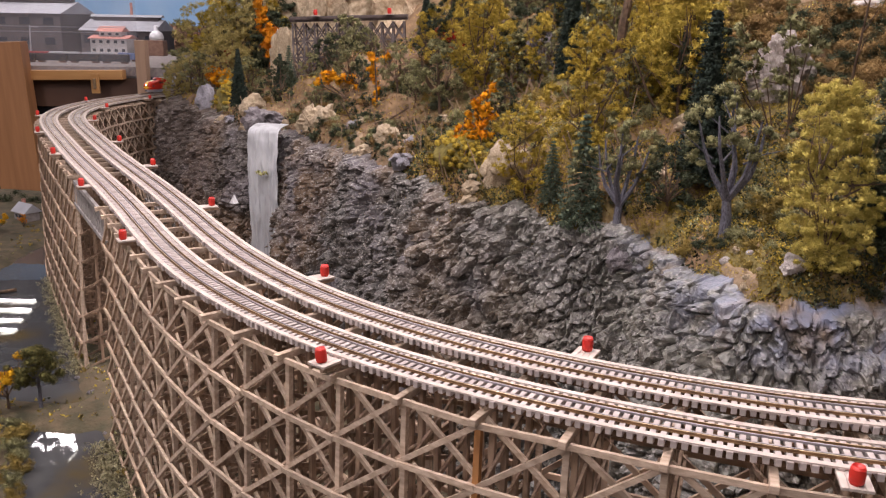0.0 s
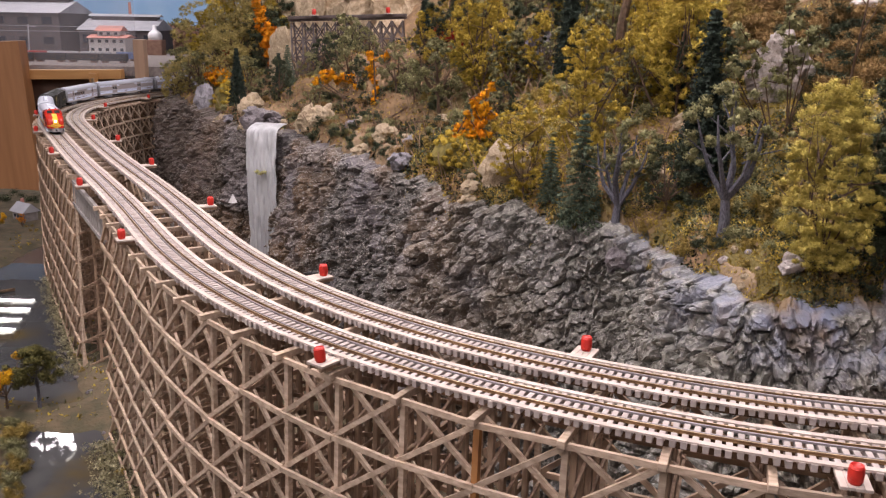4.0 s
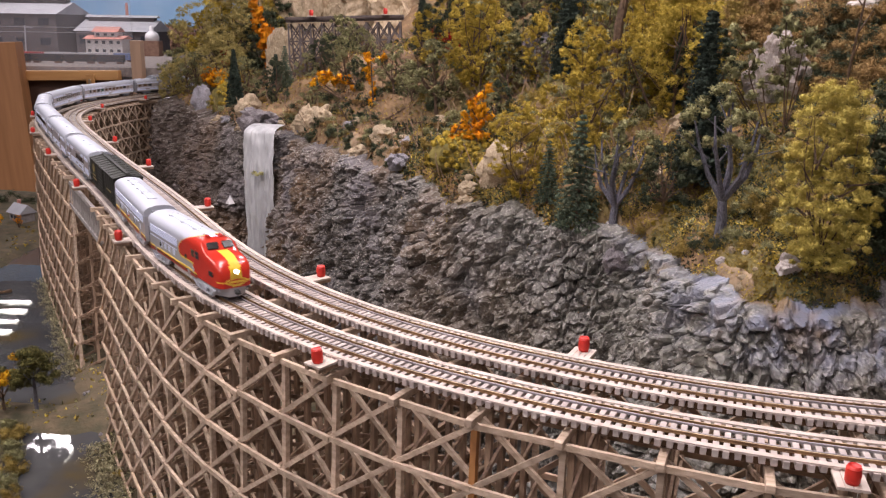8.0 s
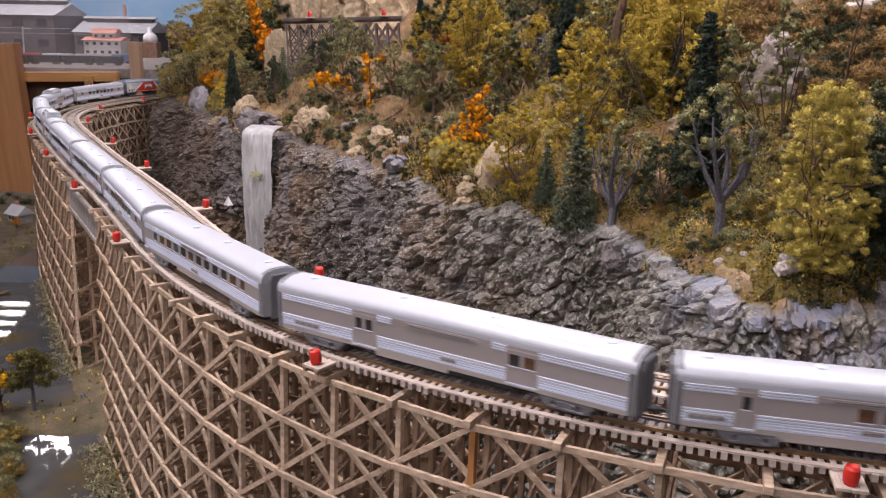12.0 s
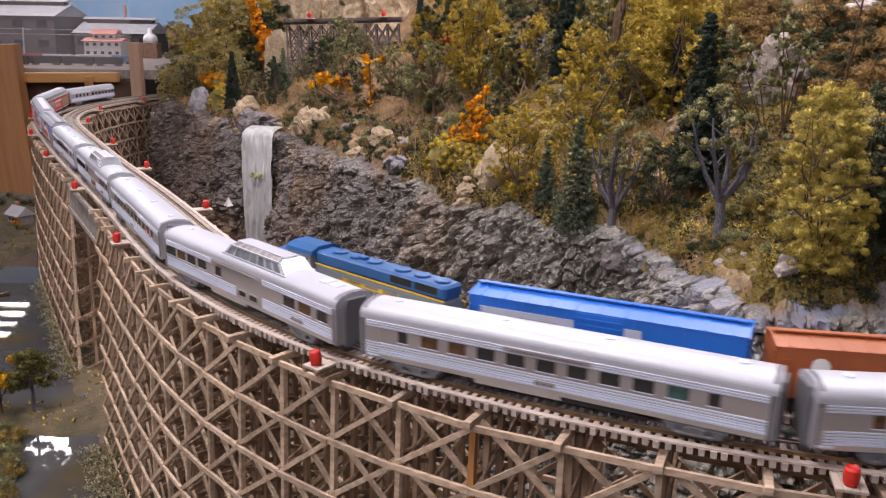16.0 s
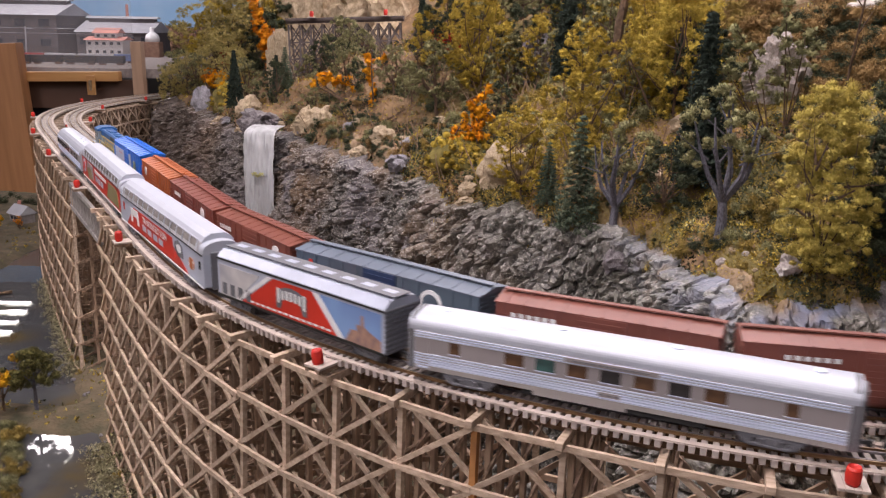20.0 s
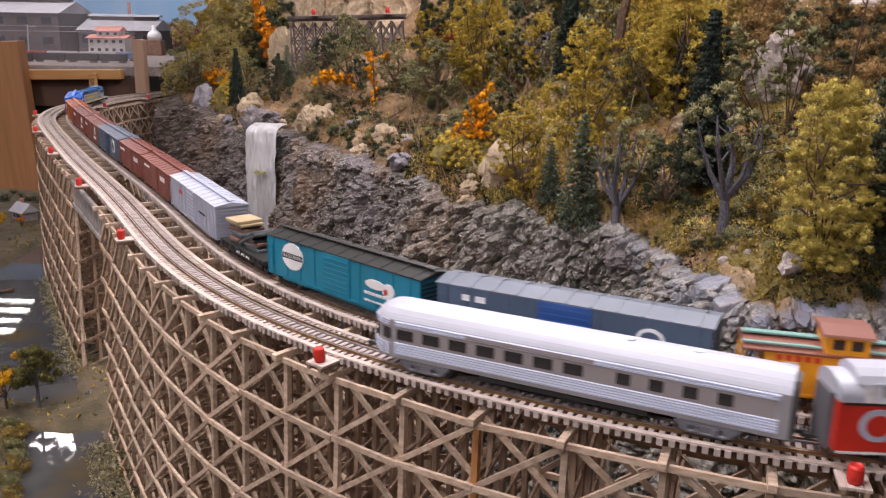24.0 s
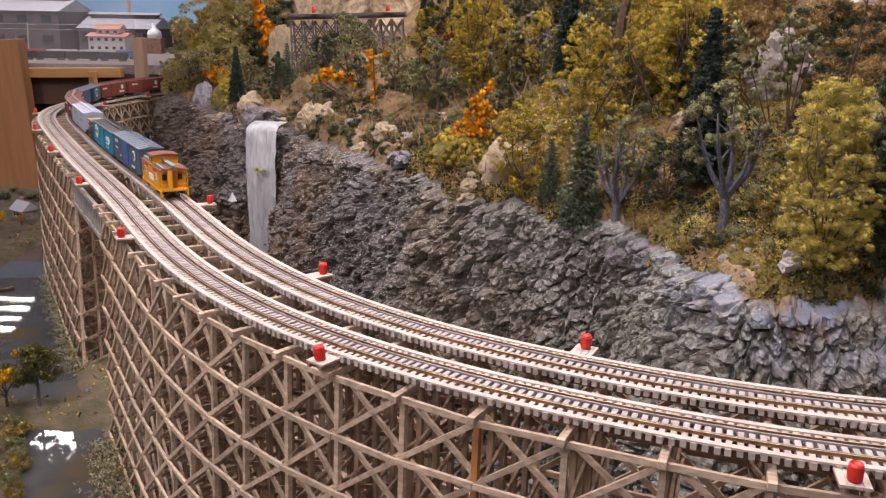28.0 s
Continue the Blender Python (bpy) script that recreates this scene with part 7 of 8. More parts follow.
    def rear_edge(z):
        if z > 0.0290:
            return -0.004 + 0.021 * ((z - 0.0290) / 0.0145) ** 2
        if z > 0.0222:
            return -0.004 + 0.007 * ((0.0290 - z) / 0.0068) ** 2
        return 0.0335
    gone = []
    for f in sweep.faces:
        c = f.calc_center_median()
        d = c.x - rear_edge(c.z)
        if d < 0 or len(f.verts) > 4:
            gone.append(f)
        elif d < 0.0016 or (c.z < 0.0240 and c.z > 0.0222 and c.x < 0.035):
            f.material_index = 1
    bmesh.ops.delete(sweep, geom=gone, context="FACES")
    part("bonnet_sweep", sweep, [WAXRED, WAXYEL], t, "red paint sweeping back over the cab")
    for sy in (-1, 1):
        w = boxm(0.0012, 0.0105, 0.0078, bevel=0.0005)
        part("windshield", w, PANE, nose, "", pose(h - 0.0345, sy * 0.0072, 0.0440, 0, -48, sy * 7))
        for x, m in ((h - 0.058, PANEB), (h - 0.0475, PANE)):
            panel(nose, "cab_window", x, 0.0335, 0.0078, 0.0068, sy, m, W2 + 0.0006)
        panel(nose, "door_step", h - 0.0595, 0.0175, 0.0050, 0.0042, sy, LGREY, W2 + 0.0005)
        panel(nose, "number_board", h - 0.0165, 0.0235, 0.0085, 0.0042, sy, BLACKP, W2 * 0.985)
        bm = bmesh.new()
        cyl(bm, 0.0022, 0.0022, 0.0010, n=16)
        part("cab_porthole", bm, PANE, nose, "", pose(h - 0.077, sy * (W2 + 0.0006), 0.0262, 90, 0, 0))
        panel(t, "stripe_trim", 0.0165, 0.0160, 0.034, 0.0008, sy, WAXYEL, W2 + 0.0005)
        bm = bmesh.new()
        bar(bm, (h - 0.052, sy * 0.006, 0.0495), (h - 0.045, sy * 0.006, 0.0495), 0.002, 0.002)
        part("air_horn", bm, WAXRED, nose)
    for z, x in ((0.0268, h - 0.0006),):
        bm = bmesh.new()
        cyl(bm, 0.0024, 0.0024, 0.003, n=16)
        hl = part("headlight", bm, SILVER, nose, "", pose(x, 0, z, 0, 70, 0))
        bm = bmesh.new()
        cyl(bm, 0.002, 0.002, 0.0008, n=16)
        part("lens", bm, LAMPG, hl, "glowing headlight", pose(0, 0, 0.0016))
    skin = bmesh.new()
    skin.from_mesh(nose.data)
    tree = BVHTree.FromBMesh(skin)

    def on_nose(y, z, lift):
        p = tree.ray_cast(Vector((h + 0.05, y, z)), Vector((-1, 0, 0)))[0]
        return (p.x + lift if p else h - 0.012, y, z)

    def decal(name, material, rows, lift, label=""):
        bm = bmesh.new()
        g = [[bm.verts.new(on_nose(y, z, lift)) for y, z in row] for row in rows]
        for a, b in zip(g, g[1:]):
            for q in range(len(a) - 1):
                bm.faces.new((a[q], a[q + 1], b[q + 1], b[q]))
        bmesh.ops.recalc_face_normals(bm, faces=bm.faces)
        part(name, bm, material, nose, label)
    ys = [(-1 + q / 12) for q in range(25)]
    decal("yellow_band", WAXYEL, [[(y * w, z) for y in ys] for z, w in ((0.0138, 0.0044), (0.0165, 0.0050), (0.0215, 0.0054), (0.026, 0.0050), (0.0305, 0.0050), (0.0345, 0.0050))], 0.0003)
    decal("emblem", WAXYEL, [[(y * 0.0105 * math.sqrt(max(0.02, 1 - f * f)), 0.0182 + 0.0036 * f) for y in ys] for f in (-1, -0.8, -0.4, 0, 0.4, 0.8, 1)], 0.0005, "yellow oval emblem")
    decal("emblem_cross", WAXRED, [[(y * 0.0088 * math.sqrt(max(0.02, 1 - f * f)), 0.0182 + 0.0024 * f) for y in ys if abs(y) > 0] for f in (-1, -0.6, 0, 0.6, 1)], 0.0007)
    decal("emblem_letters", WAXYEL, [[(y * 0.0075, z) for y in ys] for z in (0.0172, 0.0192)], 0.0009)
    decal("whisker", WAXYEL, [[(y * 0.0158, z) for y in ys] for z in (0.0173, 0.0186)], 0.0003)
    bm = bmesh.new()
    rings = []
    for z, s in ((0.0125, 1.0), (0.004, 0.96)):
        rings.append([bm.verts.new((h - 0.022 + (0.022 * s) * (1 - abs(y) ** 2.4), y * W2 * 0.97, z)) for y in [k / 8 - 1 for k in range(17)]])
    for k in range(16):
        bm.faces.new((rings[0][k], rings[0][k + 1], rings[1][k + 1], rings[1][k]))
    bm.faces.new(rings[0])
    bm.faces.new(rings[1][::-1])
    part("pilot", bm, SILVER, t, "silver pilot apron")
    part("front_coupler", boxm(0.006, 0.004, 0.004, bevel=0.0006), DARKG, t, m=pose(h + 0.001, 0, 0.0085))
    return t


HB = 0.0182  # half width of a boxcar


def boxcar(name, label, L, body, roof=None, door=None, top=0.052, ribs=12, marks=(), ends=None, groups="cars of the freight train", door_w=0.036, roof_ribs=11, walkway=True):
    roof, door, ends = roof or body, door or body, ends or body
    t = thing(name, label, "boxcar", groups)
    h = L / 2 - 0.004
    part("body", prism([(-HB, 0.0115), (HB, 0.0115), (HB, top - 0.004), (-HB, top - 0.004)], -h, h), body, t)
    part("roof", prism([(-HB - 0.0006, top - 0.0045), (HB + 0.0006, top - 0.0045), (HB + 0.0006, top - 0.0035), (0, top), (-HB - 0.0006, top - 0.0035)], -h - 0.0012, h + 0.0012), roof, t)
    for k in range(roof_ribs):
        x = -h + 2 * h * (k + 0.5) / roof_ribs
        part("roof_rib", prism([(-HB, top - 0.0037), (HB, top - 0.0037), (HB, top - 0.003), (0, top + 0.0006), (-HB, top - 0.003)], x - 0.001, x + 0.001), roof, t)
    if walkway:
        part("running_board", boxm(2 * h, 0.005, 0.0008), roof, t, m=pose(0, 0, top + 0.0016))
    for side in (-1, 1):
        for k in range(ribs):
            x = -h + 2 * h * (k + 0.5) / ribs
            if abs(x) > door_w / 2 + 0.002:
                part("side_rib", boxm(0.0009, 0.0007, top - 0.018), body, t, m=pose(x, side * (HB + 0.0003), (top + 0.0085) / 2))
        d = panel(t, "door", 0, (top + 0.0075) / 2, door_w, top - 0.0165, side, door, HB + 0.0005, thick=0.0012)
        for k in range(7):
            part("corrugation", boxm(door_w * 0.9, 0.0008, 0.0014), door, d, m=pose(0, side * 0.0008, (k - 3) * (top - 0.02) / 7))
        part("door_track", boxm(door_w * 2, 0.0012, 0.001), body, t, m=pose(0.01, side * (HB + 0.0006), 0.0122))
        part("side_sill", boxm(2 * h * 0.8, 0.001, 0.003), body, t, m=pose(0, side * (HB - 0.002), 0.0102))
        for sx in (-1, 1):
            bm = bmesh.new()
            for z in np.linspace(0.013, top - 0.012 if sx * side > 0 else 0.028, 6 if sx * side > 0 else 4):
                box(bm, 0.008, 0.0005, 0.0005, pose(0, 0, z))
            for q in (-0.004, 0.004):
                top_z = top - 0.012 if sx * side > 0 else 0.028
                box(bm, 0.0006, 0.0006, top_z - 0.0115, pose(q, 0, (top_z + 0.0125) / 2))
            part("ladder", bm, body, t, "", pose(sx * (h - 0.006), side * (HB + 0.0012), 0))
    for sx in (-1, 1):
        for k in range(9):
            part("end_rib", boxm(0.0012, 2 * HB * 0.9, 0.0019), ends, t, m=pose(sx * (h + 0.0004), 0, 0.0145 + k * (top - 0.021) / 8.6))
        truck(t, sx * (h - 0.024), 0.021, DARKG)
        coupler(t, sx * (h + 0.004))
    part("underframe", boxm(2 * h * 0.9, 0.012, 0.004), DARKG, t, m=pose(0, 0, 0.0095))
    for mk in marks:
        kind, x, z, a, b, m = mk
        for side in (-1, 1):
            if kind == "oval":
                poly_panel(t, "emblem", oval(x * side, z, a, b), side, m, HB + 0.0006)
            elif kind == "ring":
                poly_panel(t, "emblem", oval(x * side, z, a, b), side, m, HB + 0.0006)
                poly_panel(t, "emblem_centre", oval(x * side, z, a * 0.72, b * 0.72), side, body, HB + 0.0009)
            else:
                panel(t, "lettering_bar" if kind == "bar" else "placard", x * side, z, a, b, side, m, HB + 0.0007)
    return t


def bars(x, z, n, w, h, m, gap=1.5):
    """A line of unreadable lettering as short bars."""
    return [("bar", x + (k - (n - 1) / 2) * w * gap, z, w, h, m) for k in range(n)]


def art_hopper(L):
    t = thing("covered_hopper", "grey covered hopper with red and blue painted panels", "hopper car", "cars of the silver train")
    h = L / 2 - 0.004
    photo = mat("painted_evening_sky", (0.22, 0.36, 0.62), (0.13, 0.19, 0.42), 18, 0.45, detail=2)
    pale = mat("painted_arcade_scene", (0.6, 0.57, 0.55), (0.34, 0.33, 0.36), 40, 0.45, detail=2)
    part("body", prism([(-HB, 0.0125), (HB, 0.0125), (HB, 0.0465), (0.012, 0.052), (-0.012, 0.052), (-HB, 0.0465)], -h, h), LGREY, t)
    for sx in (-1, 1):
        for k in range(9):
            part("end_rib", boxm(0.0012, 2 * HB * 0.98, 0.0022), TRUCKG, t, m=pose(sx * (h + 0.0005), 0, 0.015 + k * 0.0037))
        truck(t, sx * (h - 0.024), 0.021, TRUCKG)
        coupler(t, sx * (h + 0.004))
    part("hatch_walk", boxm(2 * h, 0.018, 0.0008), TRUCKG, t, m=pose(0, 0, 0.0538))
    for k in range(9):
        part("roof_hatch", boxm(0.013, 0.007, 0.0022, bevel=0.0006), LGREY, t, m=pose(-h + 0.012 + k * (2 * h - 0.024) / 8, 0, 0.0533))
    for k in range(22):
        part("roof_rib", prism([(-HB - 0.0004, 0.0462), (-0.0118, 0.0524), (0.0118, 0.0524), (HB + 0.0004, 0.0462)], -h + 0.004 + k * (2 * h - 0.008) / 21, -h + 0.0052 + k * (2 * h - 0.008) / 21), LGREY, t)
    for side in (-1, 1):
        g = -side
        part("top_chord", boxm(2 * h, 0.0012, 0.0012), BLACKP, t, m=pose(0, side * (HB + 0.0004), 0.0452))
        poly_panel(t, "arcade_scene", [(-h * 0.97 * g, 0.014), (-h * 0.97 * g, 0.0405), (-h * 0.42 * g, 0.0405), (-h * 0.72 * g, 0.014)], side, pale, HB + 0.0002)
        poly_panel(t, "red_field", [(-h * 0.66 * g, 0.014), (-h * 0.24 * g, 0.0425), (h * 0.22 * g, 0.0425), (h * 0.50 * g, 0.014)], side, SCARLET, HB + 0.0002)
        poly_panel(t, "white_edge", [(-h * 0.74 * g, 0.014), (-h * 0.68 * g, 0.014), (-h * 0.26 * g, 0.0425), (-h * 0.32 * g, 0.0425)], side, WHITEP, HB + 0.0004)
        poly_panel(t, "white_edge", [(h * 0.52 * g, 0.014), (h * 0.58 * g, 0.014), (h * 0.30 * g, 0.0425), (h * 0.24 * g, 0.0425)], side, WHITEP, HB + 0.0004)
        poly_panel(t, "building_scene", [(h * 0.60 * g, 0.014), (h * 0.32 * g, 0.0425), (h * 0.97 * g, 0.0425), (h * 0.97 * g, 0.014)], side, photo, HB + 0.0002)
        poly_panel(t, "building_tower", [(h * 0.60 * g, 0.014), (h * 0.66 * g, 0.024), (h * 0.72 * g, 0.024), (h * 0.72 * g, 0.029), (h * 0.76 * g, 0.029), (h * 0.77 * g, 0.037), (h * 0.79 * g, 0.037), (h * 0.80 * g, 0.029), (h * 0.84 * g, 0.027), (h * 0.97 * g, 0.022), (h * 0.97 * g, 0.014)], side, mat("painted_brick_hall", (0.45, 0.26, 0.18), (0.24, 0.15, 0.14), 200, 0.5), HB + 0.0004)
        arc = [(-0.20, 0.0200), (-0.20, 0.0345), (-0.10, 0.0385), (-0.02, 0.0395), (0.06, 0.0385), (0.17, 0.0345), (0.17, 0.0200), (0.12, 0.0200), (0.09, 0.0285), (-0.02, 0.0300), (-0.12, 0.0285), (-0.15, 0.0200)]
        poly_panel(t, "emblem", [(h * x * g, z) for x, z in arc], side, TRUCKG, HB + 0.0005)
        for q in range(7):
            x = -0.17 + q * 0.052
            panel(t, "emblem_bar", h * x * g, 0.0300 + 0.0025 * math.cos((x + 0.015) * 8), h * 0.028, 0.0075 if 0 < q < 6 else 0.012, side, WHITEP, HB + 0.0009)
        for k in range(14):
            panel(t, "lettering_bar", (-h * 0.52 + k * h * 0.072) * g, 0.0165, h * 0.05, 0.0018, side, WHITEP, HB + 0.0004)
        part("sill", boxm(2 * h, 0.0014, 0.0018), BLACKP, t, m=pose(0, side * (HB + 0.0003), 0.0128))
        for k in range(4):
            panel(t, "arch", (-h * 0.9 + k * h * 0.11) * g, 0.02, h * 0.06, 0.010, side, DIAPH, HB + 0.0004)
    for x in (-0.25, 0.0, 0.25):
        bm = bmesh.new()
        cyl(bm, 0.016, 0.006, 0.009, pose(x * L, 0, 0.008, 180, 0, 0), 4)
        part("discharge_bay", bm, TRUCKG, t)
    return t


def full_dome(L, red):
    nm = ("red_dome_car", "scarlet full length dome car with painted scenes") if red else ("grey_dome_car", "pale grey full length dome car with a red panel")
    t = thing(nm[0], nm[1], "passenger car", "cars of the silver train")
    base = SCARLET if red else LGREY
    h = L / 2
    part("body", prism([(-W2, FLOOR), (W2, FLOOR), (W2, 0.0405), (-W2, 0.0405)], -h, h), base, t)
    part("dome", prism([(-W2, 0.0405), (W2, 0.0405), (0.0145, 0.0505), (0.0085, 0.0555), (-0.0085, 0.0555), (-0.0145, 0.0505)], -h + 0.012, h - 0.012), DOMEP, t, "full length dome glazing")
    part("crown", prism([(-0.0149, 0.0503), (0.0149, 0.0503), (0.0118, 0.0546), (0.0065, 0.0575), (-0.0065, 0.0575), (-0.0118, 0.0546)], -h + 0.01, h - 0.01), ROOFS, t)
    for sx in (-1, 1):
        part("end_roof", prism(arch(W2, 0.0403, 0.0525), sx * (h - 0.013), sx * h), ROOFS, t)
        part("end_cowl", prism(arch(0.0148, 0.0403, 0.0565), sx * (h - 0.022), sx * (h - 0.012)), ROOFS, t)
        part("bellows", prism([(-0.0105, 0.009), (0.0105, 0.009), (0.0105, 0.043), (-0.0105, 0.043)], sx * (h - 0.0006), sx * (h + 0.003)), DIAPH, t)
        truck(t, sx * (h - 0.05), 0.030, TRUCKG, 3)
        coupler(t, sx * (h + 0.003))
    n = 13
    for k in range(n + 1):
        x = -h + 0.022 + (L - 0.044) * k / n
        for sy in (-1, 1):
            bm = bmesh.new()
            bar(bm, (x, sy * (W2 + 0.0001), 0.0405), (x, sy * 0.0147, 0.0506), 0.0012, 0.0012)
            bar(bm, (x, sy * 0.0147, 0.0506), (x, sy * 0.0086, 0.0556), 0.0012, 0.0012)
            part("dome_rib", bm, ROOFS, t)
            if k < n:
                x1 = x + (L - 0.044) / n
                bm = bmesh.new()
                quad = []
                for q, g in ((x + 0.0012, 0.30), (x1 - 0.0012, 0.30), (x1 - 0.0012, 0.92), (x + 0.0012, 0.92)):
                    quad.append((q, sy * (W2 + (0.0145 - W2) * g + 0.0003), 0.0405 + 0.0100 * g + 0.0002))
                inner = [bm.verts.new((q, y - sy * 0.0008, z)) for q, y, z in quad]
                outer = [bm.verts.new(p) for p in quad]
                bm.faces.new(outer)
                for e in range(4):
                    bm.faces.new((inner[e], inner[(e + 1) % 4], outer[(e + 1) % 4], outer[e]))
                bmesh.ops.recalc_face_normals(bm, faces=bm.faces)
                part("dome_pane", bm, DOMEL, t)
    for sy in (-1, 1):
        bm = bmesh.new()
        bar(bm, (-h + 0.02, sy * 0.0146, 0.0506), (h - 0.02, sy * 0.0146, 0.0506), 0.0012, 0.0012)
        part("dome_rail", bm, ROOFS, t)
    part("underframe", boxm(L * 0.42, 0.026, 0.005), DARKG, t, m=pose(0, 0, 0.0065))
    scene1 = mat("painted_field_scene", (0.22, 0.20, 0.07), (0.30, 0.22, 0.16), 22, 0.45, detail=2)
    scene2 = mat("painted_crowd_scene", (0.45, 0.42, 0.42), (0.28, 0.2, 0.2), 60, 0.45, detail=3)
    for side in (-1, 1):
        g = -side
        part("eave_stripe", boxm(L - 0.004, 0.0008, 0.0012), BLACKP, t, m=pose(0, side * (W2 + 0.0002), 0.0398))
        part("sill_stripe", boxm(L - 0.004, 0.0008, 0.0012), WHITEP, t, m=pose(0, side * (W2 + 0.0002), 0.0098))
        if red:
            poly_panel(t, "field_scene", [(-h * 0.62 * g, 0.013), (-h * 0.72 * g, 0.027), (-h * 0.5 * g, 0.031), (-h * 0.36 * g, 0.016)], side, scene1, W2 + 0.0002)
            poly_panel(t, "crowd_scene", [(-h * 0.72 * g, 0.027), (-h * 0.66 * g, 0.037), (-h * 0.34 * g, 0.037), (-h * 0.34 * g, 0.016), (-h * 0.5 * g, 0.031)], side, scene2, W2 + 0.0002)
            poly_panel(t, "field_scene", [(h * 0.36 * g, 0.014), (h * 0.46 * g, 0.036), (h * 0.84 * g, 0.036), (h * 0.9 * g, 0.014)], side, scene1, W2 + 0.0002)
            poly_panel(t, "emblem", oval(-h * 0.86 * g, 0.027, 0.011, 0.010), side, LGREY, W2 + 0.0002)
            poly_panel(t, "emblem_centre", oval(-h * 0.86 * g, 0.027, 0.007, 0.0065), side, SCARLET, W2 + 0.0005)
            for k in range(3):
                panel(t, "window", (-h * 0.18 + k * h * 0.15) * g, 0.0225, h * 0.10, 0.0075, side, LGREY, W2 + 0.0002)
            for k in range(8):
                panel(t, "lettering_bar", (-h * 0.22 + k * h * 0.075) * g, 0.0325, h * 0.055, 0.0045, side, WHITEP, W2 + 0.0002)
        else:
            poly_panel(t, "red_field", [(-h * 0.80 * g, 0.0115), (-h * 0.58 * g, 0.0355), (h * 0.38 * g, 0.0355), (h * 0.44 * g, 0.0115)], side, SCARLET, W2 + 0.0001)
            poly_panel(t, "red_field", [(h * 0.44 * g, 0.0115), (h * 0.42 * g, 0.0265), (h * 0.7 * g, 0.0115)], side, SCARLET, W2 + 0.0001)
            poly_panel(t, "emblem", [(-h * 0.66 * g, 0.018), (-h * 0.66 * g, 0.0335), (-h * 0.46 * g, 0.0345), (-h * 0.43 * g, 0.018), (-h * 0.48 * g, 0.018), (-h * 0.5 * g, 0.026), (-h * 0.6 * g, 0.026), (-h * 0.62 * g, 0.018)], side, WHITEP, W2 + 0.0004)
            words(t, "THE NATION'S BEST IN 2014", -0.004 * g, 0.0300, 0.0068, side, WHITEP, W2 + 0.0004, 0.80)
            for k in range(4):
                panel(t, "window", (-h * 0.3 + k * h * 0.14) * g, 0.0205, h * 0.10, 0.0065, side, LGREY, W2 + 0.0002)
            poly_panel(t, "helmet", [(h * 0.44 * g, 0.0255), (h * 0.45 * g, 0.0345), (h * 0.52 * g, 0.0375), (h * 0.6 * g, 0.0335), (h * 0.61 * g, 0.0225), (h * 0.52 * g, 0.0225), (h * 0.5 * g, 0.0245)], side, TRUCKG, W2 + 0.0004)
            poly_panel(t, "football", oval(h * 0.77 * g, 0.0245, h * 0.058, 0.0056), side, paint("football_brown", (0.46, 0.14, 0.04)), W2 + 0.0002)
            for q in (-1, 1):
                panel(t, "ball_stripe", (h * 0.77 + q * h * 0.038) * g, 0.0245, 0.0012, 0.0072, side, WHITEP, W2 + 0.0004)
            poly_panel(t, "helmet_shell", oval(h * 0.535 * g, 0.0285, h * 0.07, 0.0072), side, TRUCKG, W2 + 0.0005)
            poly_panel(t, "helmet_stripe", oval(h * 0.535 * g, 0.0300, h * 0.05, 0.0042), side, WHITEP, W2 + 0.0007)
            panel(t, "door_window", h * 0.93 * g, 0.029, 0.006, 0.0075, side, PANE, W2)
            panel(t, "blank_figure", -h * 0.88 * g, 0.029, 0.007, 0.009, side, SCARLET, W2)
    return t


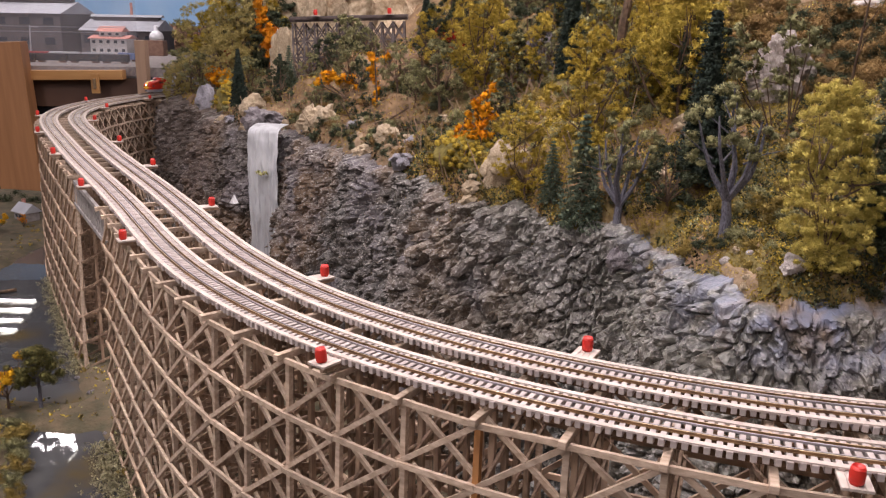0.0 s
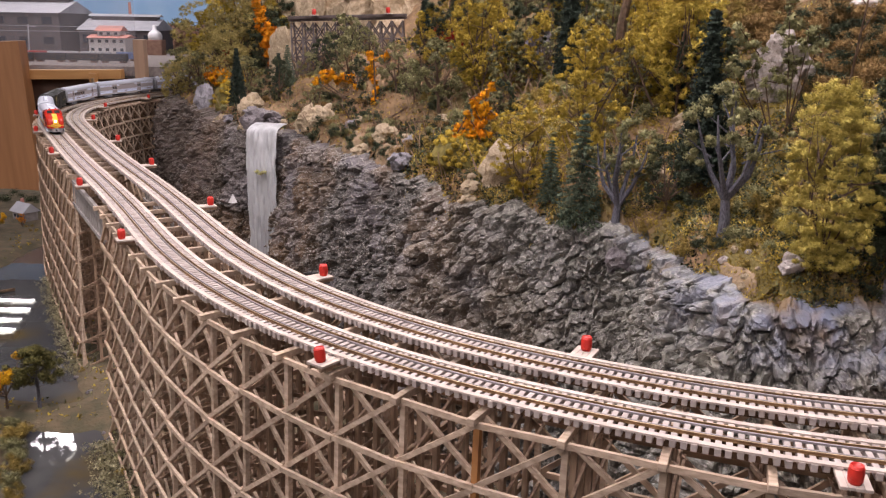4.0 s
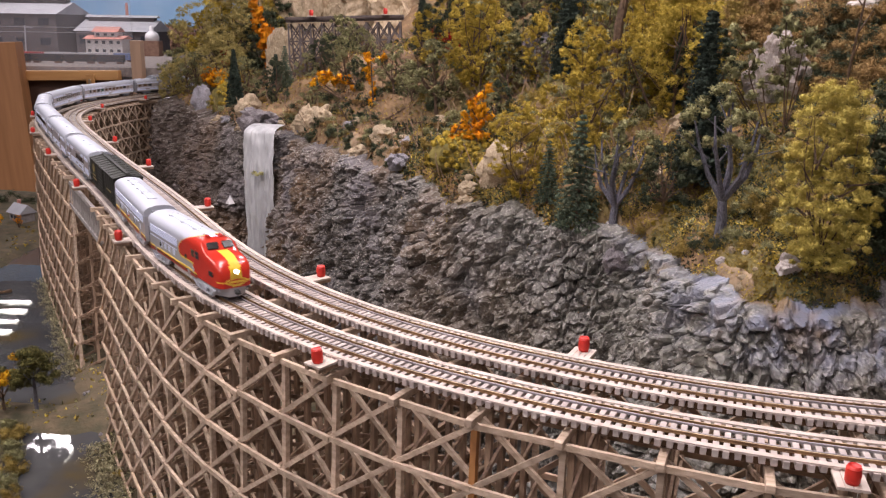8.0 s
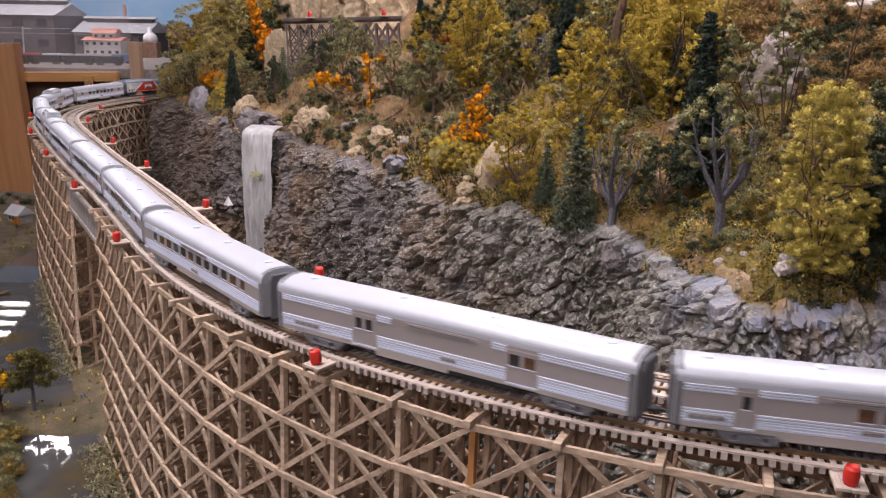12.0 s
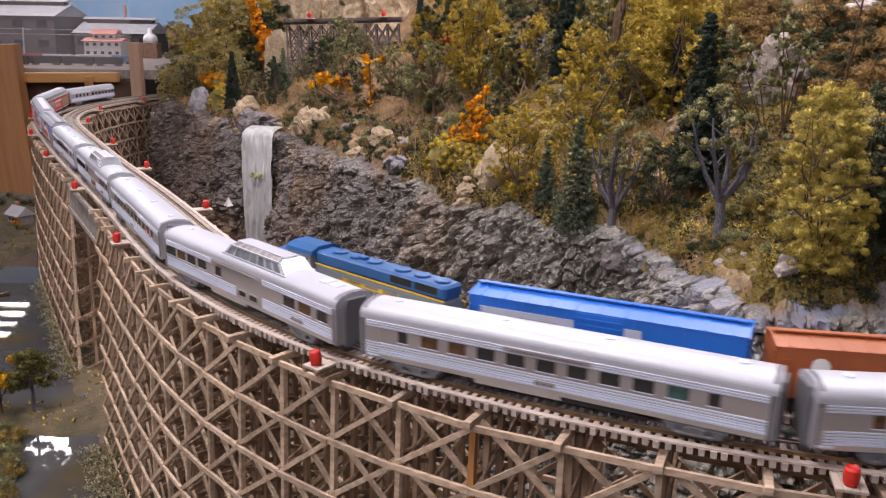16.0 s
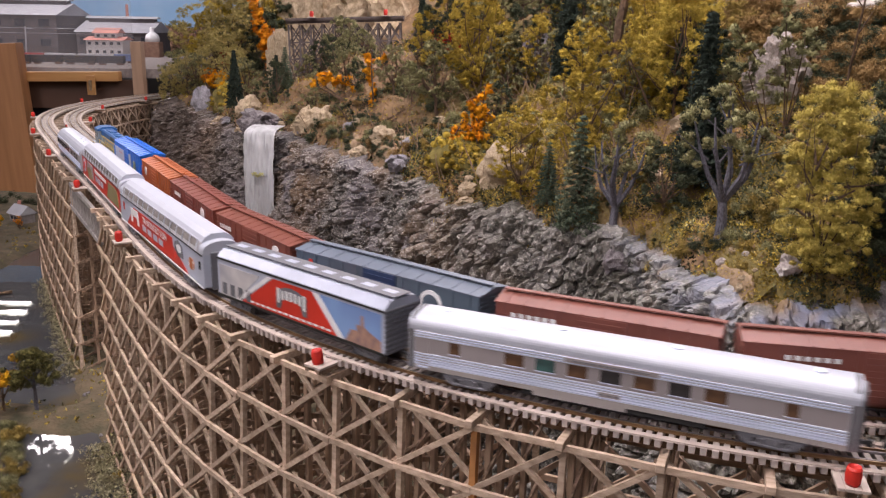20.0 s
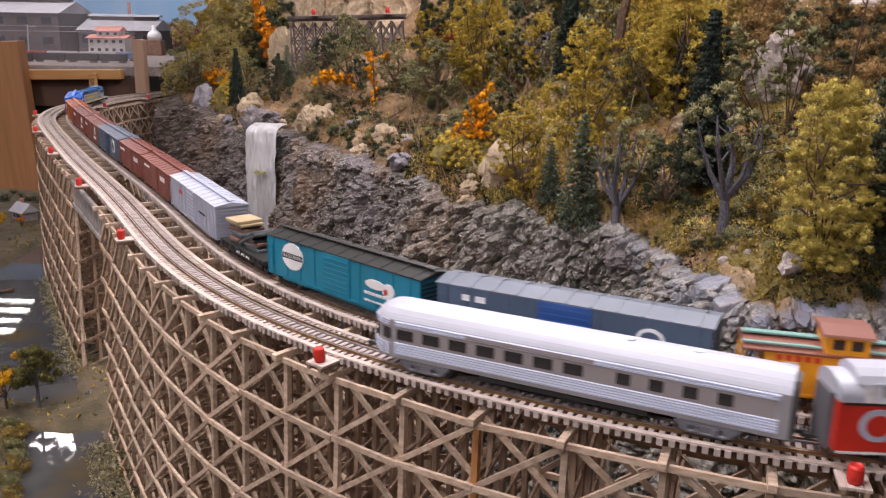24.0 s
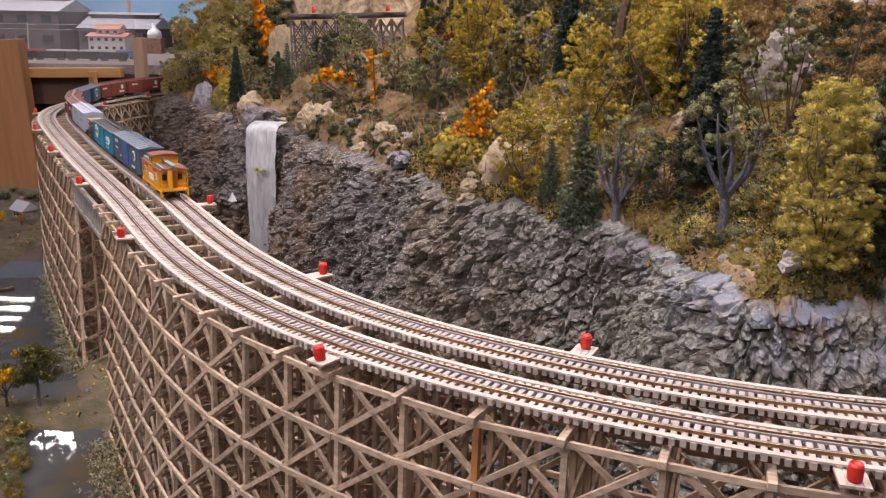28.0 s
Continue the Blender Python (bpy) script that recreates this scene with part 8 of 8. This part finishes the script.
def blue_diesel(L):
    blue, grey, yel = paint("deep_blue_paint", (0.03, 0.115, 0.31)), paint("slate_grey_paint", (0.24, 0.28, 0.31)), WAXYEL
    t = thing("road_diesel", "blue and grey hood diesel with a yellow stripe", "locomotive")
    h = L / 2 - 0.004
    part("deck", boxm(2 * h, 0.034, 0.003, bevel=0.0004), grey, t, m=pose(0, 0, 0.0165))
    part("hood", boxm(2 * h * 0.66, 0.021, 0.017, bevel=0.0012), grey, t, m=pose(-h * 0.26, 0, 0.0265))
    part("upper_hood", boxm(2 * h * 0.66, 0.0215, 0.012, bevel=0.0022), blue, t, m=pose(-h * 0.26, 0, 0.041))
    part("cab", boxm(0.032, 0.034, 0.026, bevel=0.001), grey, t, m=pose(h * 0.53, 0, 0.031))
    part("cab_roof", prism([(-0.0175, 0.0435), (0.0175, 0.0435), (0.0165, 0.047), (0.008, 0.0505), (-0.008, 0.0505), (-0.0165, 0.047)], h * 0.53 - 0.018, h * 0.53 + 0.018), blue, t)
    part("short_hood", boxm(0.026, 0.022, 0.020, bevel=0.002), blue, t, m=pose(h * 0.80, 0, 0.028))
    for side in (-1, 1):
        for x in (-0.008, 0.008):
            panel(t, "cab_window", h * 0.53 + x, 0.036, 0.010, 0.008, side, PANE, 0.0171)
        panel(t, "stripe", -h * 0.26, 0.0350, 2 * h * 0.66, 0.0012, side, yel, 0.0107)
        panel(t, "sill_stripe", 0, 0.0165, 2 * h, 0.0012, side, yel, 0.0171)
        panel(t, "name_board", -h * 0.2, 0.0275, 0.07, 0.004, side, yel, 0.0106)
        bm = bmesh.new()
        bar(bm, (-h + 0.01, side * 0.0165, 0.029), (h * 0.38, side * 0.0165, 0.029), 0.0006, 0.0006)
        part("handrail", bm, yel, t)
        for k in range(10):
            part("stanchion", boxm(0.0006, 0.0006, 0.0115), yel, t, m=pose(-h + 0.012 + k * (1.36 * h) / 9, side * 0.0165, 0.0235))
        for k in range(6):
            panel(t, "hood_door", -h * 0.78 + k * 0.022, 0.0265, 0.017, 0.012, side, grey, 0.0106)
        for k in range(2):
            panel(t, "radiator_grille", -h * 0.75 + k * 0.028, 0.042, 0.024, 0.006, side, BLACKP, 0.0108)
        part("side_tank", boxm(0.05, 0.004, 0.010, bevel=0.0008), DARKG, t, m=pose(0, side * 0.012, 0.009))
    for x in (0.0, 0.03, 0.055):
        part("windscreen", boxm(0.001, 0.009, 0.007), PANE, t, m=pose(h * 0.53 + 0.0165, (x - 0.03) * 0.2, 0.037)) if x else None
    for k in range(6):
        bm = bmesh.new()
        lathe(bm, [(0.0, 0.0), (0.0068, 0.0), (0.0068, 0.0018), (0.0055, 0.0022), (0.0, 0.0016)], 16)
        part("roof_fan", bm, blue, t, m=pose(-h * 0.82 + k * 0.022 + (0.012 if k > 2 else 0), 0, 0.0468))
    part("exhaust_stack", boxm(0.008, 0.006, 0.003), blue, t, m=pose(-0.005, 0, 0.048))
    for sx in (-1, 1):
        truck(t, sx * (h - 0.046), 0.042, TRUCKG, 3)
        coupler(t, sx * (h + 0.004))
        part("end_plate", boxm(0.002, 0.033, 0.010), blue, t, m=pose(sx * h, 0, 0.0125))
    part("fuel_tank", boxm(0.062, 0.026, 0.010, bevel=0.001), DARKG, t, m=pose(0, 0, 0.0085))
    bm = bmesh.new()
    cyl(bm, 0.0022, 0.0022, 0.001, pose(h * 0.53 + 0.0182, 0, 0.0475, 0, 90, 0), 12)
    part("headlight", bm, LAMPG, t)
    return t


def caboose(L):
    yel, brown, teal, red = paint("caboose_yellow", (0.80, 0.36, 0.02)), paint("caboose_roof_brown", (0.24, 0.085, 0.055), 0.6), paint("verdigris_walk", (0.18, 0.36, 0.32), 0.7), paint("caboose_red_letters", (0.6, 0.05, 0.03))
    t = thing("caboose", "orange yellow caboose with a brown roof and cupola", "caboose")
    h = L / 2 - 0.004
    b = h - 0.014
    part("body", prism([(-HB, 0.0115), (HB, 0.0115), (HB, 0.040), (-HB, 0.040)], -b, b), yel, t)
    part("roof", prism([(-HB - 0.0012, 0.0395), (HB + 0.0012, 0.0395), (HB + 0.0012, 0.0408), (0, 0.0445), (-HB - 0.0012, 0.0408)], -h, h), brown, t)
    part("cupola", prism([(-HB + 0.001, 0.0405), (HB - 0.001, 0.0405), (HB - 0.001, 0.0535), (-HB + 0.001, 0.0535)], -0.012, 0.014), yel, t)
    part("cupola_roof", prism([(-HB - 0.001, 0.0532), (HB + 0.001, 0.0532), (HB, 0.0545), (0, 0.0565), (-HB, 0.0545)], -0.015, 0.017), brown, t)
    for x0, x1 in ((-h, -0.013), (0.016, h)):
        part("running_board", boxm(x1 - x0, 0.006, 0.0012), teal, t, m=pose((x0 + x1) / 2, 0, 0.0462))
        part("side_walk", boxm(x1 - x0, 0.003, 0.001), teal, t, m=pose((x0 + x1) / 2, HB * 0.75, 0.0436))
    for side in (-1, 1):
        for x in (-0.034, 0.034):
            w = panel(t, "window", x, 0.029, 0.0085, 0.009, side, WHITEP, HB + 0.0003)
            part("pane", boxm(0.0062, 0.0006, 0.0066), PANE, w, "", pose(0, side * 0.0004, 0))
        for x in (-0.0045, 0.0065):
            panel(t, "cupola_window", x, 0.048, 0.007, 0.0065, side, PANE, HB - 0.0008)
        panel(t, "placard", -0.002, 0.0235, 0.028, 0.008, side, WHITEP, HB + 0.0003)
        for k in range(5):
            panel(t, "lettering_bar", -0.040 + k * 0.0055, 0.0362, 0.004, 0.0036, side, red, HB + 0.0002)
            panel(t, "lettering_bar", 0.018 + k * 0.0058, 0.0362, 0.004, 0.0036, side, red, HB + 0.0002)
        panel(t, "eave_stripe", 0, 0.0396, 2 * b, 0.0012, side, red, HB + 0.0002)
        part("battery_box", boxm(0.03, 0.004, 0.008, bevel=0.0006), yel, t, m=pose(0, side * 0.0155, 0.0085))
        part("sill_step", boxm(2 * h, 0.0014, 0.002), yel, t, m=pose(0, side * HB, 0.0112))
        bm = bmesh.new()
        bar(bm, (-b + 0.004, side * (HB + 0.0015), 0.02), (-b + 0.016, side * (HB + 0.0015), 0.02), 0.0005, 0.0005)
        part("grab_rail", bm, yel, t)
    for sx in (-1, 1):
        part("platform", boxm(0.014, 2 * HB, 0.002), yel, t, m=pose(sx * (h - 0.007), 0, 0.0125))
        part("end_door", boxm(0.001, 0.009, 0.022), paint("end_door_yellow", (0.6, 0.25, 0.02)), t, m=pose(sx * (b + 0.0005), 0, 0.0255))
        for sy in (-1, 1):
            part("end_window", boxm(0.001, 0.006, 0.008), PANE, t, m=pose(sx * (b + 0.0005), sy * 0.0105, 0.029))
            part("end_post", boxm(0.001, 0.001, 0.028), yel, t, m=pose(sx * (h - 0.001), sy * (HB - 0.001), 0.0265))
            part("step", boxm(0.009, 0.003, 0.009), yel, t, m=pose(sx * (h - 0.006), sy * (HB - 0.001), 0.0075))
            part("end_rail", boxm(0.001, 0.011, 0.001), yel, t, m=pose(sx * h, sy * 0.0115, 0.021))
            for k in range(3):
                part("rail_bar", boxm(0.0008, 0.0008, 0.008), yel, t, m=pose(sx * h, sy * (0.007 + k * 0.004), 0.017))
        part("end_ladder", boxm(0.0008, 0.006, 0.026), yel, t, m=pose(sx * (h + 0.0004), 0.006, 0.027))
        truck(t, sx * (h - 0.03), 0.019, DARKG)
        coupler(t, sx * (h + 0.004))
    bm = bmesh.new()
    cyl(bm, 0.0014, 0.0014, 0.010, pose(-0.028, 0.006, 0.048), 10)
    part("stove_pipe", bm, brown, t)
    return t


def flatcar(L):
    t = thing("flatcar", "black flatcar carrying stacked dark slabs", "flatcar", "cars of the freight train")
    h = L / 2 - 0.004
    part("deck", boxm(2 * h, 0.036, 0.004, bevel=0.0004), BLACKP, t, m=pose(0, 0, 0.0155))
    for side in (-1, 1):
        part("side_sill", boxm(2 * h * 0.92, 0.001, 0.006), BLACKP, t, m=pose(0, side * 0.0175, 0.0125))
        for k in range(9):
            part("stake_pocket", boxm(0.0025, 0.0014, 0.0045), DARKG, t, m=pose(-h + 0.008 + k * (2 * h - 0.016) / 8, side * 0.0185, 0.0145))
        for k in range(6):
            panel(t, "lettering_bar", -0.02 + k * 0.006, 0.0125, 0.004, 0.002, side, WHITEP, 0.0181)
    for sx in (-1, 1):
        truck(t, sx * (h - 0.026), 0.021, DARKG)
        coupler(t, sx * (h + 0.004))
    tan, rim = paint("tan_board", (0.42, 0.33, 0.19), 0.8), paint("slate_slab", (0.10, 0.115, 0.125), 0.5)
    rg = random.Random(3)
    for x, n, w in ((0.026, 8, 0.027), (-0.012, 4, 0.030)):
        z = 0.0175
        for k in range(n):
            m = tan if (n == 8 and k >= 6) else rg.choice((BLACKP, rim, rim, paint("rusty_slab", (0.2, 0.1, 0.07), 0.8)))
            th = rg.uniform(0.0026, 0.0036)
            part("slab", boxm(w + rg.uniform(-0.004, 0.004), 0.026 + rg.uniform(-0.003, 0.003), th, bevel=0.0006), m, t, "stacked dark slab", pose(x + rg.uniform(-0.003, 0.003), rg.uniform(-0.002, 0.002), z + th / 2, 0, 0, rg.uniform(-12, 12)))
            z += th
    for k in range(3):
        part("leaning_panel", boxm(0.034, 0.024, 0.0022, bevel=0.0004), rg.choice((rim, BLACKP)), t, "dark panel leaning on the stack", pose(0.0 - k * 0.005, rg.uniform(-0.002, 0.002), 0.0295 - k * 0.0006, 0, 24, rg.uniform(-6, 6)))
    return t


MAROON = paint("maroon_paint", (0.19, 0.055, 0.035), 0.5)
BROWN1 = paint("boxcar_brown_paint", (0.20, 0.062, 0.044), 0.5)
REDOX = paint("oxide_red_paint", (0.185, 0.048, 0.032), 0.5)
ORANGP = paint("orange_brown_paint", (0.37, 0.10, 0.028), 0.5)
BLUEP = paint("bright_blue_paint", (0.015, 0.15, 0.62), 0.4)
BGREY = paint("blue_grey_paint", (0.085, 0.115, 0.15), 0.5)
SLATE = paint("slate_blue_paint", (0.07, 0.105, 0.165), 0.5)
SLROOF = paint("slate_roof", (0.13, 0.155, 0.20), 0.5)
TEAL = paint("teal_paint", (0.010, 0.205, 0.32), 0.45)
DOORB = paint("royal_blue_door", (0.022, 0.085, 0.30), 0.4)
SILV2 = paint("silver_boxcar_paint", (0.42, 0.45, 0.54), 0.4, 0.2)


def make(kind, L, seed):
    if kind == "diesel_lead_unit":
        return cab_unit(L, True)
    if kind == "diesel_booster_unit":
        return cab_unit(L, False)
    if kind == "black_boxcar":
        return boxcar("express_boxcar", "very dark green express boxcar with dull gold lettering", L, OLIVEK, OLIVEK, groups="cars of the silver train", top=0.050, marks=[("oval", 0.062, 0.036, 0.007, 0.006, GOLDL)] + bars(0.062, 0.026, 8, 0.0022, 0.0016, GOLDL) + bars(0.055, 0.0215, 10, 0.0022, 0.0012, GOLDL) + bars(-0.06, 0.025, 9, 0.003, 0.0018, GOLDL, 1.2))
    if kind == "baggage_car":
        return coach(L, "baggage", seed)
    if kind == "mail_car":
        return coach(L, "mail", seed)
    if kind == "coach":
        return coach(L, "coach", seed)
    if kind == "dome_coach":
        return coach(L, "dome", seed)
    if kind == "hopper":
        return art_hopper(L)
    if kind == "full_dome":
        return full_dome(L, False)
    if kind == "full_dome_red":
        return full_dome(L, True)
    if kind == "observation":
        return observation(L)
    if kind == "caboose":
        return caboose(L)
    if kind == "flatcar":
        return flatcar(L)
    if kind == "blue_diesel":
        return blue_diesel(L)
    if kind == "boxcar_grey":
        return boxcar("slate_boxcar", "slate blue grey boxcar with a bright blue door", L, SLATE, SLROOF, DOORB, 0.054, 12, [("ring", -0.062, 0.035, 0.010, 0.008, WHITEP), ("bar", 0.078, 0.042, 0.006, 0.0045, WHITEP), ("bar", 0.066, 0.042, 0.008, 0.0045, WHITEP), ("placard", 0.042, 0.0215, 0.008, 0.0035, WAXYEL)] + bars(0.072, 0.031, 6, 0.0025, 0.002, WHITEP) + bars(-0.055, 0.0175, 5, 0.003, 0.003, WHITEP), door_w=0.04, walkway=False)
    if kind == "boxcar_teal":
        return boxcar("teal_boxcar", "teal boxcar with a round white emblem and black roof", L, TEAL, BLACKP, TEAL, 0.052, 10, [("oval", 0.062, 0.034, 0.0155, 0.0125, WHITEP), ("placard", 0.062, 0.034, 0.029, 0.0052, BLACKP), ("oval", -0.05, 0.033, 0.012, 0.004, WHITEP), ("oval", -0.066, 0.031, 0.007, 0.006, WHITEP)] + bars(0.062, 0.034, 7, 0.0026, 0.0034, WHITEP) + bars(-0.052, 0.0245, 7, 0.003, 0.0025, WHITEP) + bars(-0.05, 0.018, 6, 0.003, 0.0016, WHITEP), ends=BLACKP)
    if kind == "boxcar_silver":
        return boxcar("silver_boxcar", "pale silver grey boxcar with ribbed ends", L, SILV2, LGREY, SILV2, 0.052, 14, [("bar", 0.05, 0.037, 0.014, 0.004, SCARLET)] + bars(-0.05, 0.030, 6, 0.003, 0.002, BLACKP))
    if kind == "boxcar_brown":
        return boxcar("brown_boxcar", "brown boxcar with white lettering", L, BROWN1, BROWN1, None, 0.050, 12, bars(0.05, 0.038, 6, 0.004, 0.003, WHITEP) + bars(-0.05, 0.034, 5, 0.004, 0.006, WHITEP))
    if kind == "boxcar_bluegrey":
        return boxcar("blue_grey_boxcar", "blue grey boxcar with a white ring emblem", L, BGREY, SLROOF, paint("navy_door", (0.02, 0.045, 0.11)), 0.051, 12, [("ring", -0.055, 0.031, 0.0115, 0.0115, WHITEP), ("placard", 0.082, 0.040, 0.004, 0.004, SCARLET)])
    if kind == "boxcar_maroon":
        return boxcar("maroon_boxcar", "oxide red boxcar with white lettering", L, MAROON if seed % 2 else REDOX, None, None, 0.050, 12, [("oval", -0.055, 0.034, 0.007, 0.007, WHITEP)] + bars(0.06, 0.036, 5, 0.004, 0.004, WHITEP) + bars(-0.05, 0.021, 5, 0.004, 0.005, WHITEP))
    if kind == "boxcar_orange":
        return boxcar("orange_boxcar", "orange brown boxcar with a low ribbed roof", L, ORANGP, None, None, 0.050, 12, [("oval", 0.06, 0.034, 0.006, 0.006, WHITEP)])
    return boxcar("blue_boxcar", "bright blue boxcar with a white side panel", L, BLUEP, None, BLUEP, 0.053, 12, [("placard", 0.03, 0.031, 0.12, 0.022, LGREY), ("placard", -0.055, 0.026, 0.018, 0.018, paint("green_crest", (0.25, 0.3, 0.2)))] + bars(0.045, 0.036, 6, 0.003, 0.003, SCARLET))


CARS_A = [("diesel_lead_unit", 0.0, 0.188), ("diesel_booster_unit", 0.211, 0.399), ("black_boxcar", 0.402, 0.606), ("baggage_car", 0.626, 0.848), ("mail_car", 0.865, 1.155),
          ("coach", 1.172, 1.444), ("coach", 1.461, 1.734), ("coach", 1.751, 2.024), ("coach", 2.037, 2.319), ("dome_coach", 2.336, 2.616), ("coach", 2.637, 2.917),
          ("dome_coach", 2.942, 3.222), ("coach", 3.246, 3.529), ("hopper", 3.541, 3.754), ("full_dome", 3.771, 4.097), ("full_dome_red", 4.115, 4.440), ("observation", 4.456, 4.739)]
CARS_B = [("caboose", 0.0, 0.136), ("boxcar_grey", 0.143, 0.356), ("boxcar_teal", 0.359, 0.570), ("flatcar", 0.573, 0.692), ("boxcar_silver", 0.694, 0.912), ("boxcar_brown", 0.915, 1.108),
          ("boxcar_brown", 1.111, 1.277), ("boxcar_bluegrey", 1.278, 1.489), ("boxcar_maroon", 1.490, 1.664), ("boxcar_maroon", 1.667, 1.874), ("boxcar_orange", 1.877, 2.060), ("boxcar_blue", 2.065, 2.270), ("blue_diesel", 2.275, 2.520)]
RAIL = 0.0011


def head_a(t):
    late = min(1.0, max(0.0, (t - 1.8) / 1.6))
    return 3.153 - 0.3126 * t - 0.12 * (1 - late * late * (3 - 2 * late)) + 0.0048 * max(0.0, t - 20) ** 2


def tail_b(t):
    return 0.304 + 0.2432 * (t - 25)


def car_pose(which, d, length, ahead):
    """A car whose bogies both sit on the track."""
    b = length * 0.36
    xa, ya, _ = on_track(which, d + b)
    xb, yb, _ = on_track(which, d - b)
    dx, dy = (xb - xa, yb - ya) if ahead < 0 else (xa - xb, ya - yb)
    return pose((xa + xb) / 2, (ya + yb) / 2, RAIL, 0, 0, math.degrees(math.atan2(dy, dx)))


TIMES = [i * 0.5 for i in range(57)]
MOVERS = []
for kind, a, b in CARS_A:
    MOVERS.append((make(kind, b - a, len(MOVERS)), "A", (a + b) / 2, b - a))
for kind, a, b in CARS_B:
    MOVERS.append((make(kind, b - a, len(MOVERS)), "B", (a + b) / 2, b - a))


def motions():
    for ob, which, mid, length in MOVERS:
        if which == "A":
            walk(ob, [(t, car_pose("A", head_a(t) + mid, length, -1)) for t in TIMES])
        else:
            walk(ob, [(t, car_pose("B", tail_b(t) + mid, length, 1)) for t in TIMES])


motions()
